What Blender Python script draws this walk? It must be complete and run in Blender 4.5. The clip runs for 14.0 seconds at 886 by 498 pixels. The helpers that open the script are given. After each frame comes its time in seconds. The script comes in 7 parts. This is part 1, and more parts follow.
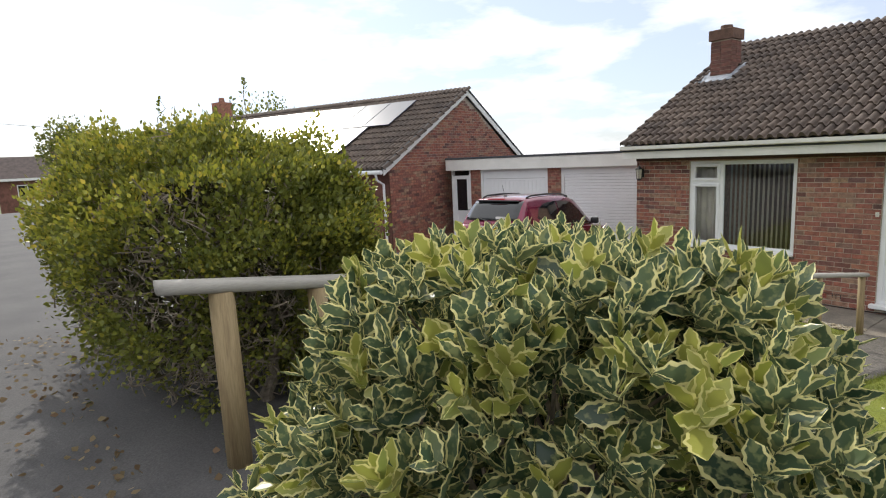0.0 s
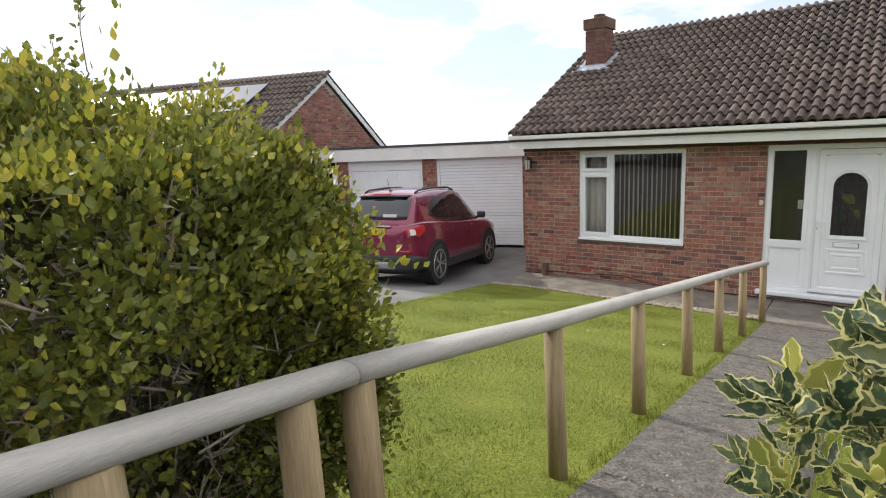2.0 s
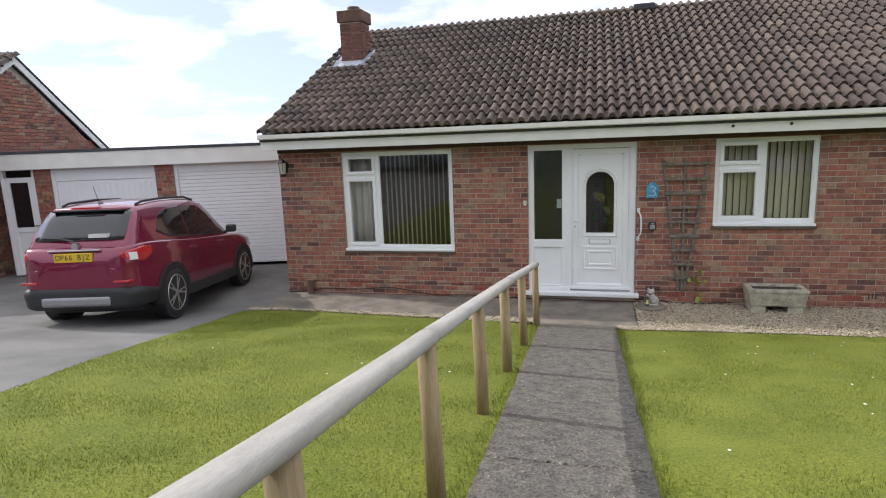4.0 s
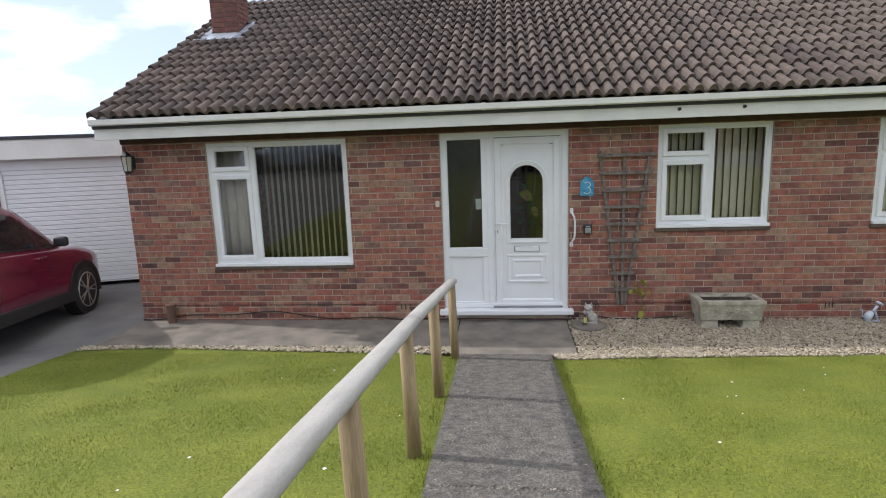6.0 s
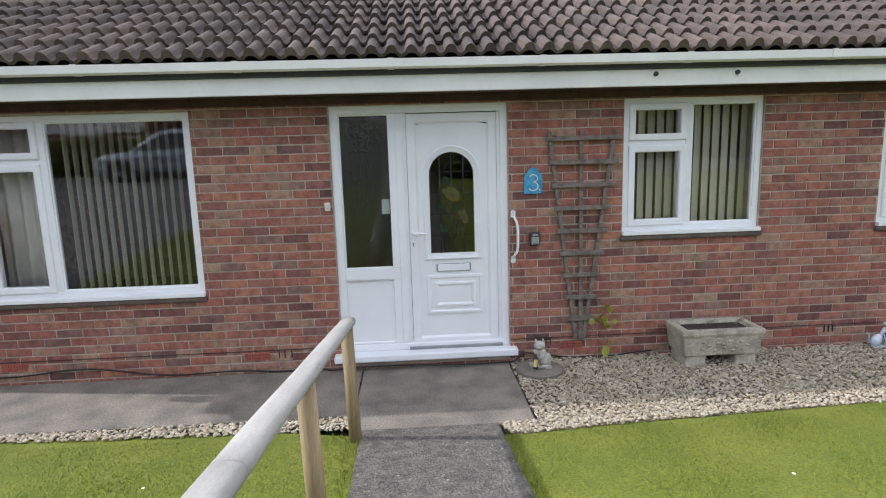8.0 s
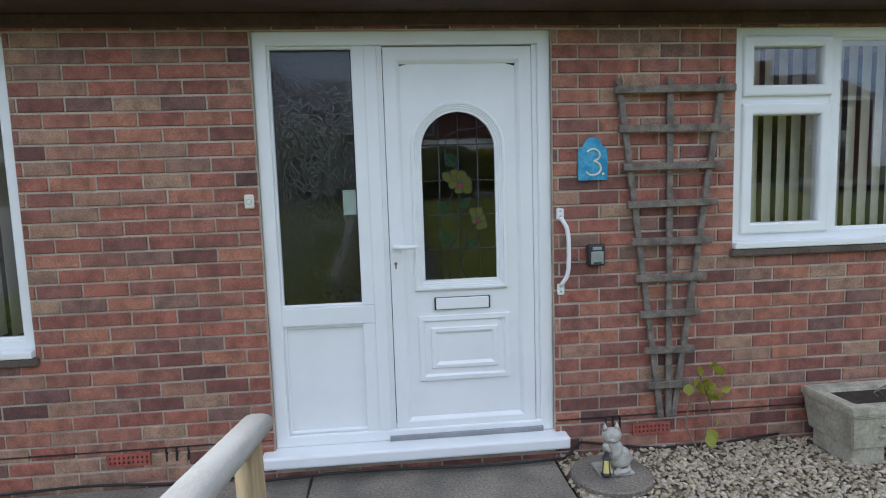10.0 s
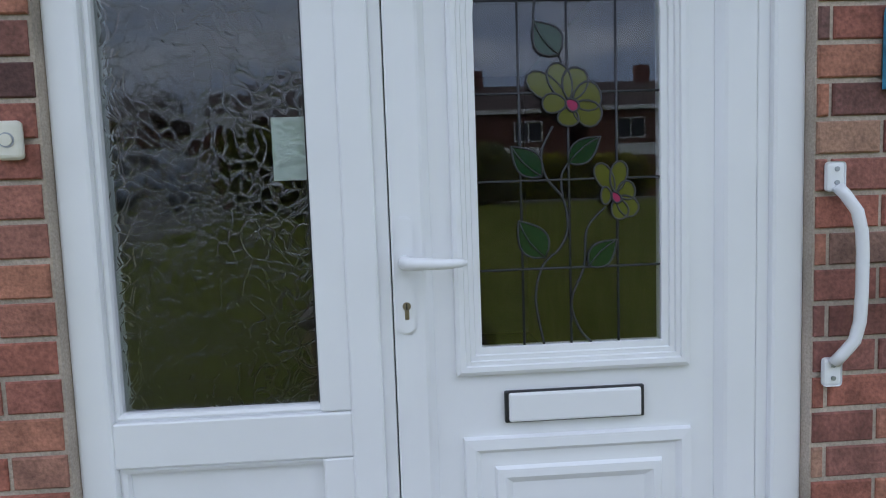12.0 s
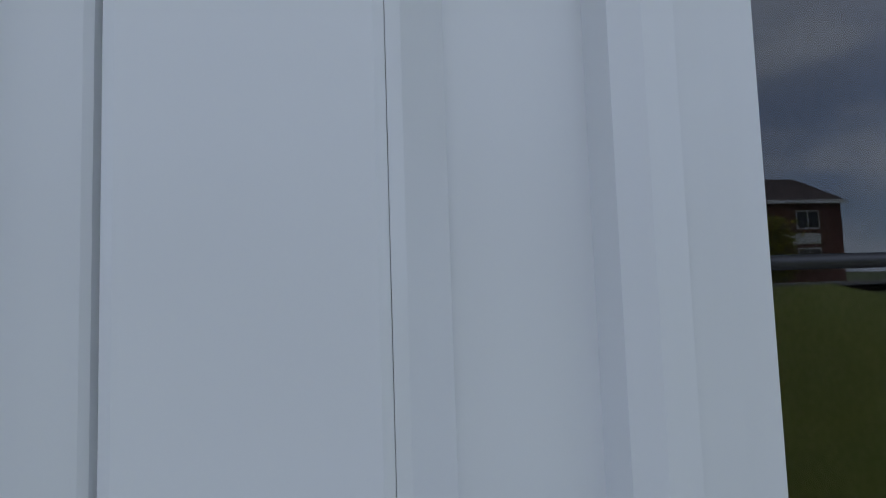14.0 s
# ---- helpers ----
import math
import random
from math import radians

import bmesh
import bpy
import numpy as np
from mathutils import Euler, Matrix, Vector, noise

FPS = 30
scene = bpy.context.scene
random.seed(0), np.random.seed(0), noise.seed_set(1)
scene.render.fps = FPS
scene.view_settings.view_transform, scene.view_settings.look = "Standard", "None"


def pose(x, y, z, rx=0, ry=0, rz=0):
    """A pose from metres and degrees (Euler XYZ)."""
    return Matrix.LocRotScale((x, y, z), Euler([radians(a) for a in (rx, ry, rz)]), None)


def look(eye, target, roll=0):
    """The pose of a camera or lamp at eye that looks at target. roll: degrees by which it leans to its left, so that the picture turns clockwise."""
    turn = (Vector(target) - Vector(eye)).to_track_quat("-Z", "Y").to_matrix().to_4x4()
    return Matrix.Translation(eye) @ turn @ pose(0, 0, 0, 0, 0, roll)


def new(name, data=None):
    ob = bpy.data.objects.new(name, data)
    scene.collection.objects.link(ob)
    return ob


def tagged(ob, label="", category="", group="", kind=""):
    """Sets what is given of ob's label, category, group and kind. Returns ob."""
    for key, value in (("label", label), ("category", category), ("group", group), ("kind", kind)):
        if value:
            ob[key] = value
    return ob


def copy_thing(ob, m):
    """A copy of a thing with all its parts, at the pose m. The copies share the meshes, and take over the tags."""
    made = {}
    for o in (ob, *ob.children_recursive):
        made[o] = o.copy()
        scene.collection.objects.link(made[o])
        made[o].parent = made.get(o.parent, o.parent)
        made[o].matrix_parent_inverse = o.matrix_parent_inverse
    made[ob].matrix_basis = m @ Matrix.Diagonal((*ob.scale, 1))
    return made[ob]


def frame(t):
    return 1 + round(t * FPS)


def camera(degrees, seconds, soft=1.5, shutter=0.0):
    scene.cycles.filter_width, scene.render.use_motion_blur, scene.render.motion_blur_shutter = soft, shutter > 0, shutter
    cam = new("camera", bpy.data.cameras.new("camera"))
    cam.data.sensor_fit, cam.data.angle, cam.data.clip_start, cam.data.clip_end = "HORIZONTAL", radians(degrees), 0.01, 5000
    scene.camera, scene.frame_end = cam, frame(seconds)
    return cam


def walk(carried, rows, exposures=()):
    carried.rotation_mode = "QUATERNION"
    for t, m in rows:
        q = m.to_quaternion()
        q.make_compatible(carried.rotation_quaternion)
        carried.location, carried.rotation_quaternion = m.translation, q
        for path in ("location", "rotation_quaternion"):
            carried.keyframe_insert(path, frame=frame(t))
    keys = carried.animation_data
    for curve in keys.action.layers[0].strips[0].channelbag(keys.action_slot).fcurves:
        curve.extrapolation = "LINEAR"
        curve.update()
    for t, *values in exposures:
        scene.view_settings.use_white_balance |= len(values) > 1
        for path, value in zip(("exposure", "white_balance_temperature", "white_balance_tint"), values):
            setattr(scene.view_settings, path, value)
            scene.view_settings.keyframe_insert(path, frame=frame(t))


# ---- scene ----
cam = camera(75.0, 14.0, soft=1.1)
PATH = [
    (0, (2.718, -9.927, 2.523), (1.144, -8.733, 2.212), -2.5),
    (0.5, (2.304, -9.922, 2.498), (0.77, -8.681, 2.174), -2.5),
    (1, (1.93, -9.892, 2.504), (0.47, -8.569, 2.164), -2.5),
    (1.5, (1.567, -9.76, 2.528), (0.231, -8.314, 2.174), -2.6),
    (2, (1.354, -9.593, 2.521), (0.158, -8.032, 2.16), -2.5),
    (2.5, (1.154, -9.418, 2.534), (0.267, -7.665, 2.161), -2.3),
    (3, (1.029, -9.12, 2.513), (0.443, -7.246, 2.128), -2.2),
    (5.5, (0.826, -7.326, 2.147), (0.409, -5.4, 1.802), -2.2),
    (6, (0.773, -6.868, 2.195), (0.553, -4.914, 1.828), -2.1),
    (6.5, (0.75, -6.386, 2.075), (0.698, -4.418, 1.725), -1.8),
    (7, (0.721, -5.922, 1.995), (0.765, -3.951, 1.659), -1.7),
    (7.5, (0.678, -5.432, 1.954), (0.76, -3.463, 1.611), -1.7),
    (10, (0.641, -2.966, 1.497), (0.823, -0.986, 1.285), -1.8),
    (10.5, (0.631, -2.505, 1.459), (0.832, -0.527, 1.236), -1.8),
    (11, (0.669, -2.051, 1.406), (0.837, -0.069, 1.203), -2.0),
    (11.5, (0.658, -1.611, 1.366), (0.816, 0.374, 1.174), -2.1),
    (12, (0.681, -1.125, 1.314), (0.79, 0.866, 1.156), -2.0),
    (12.5, (0.637, -0.697, 1.32), (0.769, 1.292, 1.15), -1.7),
    (13, (0.661, -0.392, 1.353), (0.871, 1.594, 1.238), -1.7),
    (13.5, (0.705, -0.185, 1.381), (0.977, 1.796, 1.45), -1.8),
    (14, (0.695, -0.096, 1.348), (1.02, 1.873, 1.50), -1.9),
]
EXPOSURES = [(0, 0.25, 6500, 10), (1, 0.34, 6480, 11), (1.5, 0.47, 6470, 11), (2, 0.44, 6450, 12), (3, 0.40, 6300, 13), (5.5, 0.25, 6100, 13), (6, 0.34, 6050, 13), (7.5, 0.56, 5900, 14), (10, 0.52, 5450, 10), (12, 0.42, 5450, 12), (12.5, 0.42, 5450, 13), (13, 0.48, 5450, 13), (13.5, 0.15, 5400, 13), (14, -0.25, 5350, 13)]
walk(cam, [(r[0], look(*r[1:])) for r in PATH], EXPOSURES)

# ---- sky, sun ----
SUN_DIR = Vector((-0.79, 0.115, 0.59)).normalized()
world = bpy.data.worlds.new("sky")
scene.world = world
world.use_nodes = True


def wire(tree, a, b):
    tree.links.new(a, b)


def build_sky():
    nt = world.node_tree
    nt.nodes.clear()
    out = nt.nodes.new("ShaderNodeOutputWorld")
    bg = nt.nodes.new("ShaderNodeBackground")
    sky = nt.nodes.new("ShaderNodeTexSky")
    sky.sky_type = "NISHITA"
    sky.sun_disc = False
    sky.sun_elevation = math.asin(SUN_DIR.z)
    sky.sun_rotation = math.atan2(SUN_DIR.x, SUN_DIR.y)
    tc = nt.nodes.new("ShaderNodeTexCoord")
    mp = nt.nodes.new("ShaderNodeMapping")
    mp.inputs["Scale"].default_value = (1.0, 1.0, 3.2)
    nz = nt.nodes.new("ShaderNodeTexNoise")
    nz.inputs["Scale"].default_value = 4.2
    nz.inputs["Detail"].default_value = 7.0
    nz.inputs["Roughness"].default_value = 0.55
    rp = nt.nodes.new("ShaderNodeValToRGB")
    rp.color_ramp.elements[0].position = 0.44
    rp.color_ramp.elements[0].color = (0.44, 0.44, 0.44, 1)
    rp.color_ramp.elements[1].position = 0.60
    sep = nt.nodes.new("ShaderNodeSeparateXYZ")
    up = nt.nodes.new("ShaderNodeMapRange")
    up.inputs["From Min"].default_value = 0.14
    up.inputs["From Max"].default_value = 0.42
    mx = nt.nodes.new("ShaderNodeMath")
    mx.operation = "MAXIMUM"
    mix = nt.nodes.new("ShaderNodeMix")
    mix.data_type = "RGBA"
    mix.inputs[7].default_value = (9.6, 9.7, 10.0, 1)
    wire(nt, tc.outputs["Generated"], mp.inputs["Vector"])
    wire(nt, mp.outputs[0], nz.inputs["Vector"])
    wire(nt, nz.outputs[0], rp.inputs[0])
    wire(nt, tc.outputs["Generated"], sep.inputs[0])
    wire(nt, sep.outputs["Z"], up.inputs["Value"])
    wire(nt, rp.outputs[0], mx.inputs[0])
    wire(nt, up.outputs[0], mx.inputs[1])
    wire(nt, mx.outputs[0], mix.inputs[0])
    cool = nt.nodes.new("ShaderNodeMix")
    cool.data_type = "RGBA"
    cool.blend_type = "MULTIPLY"
    cool.inputs[0].default_value = 1.0
    cool.inputs[7].default_value = (0.60, 0.76, 1.04, 1)
    wire(nt, sky.outputs[0], cool.inputs[6])
    wire(nt, cool.outputs[2], mix.inputs[6])
    wire(nt, mix.outputs[2], bg.inputs[0])
    bg.inputs[1].default_value = 0.11
    wire(nt, bg.outputs[0], out.inputs[0])


build_sky()
sun_data = bpy.data.lights.new("sun", "SUN")
sun_data.energy = 2.6
sun_data.angle = radians(0.6)
sun_data.color = (1.0, 0.95, 0.86)
sun = new("sun", sun_data)
sun.matrix_world = look(SUN_DIR * 60, (0, 0, 0))

# ---- materials ----
MATS = {}


def material(name, color, rough=0.6, metal=0.0, vary=0.15, scale=6.0, fine=60.0, bump=0.15, tint=None, island="", spread=(), coat=0.0, depth=0.004, stretch=(1, 1, 1), spec=0.5):
    """Principled surface with two scales of variation and relief. island: 'object' or 'island' picks from spread by piece."""
    m = bpy.data.materials.new(name)
    m.use_nodes = True
    nt = m.node_tree
    b = nt.nodes["Principled BSDF"]
    b.inputs["Roughness"].default_value = rough
    b.inputs["Metallic"].default_value = metal
    b.inputs["Coat Weight"].default_value = coat
    b.inputs["Specular IOR Level"].default_value = spec
    tc = nt.nodes.new("ShaderNodeTexCoord")
    geo = nt.nodes.new("ShaderNodeNewGeometry")
    mp = nt.nodes.new("ShaderNodeMapping")
    mp.inputs["Scale"].default_value = stretch
    wire(nt, geo.outputs["Position"], mp.inputs["Vector"])
    n1 = nt.nodes.new("ShaderNodeTexNoise")
    n1.inputs["Scale"].default_value = scale
    n1.inputs["Detail"].default_value = 4
    n2 = nt.nodes.new("ShaderNodeTexNoise")
    n2.inputs["Scale"].default_value = fine
    n2.inputs["Detail"].default_value = 3
    wire(nt, mp.outputs[0], n1.inputs["Vector"])
    wire(nt, mp.outputs[0], n2.inputs["Vector"])
    base = nt.nodes.new("ShaderNodeMix")
    base.data_type = "RGBA"
    other = tint or tuple(c * (1 - 1.6 * vary) for c in color)
    base.inputs[7].default_value = (*other, 1)
    ramp = nt.nodes.new("ShaderNodeMapRange")
    ramp.inputs["From Min"].default_value = 0.38
    ramp.inputs["From Max"].default_value = 0.66
    wire(nt, n1.outputs[0], ramp.inputs["Value"])
    wire(nt, ramp.outputs[0], base.inputs[0])
    if spread:
        if island == "object":
            rnd = nt.nodes.new("ShaderNodeObjectInfo").outputs["Random"]
        else:
            rnd = geo.outputs["Random Per Island"]
        cr = nt.nodes.new("ShaderNodeValToRGB")
        cr.color_ramp.interpolation = "LINEAR"
        cr.color_ramp.elements[0].color = (*spread[0], 1)
        cr.color_ramp.elements[1].color = (*spread[-1], 1)
        for k, c in enumerate(spread[1:-1]):
            e = cr.color_ramp.elements.new((k + 1) / (len(spread) - 1))
            e.color = (*c, 1)
        wire(nt, rnd, cr.inputs[0])
        wire(nt, cr.outputs[0], base.inputs[6])
        dark = nt.nodes.new("ShaderNodeMix")
        dark.data_type = "RGBA"
        dark.blend_type = "MULTIPLY"
        dark.inputs[0].default_value = 1.0
        k = 1 - 1.4 * vary
        dark.inputs[7].default_value = (k, k, k, 1)
        wire(nt, cr.outputs[0], dark.inputs[6])
        wire(nt, dark.outputs[2], base.inputs[7])
    else:
        base.inputs[6].default_value = (*color, 1)
    grain = nt.nodes.new("ShaderNodeMix")
    grain.data_type = "RGBA"
    grain.blend_type = "OVERLAY"
    grain.inputs[0].default_value = min(1.0, vary * 2.2)
    wire(nt, base.outputs[2], grain.inputs[6])
    wire(nt, n2.outputs["Fac"], grain.inputs[7])
    wire(nt, grain.outputs[2], b.inputs["Base Color"])
    if bump:
        bp = nt.nodes.new("ShaderNodeBump")
        bp.inputs["Strength"].default_value = bump
        bp.inputs["Distance"].default_value = depth
        wire(nt, n2.outputs["Fac"], bp.inputs["Height"])
        wire(nt, bp.outputs[0], b.inputs["Normal"])
    MATS[name] = m
    return m


def glass(name, rough=0.0, ripple=0.0, tint=(1, 1, 1), rscale=30.0, ior=1.53):
    m = bpy.data.materials.new(name)
    m.use_nodes = True
    nt = m.node_tree
    b = nt.nodes["Principled BSDF"]
    b.inputs["Base Color"].default_value = (*tint, 1)
    b.inputs["Transmission Weight"].default_value = 1.0
    b.inputs["Roughness"].default_value = rough
    b.inputs["IOR"].default_value = ior
    if ripple:
        geo = nt.nodes.new("ShaderNodeNewGeometry")
        nz = nt.nodes.new("ShaderNodeTexNoise")
        nz.inputs["Scale"].default_value = 7.0
        nz.inputs["Detail"].default_value = 2
        vm = nt.nodes.new("ShaderNodeVectorMath")
        vm.operation = "MULTIPLY_ADD"
        vm.inputs[1].default_value = (0.12, 0.12, 0.20)
        vo = nt.nodes.new("ShaderNodeTexVoronoi")
        vo.feature = "DISTANCE_TO_EDGE"
        vo.inputs["Scale"].default_value = rscale
        bp = nt.nodes.new("ShaderNodeBump")
        bp.inputs["Strength"].default_value = ripple
        bp.inputs["Distance"].default_value = 0.01
        wire(nt, geo.outputs["Position"], nz.inputs["Vector"])
        wire(nt, nz.outputs["Color"], vm.inputs[0])
        wire(nt, geo.outputs["Position"], vm.inputs[2])
        wire(nt, vm.outputs[0], vo.inputs["Vector"])
        cre = nt.nodes.new("ShaderNodeMapRange")
        cre.interpolation_type = "SMOOTHSTEP"
        cre.inputs["From Max"].default_value = 0.10
        wire(nt, vo.outputs["Distance"], cre.inputs["Value"])
        add = nt.nodes.new("ShaderNodeMath")
        add.operation = "MULTIPLY_ADD"
        add.inputs[1].default_value = 0.3
        nz2 = nt.nodes.new("ShaderNodeTexNoise")
        nz2.inputs["Scale"].default_value = 16.0
        wire(nt, geo.outputs["Position"], nz2.inputs["Vector"])
        wire(nt, nz2.outputs["Fac"], add.inputs[0])
        wire(nt, cre.outputs[0], add.inputs[2])
        wire(nt, add.outputs[0], bp.inputs["Height"])
        wire(nt, bp.outputs[0], b.inputs["Normal"])
    MATS[name] = m
    return m


BRICKS = ((0.119, 0.06, 0.054), (0.312, 0.118, 0.086), (0.369, 0.139, 0.096), (0.236, 0.103, 0.086), (0.406, 0.18, 0.114), (0.321, 0.134, 0.102), (0.406, 0.258, 0.172), (0.18, 0.091, 0.083))
material("brick_single", (0.3, 0.1, 0.07), 0.85, vary=0.30, scale=14, fine=120, bump=0.7, island="object", spread=BRICKS)
material("brick_joined", (0.3, 0.1, 0.07), 0.85, vary=0.30, scale=14, fine=120, bump=0.7, island="island", spread=BRICKS)
material("stack_brick", (0.2, 0.09, 0.07), 0.9, vary=0.30, scale=14, fine=120, bump=0.7, island="island", spread=((0.13, 0.065, 0.052), (0.21, 0.09, 0.068), (0.17, 0.08, 0.064), (0.24, 0.115, 0.085)))
material("mortar", (0.47, 0.40, 0.325), 0.95, vary=0.2, scale=5, fine=180, bump=0.5)
material("upvc", (0.80, 0.81, 0.82), 0.28, vary=0.03, scale=3, fine=8, bump=0.02)
material("upvc_cream", (0.79, 0.785, 0.74), 0.4, vary=0.06, scale=2.5, fine=30, bump=0.03)
TILES = ((0.075, 0.055, 0.047), (0.11, 0.082, 0.066), (0.14, 0.105, 0.084), (0.09, 0.069, 0.058), (0.165, 0.125, 0.10))
material("cap_brick", (0.15, 0.085, 0.06), 0.9, vary=0.25, scale=9, fine=90, bump=0.4)
material("soffit_brown", (0.085, 0.045, 0.038), 0.8, vary=0.2)
material("tile_single", (0.1, 0.08, 0.07), 0.85, vary=0.25, scale=7, fine=90, bump=0.5, island="object", spread=TILES)
material("tile_joined", (0.1, 0.08, 0.07), 0.85, vary=0.25, scale=7, fine=90, bump=0.5, island="island", spread=TILES)
material("roof_felt", (0.07, 0.075, 0.085), 0.9, vary=0.2, scale=3, fine=60)
material("lead", (0.42, 0.46, 0.52), 0.55, metal=0.35, vary=0.25, scale=9, fine=50, bump=0.2)
material("grass_ground", (0.125, 0.155, 0.011), 0.95, vary=0.30, scale=2.2, fine=60, bump=0.8, tint=(0.17, 0.19, 0.018), depth=0.02)
material("grass_blade", (0.2, 0.25, 0.04), 0.6, vary=0.15, scale=1.2, fine=30, bump=0, island="island", spread=((0.10, 0.135, 0.008), (0.205, 0.24, 0.012), (0.165, 0.205, 0.010), (0.27, 0.275, 0.03), (0.135, 0.178, 0.010), (0.225, 0.25, 0.014)))
material("earth", (0.19, 0.15, 0.105), 0.95, vary=0.25, scale=4, fine=70, bump=0.6)
material("far_ground", (0.12, 0.15, 0.05), 0.95, vary=0.25, scale=0.4, fine=6, bump=0.2)
material("path_concrete", (0.168, 0.152, 0.130), 0.97, vary=0.45, scale=14, fine=60, bump=1.0, tint=(0.10, 0.09, 0.078), depth=0.03)
material("concrete", (0.225, 0.195, 0.158), 0.92, vary=0.42, scale=3.4, fine=80, bump=0.5, tint=(0.135, 0.12, 0.10))
material("asphalt", (0.095, 0.092, 0.092), 0.92, vary=0.24, scale=1.6, fine=120, bump=0.5, tint=(0.07, 0.068, 0.07))
material("drive_concrete", (0.185, 0.18, 0.17), 0.92, vary=0.26, scale=1.6, fine=110, bump=0.5, tint=(0.125, 0.122, 0.118))
material("road_asphalt", (0.06, 0.06, 0.062), 0.92, vary=0.2, scale=1.2, fine=120, bump=0.5)
material("kerb", (0.32, 0.31, 0.29), 0.9, vary=0.2, scale=4, fine=60, bump=0.3)
material("gravel", (0.4, 0.34, 0.25), 0.9, vary=0.2, scale=20, fine=90, bump=0.2, island="island", spread=((0.36, 0.29, 0.19), (0.50, 0.43, 0.31), (0.44, 0.37, 0.25), (0.60, 0.54, 0.43), (0.36, 0.30, 0.22)))
material("rail_wood", (0.39, 0.37, 0.335), 0.75, vary=0.10, scale=5, fine=60, bump=0.25, stretch=(5, 0.5, 5))
material("post_wood", (0.33, 0.25, 0.135), 0.75, vary=0.18, scale=4, fine=30, bump=0.3, stretch=(6, 6, 0.5), tint=(0.23, 0.165, 0.085))
material("trellis_wood", (0.20, 0.17, 0.145), 0.9, vary=0.3, scale=9, fine=70, bump=0.5, stretch=(2, 4, 2))
material("dark_trim", (0.02, 0.02, 0.022), 0.5, vary=0.1)
material("room_dark", (0.035, 0.03, 0.028), 0.9, vary=0.1)
material("room_wall", (0.22, 0.19, 0.16), 0.9, vary=0.1)
material("blind", (0.56, 0.54, 0.42), 0.8, vary=0.05, scale=20)
material("curtain", (0.60, 0.58, 0.50), 0.9, vary=0.08, scale=10)
material("stone_trough", (0.44, 0.41, 0.32), 0.95, vary=0.22, scale=9, fine=60, bump=0.6)
glass("window_glass", ior=1.56)
glass("pattern_glass", 0.02, 0.15, (0.80, 0.84, 0.80), 36.0, 1.57)

# ---- building helpers ----
def mesh_from(name, verts, faces, mat, smooth=False):
    me = bpy.data.meshes.new(name)
    me.from_pydata(verts, [], faces)
    me.materials.append(mat)
    if smooth:
        me.polygons.foreach_set("use_smooth", [True] * len(me.polygons))
    me.update()
    return me


def to_mesh(name, bm, mat, smooth=False):
    me = bpy.data.meshes.new(name)
    bm.normal_update()
    bm.to_mesh(me)
    bm.free()
    me.materials.append(MATS[mat] if isinstance(mat, str) else mat)
    if smooth:
        me.polygons.foreach_set("use_smooth", [True] * len(me.polygons))
    return me


def part(name, bm, mat, parent=None, label="", smooth=False):
    ob = new(name, to_mesh(name, bm, mat, smooth))
    if parent is not None:
        ob.parent = parent
    return tagged(ob, label)


def thing(name, label, category, m=None, group="", kind=""):
    ob = new(name)
    ob.empty_display_size = 0.1
    if m is not None:
        ob.matrix_basis = m
    return tagged(ob, label, category, group, kind)


def setting(ob, label, category):
    return tagged(ob, label, category, "", "structure")


def box(bm, x0, x1, y0, y1, z0, z1, bevel=0.0, seg=2):
    v = bmesh.ops.create_cube(bm, size=1.0)["verts"]
    bmesh.ops.scale(bm, vec=(x1 - x0, y1 - y0, z1 - z0), verts=v)
    bmesh.ops.translate(bm, vec=((x0 + x1) / 2, (y0 + y1) / 2, (z0 + z1) / 2), verts=v)
    if bevel:
        es = list({e for a in v for e in a.link_edges})
        bmesh.ops.bevel(bm, geom=es, offset=bevel, segments=seg, affect="EDGES", profile=0.5)
    return bm


def one_box(x0, x1, y0, y1, z0, z1, bevel=0.0, seg=2):
    return box(bmesh.new(), x0, x1, y0, y1, z0, z1, bevel, seg)


def rod(bm, a, b, r0, r1=None, seg=12):
    a, b = Vector(a), Vector(b)
    r1 = r0 if r1 is None else r1
    m = Matrix.Translation((a + b) / 2) @ (b - a).to_track_quat("Z", "Y").to_matrix().to_4x4()
    bmesh.ops.create_cone(bm, cap_ends=True, segments=seg, radius1=r0, radius2=r1, depth=(b - a).length, matrix=m)
    return bm


def tube(bm, pts, r, seg=10, taper=None):
    """A round tube along points."""
    rings = []
    pts = [Vector(p) for p in pts]
    for i, p in enumerate(pts):
        d = (pts[min(i + 1, len(pts) - 1)] - pts[max(i - 1, 0)]).normalized()
        q = d.to_track_quat("Z", "Y") if i == 0 else last.rotation_difference(d) @ q
        last = d
        rr = r if taper is None else r * taper[i]
        rings.append([bm.verts.new(p + q @ Vector((rr * math.cos(2 * math.pi * k / seg), rr * math.sin(2 * math.pi * k / seg), 0))) for k in range(seg)])
    for a, b in zip(rings, rings[1:]):
        for k in range(seg):
            bm.faces.new((a[k], a[(k + 1) % seg], b[(k + 1) % seg], b[k]))
    bm.faces.new(list(reversed(rings[0])))
    bm.faces.new(rings[-1])
    return bm


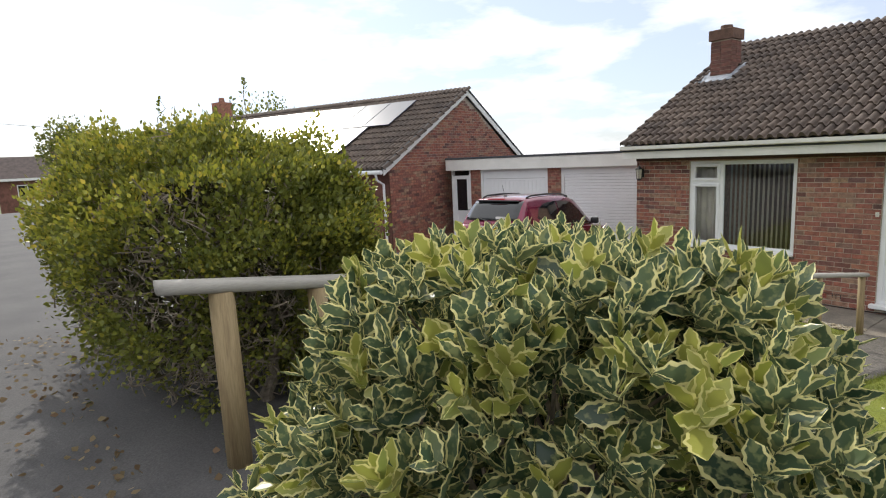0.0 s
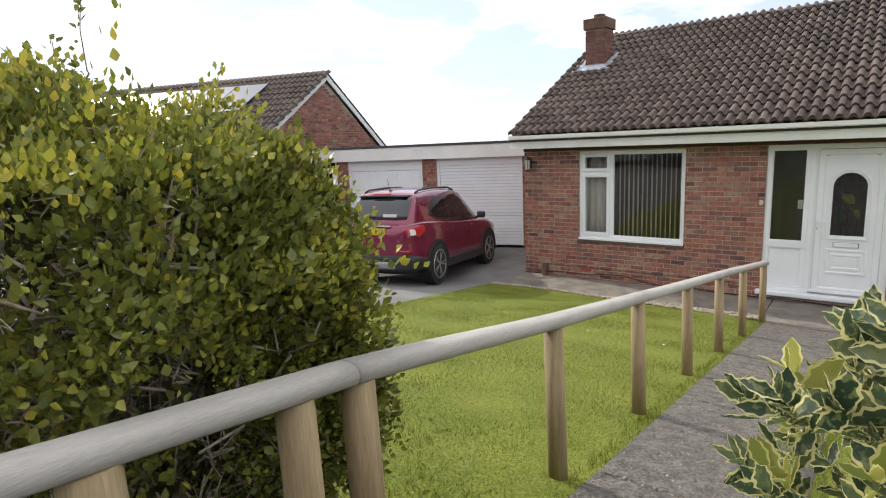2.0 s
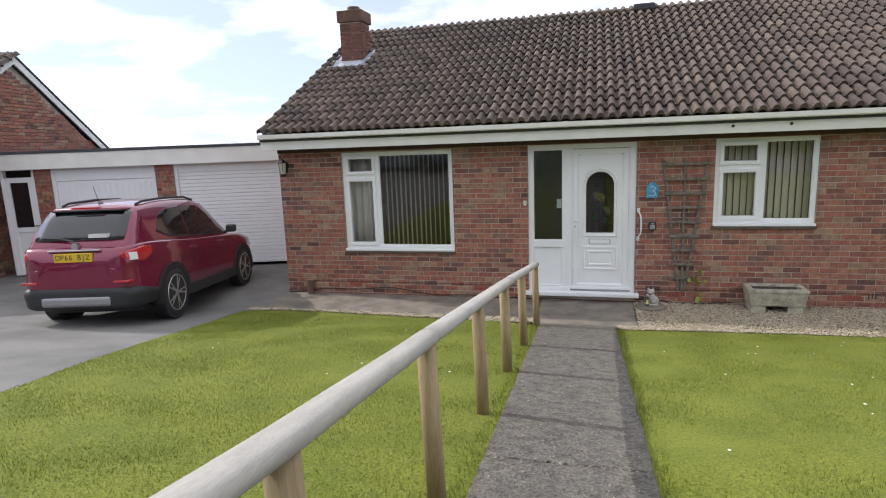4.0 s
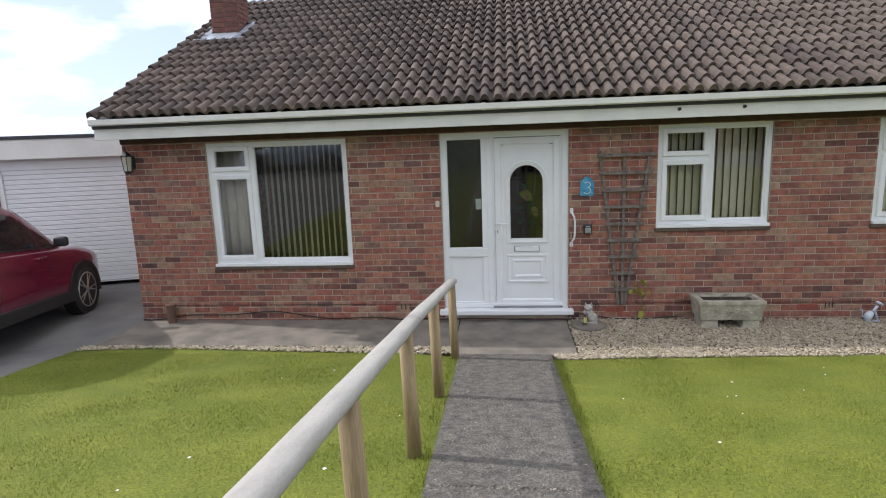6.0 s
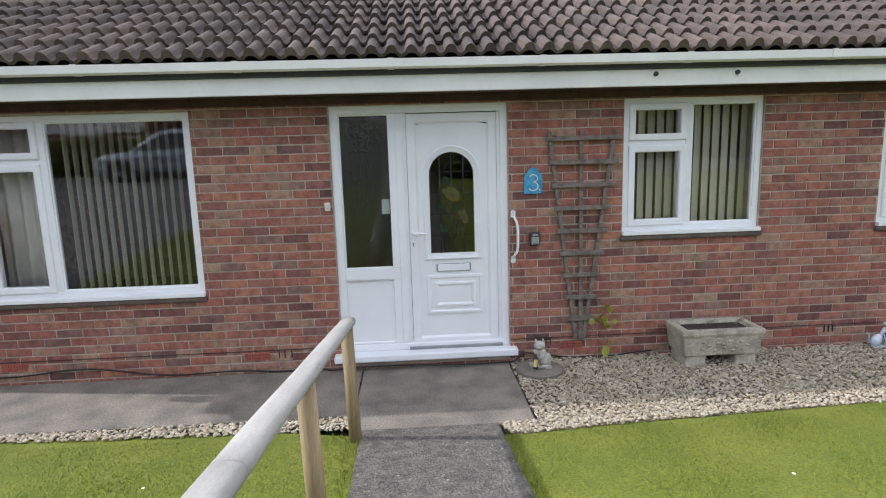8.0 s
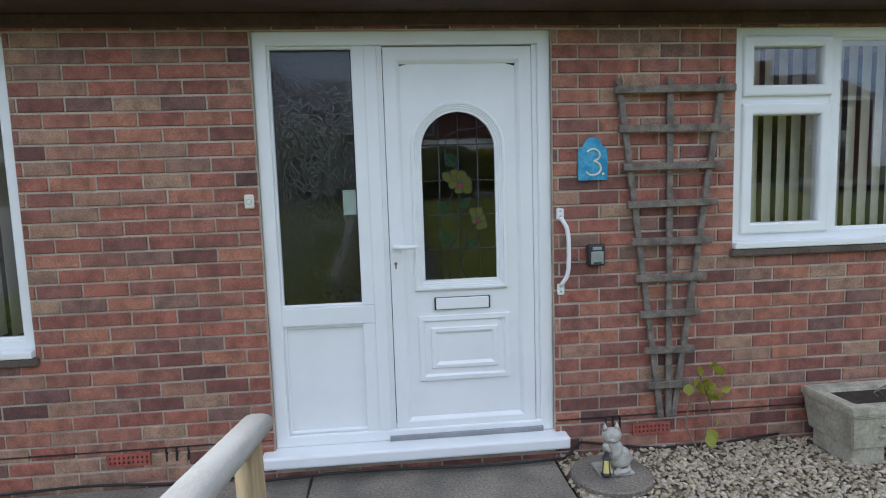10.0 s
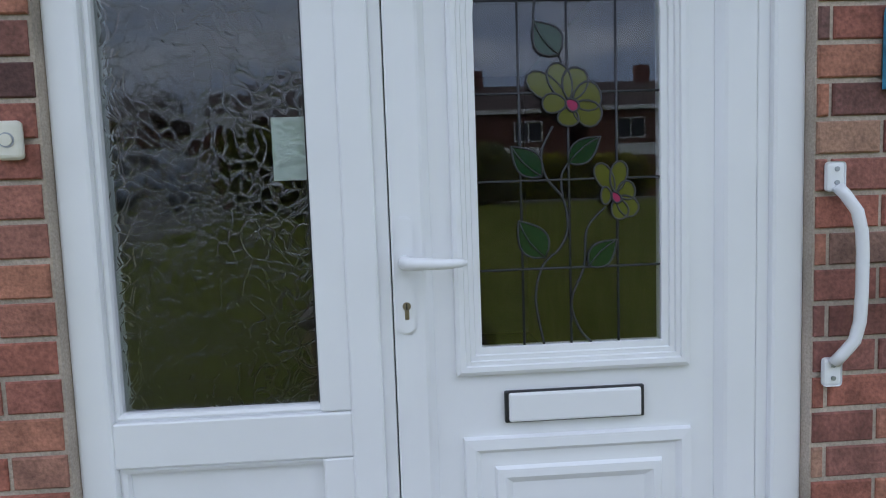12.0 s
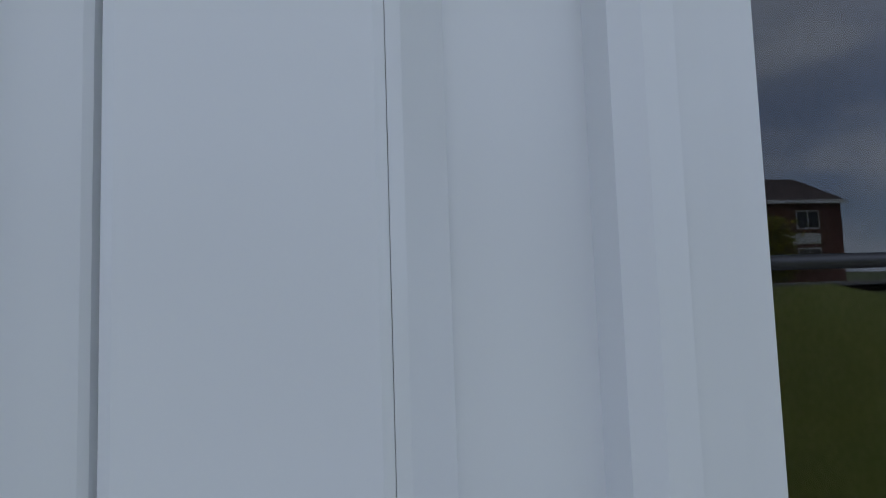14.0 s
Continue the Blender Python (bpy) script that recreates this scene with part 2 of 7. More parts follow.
def lathe(bm, profile, seg=24, at=(0, 0, 0)):
    """profile: (radius, z) from bottom to top."""
    rings = [[bm.verts.new((at[0] + max(r, 1e-4) * math.cos(2 * math.pi * k / seg), at[1] + max(r, 1e-4) * math.sin(2 * math.pi * k / seg), at[2] + z)) for k in range(seg)] for r, z in profile]
    for a, b in zip(rings, rings[1:]):
        for k in range(seg):
            bm.faces.new((a[k], a[(k + 1) % seg], b[(k + 1) % seg], b[k]))
    bm.faces.new(list(reversed(rings[0])))
    bm.faces.new(rings[-1])
    return bm


def prism(bm, outline, y0, y1):
    """An outline in x and z, drawn out from y0 to y1."""
    a = [bm.verts.new((x, y0, z)) for x, z in outline]
    b = [bm.verts.new((x, y1, z)) for x, z in outline]
    n = len(outline)
    bm.faces.new(a)
    bm.faces.new(list(reversed(b)))
    for i in range(n):
        bm.faces.new((a[i], b[i], b[(i + 1) % n], a[(i + 1) % n]))
    bmesh.ops.recalc_face_normals(bm, faces=bm.faces[:])
    return bm


def ring_frame(bm, x0, x1, z0, z1, w, y0, y1, bevel=0.006, bottom=None):
    """Four mitred bars round a rectangle."""
    wb = w if bottom is None else bottom
    o = [(x0, z0), (x1, z0), (x1, z1), (x0, z1)]
    i = [(x0 + w, z0 + wb), (x1 - w, z0 + wb), (x1 - w, z1 - w), (x0 + w, z1 - w)]
    bars = []
    for k in range(4):
        n = (k + 1) % 4
        b2 = bmesh.new()
        prism(b2, [o[k], o[n], i[n], i[k]], y0, y1)
        if bevel:
            es = [e for e in b2.edges if abs(e.verts[0].co.y - y0) < 1e-6 and abs(e.verts[1].co.y - y0) < 1e-6]
            es = [e for e in es if abs((e.verts[0].co - e.verts[1].co).x) < 1e-6 or abs((e.verts[0].co - e.verts[1].co).z) < 1e-6]
            bmesh.ops.bevel(b2, geom=es, offset=bevel, segments=2, affect="EDGES", profile=0.5)
        me = bpy.data.meshes.new("tmp")
        b2.to_mesh(me)
        b2.free()
        bm.from_mesh(me)
        bpy.data.meshes.remove(me)
    return bm


# ---- ground ----
def ground_z(x, y):
    """Flat by the house, rising to the street, level along the pavement."""
    z = 0.0 if y > -1.2 else 0.17 * (-1.2 - y) + 0.01
    z = min(z, 1.30)
    if y < -40:
        z += 0.02 * (-40 - y)
    if x < -22:
        z -= min(4.0, 0.085 * (-22 - x))
    return z


def sheet(name, poly, mat, lift, label, category, step=0.5, rough=0.0):
    """A piece of ground cut to a plan outline, following the slope."""
    xs = [p[0] for p in poly]
    ys = [p[1] for p in poly]
    bm = bmesh.new()
    bm.faces.new([bm.verts.new((x, y, 0)) for x, y in poly])
    y = math.floor(min(ys) / step) * step
    cuts = [(Vector((0, v, 0)), Vector((0, 1, 0))) for v in np.arange(math.floor(min(ys) / step) * step + step, max(ys), step)]
    cuts += [(Vector((v, 0, 0)), Vector((1, 0, 0))) for v in np.arange(math.floor(min(xs) / step) * step + step, max(xs), step)]
    cuts += [(Vector((0, v, 0)), Vector((0, 1, 0))) for v in (-1.2, -8.79)]
    for co, no in cuts:
        bmesh.ops.bisect_plane(bm, geom=bm.verts[:] + bm.edges[:] + bm.faces[:], plane_co=co, plane_no=no)
    for v in bm.verts:
        v.co.z = ground_z(v.co.x, v.co.y) + lift + rough * noise.noise(v.co * 1.7)
    bmesh.ops.recalc_face_normals(bm, faces=bm.faces[:])
    ob = part(name, bm, mat)
    return setting(ob, label, category)


def ground_sheet():
    xs = [-900, -300, -120, -60, -30, -20, -14, -8, -4, 0, 4, 8, 14, 20, 30, 60, 120, 300, 900]
    ys = [-900, -300, -120, -60, -40, -30, -20, -14, -8.79, -6, -4, -1.2, 2, 6, 12, 30, 60, 120, 300, 900]
    verts = [(x, y, min(ground_z(x, y), 6.0) - 0.14) for y in ys for x in xs]
    n = len(xs)
    faces = [(j * n + i, j * n + i + 1, (j + 1) * n + i + 1, (j + 1) * n + i) for j in range(len(ys) - 1) for i in range(n - 1)]
    setting(new("ground", mesh_from("ground", verts, faces, MATS["far_ground"])), "rough green ground reaching away to the horizon", "ground")


ground_sheet()
LAWN_A = [(0.50, -8.7), (0.46, -7.6), (0.275, -1.3), (-0.4, -1.14), (-3.2, -1.0), (-4.16, -1.1), (-3.9, -2.3), (-3.4, -4.6), (-2.9, -6.2), (-2.3, -8.2), (-2.3, -8.7)]
LAWN_B = [(1.19, -8.6), (9.0, -8.6), (9.0, -1.05), (4.8, -1.07), (1.9, -1.32), (1.19, -1.45)]
sheet("lawn", LAWN_A, "grass_ground", 0.0, "mown green lawn with yellowish patches, sloping down to the house", "lawn", rough=0.012)
sheet("lawn", LAWN_B, "grass_ground", 0.0, "mown green lawn beside the concrete path", "lawn", rough=0.012)
sheet("driveway", [(-4.16, -1.13), (-3.9, -2.32), (-3.4, -4.62), (-2.9, -6.22), (-2.32, -8.2), (-2.3, -9.2), (-14, -9.2), (-13.5, 3.5), (-4.0, 3.5), (-4.0, -0.4), (-4.02, -1.0)], "drive_concrete", -0.008, "grey concrete driveway with a worn patchy surface", "driveway")
sheet("pavement", [(30, -8.56), (1.22, -8.56), (1.2, -8.55), (0.45, -8.55), (0.44, -8.56), (-2.3, -8.6), (-2.35, -9.2), (-14, -9.25), (-60, -9.3), (-60, -11.6), (30, -11.6)], "asphalt", -0.004, "dark grey tarmac pavement along the street", "pavement", step=1.0)
for k, (y0, y1) in enumerate(((-11.75, -11.6), (-18.2, -18.05))):
    setting(part("kerb", one_box(-22, 30, y0, y1, 1.0, 1.305, 0.01), "kerb"), "grey concrete kerb along the road", "kerb")
sheet("road", [(30, -11.75), (-60, -11.75), (-60, -18.05), (30, -18.05)], "road_asphalt", -0.11, "dark asphalt street road", "road", step=2.0)
sheet("pavement", [(30, -18.2), (-60, -18.2), (-60, -20.2), (30, -20.2)], "asphalt", -0.004, "far pavement across the street", "pavement", step=2.0)
sheet("lawn", [(30, -20.2), (-60, -20.2), (-60, -29), (30, -29)], "grass_ground", 0.0, "front lawns across the street", "lawn", step=3.0)

# path: slabs cast between shadow gaps
path_thing = setting(thing("path", "", ""), "rough brown-grey concrete path leading to the door", "path")
py = -1.2
for ln in (1.66, 1.5, 1.5, 1.5, 1.4):
    bm = one_box(0.26, 1.21, py - ln + 0.012, py, -0.1, 0.012, 0.008, 1)
    bmesh.ops.bisect_plane(bm, geom=bm.verts[:] + bm.edges[:] + bm.faces[:], plane_co=(0, -1.2, 0), plane_no=(0, 1, 0))
    for v in bm.verts:
        v.co.z += ground_z(v.co.x, v.co.y)
        if v.co.x < 0.6:
            v.co.x += 0.030 * (-1.3 - v.co.y)
    part("slab", bm, "path_concrete", path_thing)
    py -= ln
# concrete apron by the wall
apron = setting(thing("apron", "", ""), "pale grey concrete strip along the house wall", "paving")
for x0, x1, y0 in ((-4.0, 0.18, -0.95), (0.19, 1.48, -1.19)):
    part("slab", one_box(x0, x1, y0, -0.006, -0.1, 0.012, 0.008, 1), "concrete", apron)

# ---- house ----
HX0, HX1, HTOP = -4.0, 9.2, 2.44
OPENINGS = [(-2.91, -1.13, 0.745, 2.27), (0.0, 1.5, 0.06, 2.285), (2.50, 3.735, 1.135, 2.29), (4.83, 6.06, 1.135, 2.275)]


def wall_pieces(x0, x1, z0, z1, y0, y1, holes):
    """A wall of solid pieces round its openings."""
    bm = bmesh.new()
    xs = sorted({x0, x1, *[h[0] for h in holes], *[h[1] for h in holes]})
    for a, b in zip(xs, xs[1:]):
        inside = [h for h in holes if h[0] <= a and b <= h[1]]
        if not inside:
            box(bm, a, b, y0, y1, z0, z1)
        else:
            h = inside[0]
            box(bm, a, b, y0, y1, z0, h[2])
            box(bm, a, b, y0, y1, h[3], z1)
    bmesh.ops.remove_doubles(bm, verts=bm.verts[:], dist=1e-5)
    return bm


wall_front = setting(part("wall_front", wall_pieces(HX0, HX1, -0.15, HTOP, 0.008, 0.27, OPENINGS), "mortar"), "weathered red brick front wall with pale mortar joints", "wall")
for nm, b in (("wall_left", (HX0, HX0 + 0.26, 0.27, 7.4)), ("wall_right", (HX1 - 0.26, HX1, 0.27, 7.4)), ("wall_back", (HX0, HX1, 7.4, 7.66))):
    setting(part(nm, one_box(b[0], b[1], b[2], b[3], -0.15, HTOP), "brick_joined"), "plain red brick wall", "wall")
setting(part("floor", one_box(HX0, HX1, 0.27, 7.4, -0.1, 0.12), "room_dark"), "dark carpeted floor inside the house", "floor")
setting(part("ceiling", one_box(HX0, HX1, 0.27, 7.4, 2.40, 2.46), "room_wall"), "plain ceiling inside the house", "ceiling")
for x in (-0.35, 1.72, 4.3):
    setting(part("wall_inner", one_box(x, x + 0.1, 0.27, 7.4, 0.12, 2.40), "room_wall"), "plain inner wall", "wall")
setting(part("wall_inner", one_box(HX0 + 0.3, HX1 - 0.3, 4.0, 4.1, 0.12, 2.40), "room_wall"), "plain inner wall", "wall")

# roof
EAVE_Y, EAVE_Z, RIDGE_Y, RIDGE_Z = -0.40, 2.60, 3.7, 4.69
SLOPE = math.atan2(RIDGE_Z - EAVE_Z, RIDGE_Y - EAVE_Y)
ROOF_X0, ROOF_X1 = -4.14, 9.4


def gable_roof_body():
    bm = bmesh.new()
    o = [(EAVE_Y + 0.05, EAVE_Z - 0.05), (RIDGE_Y, RIDGE_Z - 0.06), (7.9, EAVE_Z - 0.05), (7.9, EAVE_Z - 0.12), (7.66, 2.45), (0.0, 2.45), (EAVE_Y + 0.05, EAVE_Z - 0.12)]
    prism(bm, o, ROOF_X0 + 0.04, ROOF_X1)
    bmesh.ops.rotate(bm, verts=bm.verts[:], cent=(0, 0, 0), matrix=Matrix(((0, 1, 0), (1, 0, 0), (0, 0, 1))))
    bmesh.ops.recalc_face_normals(bm, faces=bm.faces[:])
    return bm


roof = setting(part("roof", gable_roof_body(), "roof_felt"), "pitched roof of dark brown concrete roll tiles", "roof")
setting(part("fascia", one_box(-4.1, ROOF_X1, -0.325, -0.30, 2.35, 2.53, 0.004, 1), "upvc_cream"), "cream-white fascia board under the gutter", "trim")
setting(part("soffit", one_box(-4.1, ROOF_X1, -0.30, -0.006, 2.36, 2.372), "soffit_brown"), "dark brown soffit board under the eaves", "trim")


# thin dark brown strip over the topmost brickwork
setting(part("eaves_board", one_box(-4.0, ROOF_X1, -0.024, -0.007, 2.296, 2.358, 0.003, 1), "soffit_brown"), "dark brown strip along the wall head", "trim")


def gutter():
    g = thing("gutter", "white square plastic gutter with clips along the eaves", "gutter")
    def section(bm, x0, x1, w):
        o = [(-0.328, 2.578 + w), (-0.331, 2.520 - w), (-0.412, 2.512 - w), (-0.432 - w, 2.526), (-0.436 - w, 2.585 + w), (-0.429, 2.585 + w), (-0.426, 2.53), (-0.410, 2.518), (-0.338, 2.524), (-0.334, 2.578 + w)]
        va = [bm.verts.new((x0, y, z)) for y, z in o]
        vb = [bm.verts.new((x1, y, z)) for y, z in o]
        n = len(o)
        for k in range(n):
            bm.faces.new((va[k], va[(k + 1) % n], vb[(k + 1) % n], vb[k]))
        bm.faces.new(va)
        bm.faces.new(list(reversed(vb)))
        bmesh.ops.recalc_face_normals(bm, faces=bm.faces[:])
        return bm
    part("channel", section(bmesh.new(), ROOF_X0 + 0.06, ROOF_X1, 0.0), "upvc_cream", g)
    for x in np.arange(-2.9, 9.0, 1.15):
        part("bracket", section(bmesh.new(), x - 0.022, x + 0.022, 0.004), "upvc_cream", g)
    return g


gutter()

# chimney
def chimney():
    c = thing("chimney", "red brick chimney stack with corbelled cap and lead flashing", "chimney", pose(-3.52, 2.38, 0))
    part("stack", one_box(-0.205, 0.205, -0.205, 0.205, 3.3, 4.66), "mortar", c)
    part("cap", one_box(-0.25, 0.25, -0.25, 0.25, 4.66, 4.87, 0.012), "cap_brick", c, "darker corbelled brick cap")
    bm = bmesh.new()
    lathe(bm, [(0.12, 4.87), (0.115, 4.96), (0.10, 4.965), (0.095, 4.89)], 16)
    part("pot", bm, "cap_brick", c, "short clay chimney pot")
    bm = one_box(-0.225, 0.225, -0.225, 0.225, 3.55, 3.92, 0.01)
    bmesh.ops.bisect_plane(bm, geom=bm.verts[:] + bm.edges[:] + bm.faces[:], plane_co=(0, -0.255, 3.86), plane_no=(0, -math.sin(SLOPE), math.cos(SLOPE)), clear_outer=True)
    part("flashing", bm, "lead", c, "grey lead flashing round the base")
    bm = bmesh.new()
    d = Vector((0, math.cos(SLOPE), math.sin(SLOPE)))
    z0 = EAVE_Z + (2.38 - 0.235 - EAVE_Y) * math.tan(SLOPE)
    for i, (w0, w1, s0, s1) in enumerate(((-0.36, 0.36, -0.26, 0.02), (0.23, 0.40, -0.26, 0.55), (-0.40, -0.23, -0.26, 0.55))):
        box(bm, w0, w1, s0, s1, 0.05, 0.065, 0.004, 1)
    m = Matrix.Translation((0, -0.235, z0)) @ Matrix.Rotation(SLOPE, 4, "X")
    bmesh.ops.transform(bm, matrix=m, verts=bm.verts[:])
    part("apron", bm, "lead", c, "lead apron dressed over the tiles")
    # courses of brick round the stack
    verts, faces = [], []
    for k in range(17):
        z = 3.40 + 0.073 * k
        for side in range(4):
            for j in range(2):
                a = -0.238 + (0.24 * j if k % 2 else 0.12 * j if j == 0 else 0.0)
                b0 = -0.206 + 0.21 * j
                q = Matrix.Rotation(side * math.pi / 2, 3, "Z")
                i = len(verts)
                for p in ((b0, -0.216, z), (b0 + 0.20, -0.216, z), (b0 + 0.20, -0.216, z + 0.064), (b0, -0.216, z + 0.064), (b0, -0.20, z), (b0 + 0.20, -0.20, z), (b0 + 0.20, -0.20, z + 0.064), (b0, -0.20, z + 0.064)):
                    verts.append(tuple(q @ Vector(p)))
                faces += [(i, i + 1, i + 2, i + 3), (i, i + 4, i + 5, i + 1), (i + 3, i + 2, i + 6, i + 7), (i + 1, i + 5, i + 6, i + 2), (i, i + 3, i + 7, i + 4)]
    ob = new("brickwork", mesh_from("brickwork", verts, faces, MATS["stack_brick"]))
    ob.parent = c
    tagged(ob, "red brick courses of the stack", "", "", "stuff")
    return c


chimney()
vent = part("ridge_vent", one_box(1.62, 2.0, 3.55, 3.85, 4.68, 4.80, 0.02), "roof_felt")
tagged(vent, "dark box vent on the roof ridge", "vent")


# windows
def pane(name, x0, x1, z0, z1, y, parent, mat="window_glass", label=""):
    ob = part(name, one_box(x0, x1, y, y + 0.006, z0, z1), mat, parent, label)
    ob.visible_shadow = False
    return ob


def vertical_blinds(x0, x1, z0, z1, y, step, turn, parent_label, skip=()):
    b = thing("vertical_blind", parent_label, "blind", pose(0, y, 0))
    part("headrail", one_box(x0, x1, -0.02, 0.02, z1 - 0.03, z1), "upvc", b)
    first = None
    x = x0 + step / 2
    while x < x1:
        if first is None:
            bm = one_box(-0.0445, 0.0445, -0.0008, 0.0008, 0, z1 - z0 - 0.03)
            first = to_mesh("slat", bm, "blind")
        ob = new("slat", first)
        ob.parent = b
        ob.matrix_basis = pose(x, 0, z0, 0, 0, turn + random.uniform(-4, 4))
        x += step
    return b


def curtain(x0, x1, z0, z1, y, label):
    bm = bmesh.new()
    n = int((x1 - x0) / 0.012)
    va, vb = [], []
    for k in range(n + 1):
        x = x0 + (x1 - x0) * k / n
        d = 0.025 * math.sin(x * 55) + 0.012 * math.sin(x * 23 + 1)
        va.append(bm.verts.new((x, y + d, z0)))
        vb.append(bm.verts.new((x + 0.01 * math.sin(x * 9), y + d * 0.7, z1)))
    for k in range(n):
        bm.faces.new((va[k], va[k + 1], vb[k + 1], vb[k]))
    ob = part("curtain", bm, "curtain", None, "", True)
    mod = ob.modifiers.new("thick", "SOLIDIFY")
    mod.thickness = 0.004
    return tagged(ob, label, "curtain")


def casement_window(name, x0, x1, z0, z1, mull, trans, label):
    w = setting(thing(name, "", ""), label, "window")
    part("window_frame", ring_frame(bmesh.new(), x0, x1, z0, z1, 0.055, 0.03, 0.10), "upvc", w)
    part("mullion", one_box(mull - 0.03, mull + 0.03, 0.032, 0.098, z0 + 0.054, z1 - 0.054, 0.005), "upvc", w)
    part("transom", one_box(x0 + 0.054, mull - 0.029, 0.034, 0.096, trans - 0.03, trans + 0.03, 0.005), "upvc", w)
    lx0, lx1 = x0 + 0.05, mull - 0.025
    vent = part("vent_light", ring_frame(bmesh.new(), lx0, lx1, trans + 0.02, z1 - 0.045, 0.058, 0.012, 0.08, 0.012), "upvc", w)
    pane("pane", lx0 + 0.05, lx1 - 0.05, trans + 0.07, z1 - 0.095, 0.045, vent)
    cas = part("casement", ring_frame(bmesh.new(), lx0, lx1, z0 + 0.045, trans - 0.02, 0.06, 0.012, 0.08, 0.012), "upvc", w)
    pane("pane", lx0 + 0.05, lx1 - 0.05, z0 + 0.10, trans - 0.075, 0.045, cas)
    part("bead", ring_frame(bmesh.new(), mull + 0.025, x1 - 0.05, z0 + 0.05, z1 - 0.05, 0.018, 0.04, 0.07, 0.008), "upvc", w)
    pane("pane", mull + 0.035, x1 - 0.06, z0 + 0.06, z1 - 0.06, 0.05, w)
    part("window_sill", one_box(x0 - 0.005, x1 + 0.005, -0.035, 0.03, z0 - 0.03, z0 + 0.006, 0.006), "upvc", w)
    part("sub_sill", one_box(x0 - 0.02, x1 + 0.02, -0.028, 0.02, z0 - 0.072, z0 - 0.031, 0.008), "tile_joined", w, "dark brown clay tile sill")
    return w


casement_window("window_1", -2.91, -1.13, 0.755, 2.27, -2.335, 1.90, "white plastic window with a large pane and side casement")
casement_window("window_2", 2.50, 3.735, 1.145, 2.29, 3.085, 1.91, "white plastic casement window with sill")
casement_window("window_3", 4.83, 6.06, 1.145, 2.275, 5.60, 1.91, "white plastic casement window with drawn blinds")
vertical_blinds(-2.28, -1.16, 0.80, 2.24, 0.20, 0.077, 93, "pale vertical blinds turned open behind the window")
curtain(-2.86, -2.5, 0.80, 2.24, 0.22, "pale cream curtain drawn back at the window side")
vertical_blinds(2.52, 3.70, 1.18, 2.26, 0.20, 0.085, 24, "cream vertical blinds half open behind the window")
vertical_blinds(4.86, 6.02, 1.18, 2.25, 0.20, 0.078, 14, "cream vertical blinds nearly closed behind the window")


# front door set
def arch_outline(x0, x1, z0, zs, n=20):
    """A rectangle with a round top; zs: where the arch springs."""
    c, r = (x0 + x1) / 2, (x1 - x0) / 2
    return [(x0, z0), (x1, z0)] + [(c + r * math.cos(math.pi * k / n), zs + r * math.sin(math.pi * k / n)) for k in range(n + 1)]


DOOR_FACE = 0.04
GL = (0.82, 1.207, 1.008, 1.692)


def moulding(parent, name, outlines):
    """outlines: (outline, y) bands from the outside in."""
    bm = bmesh.new()
    rows = [[bm.verts.new((x, y, z)) for x, z in o] for o, y in outlines]
    for a, b in zip(rows, rows[1:]):
        n = len(a)
        for k in range(n):
            bm.faces.new((a[k], a[(k + 1) % n], b[(k + 1) % n], b[k]))
    bmesh.ops.recalc_face_normals(bm, faces=bm.faces[:])
    for f in bm.faces:
        if f.normal.y > 0.1:
            f.normal_flip()
    return part(name, bm, "upvc", parent)


def rect(x0, x1, z0, z1):
    return [(x0, z0), (x1, z0), (x1, z1), (x0, z1)]


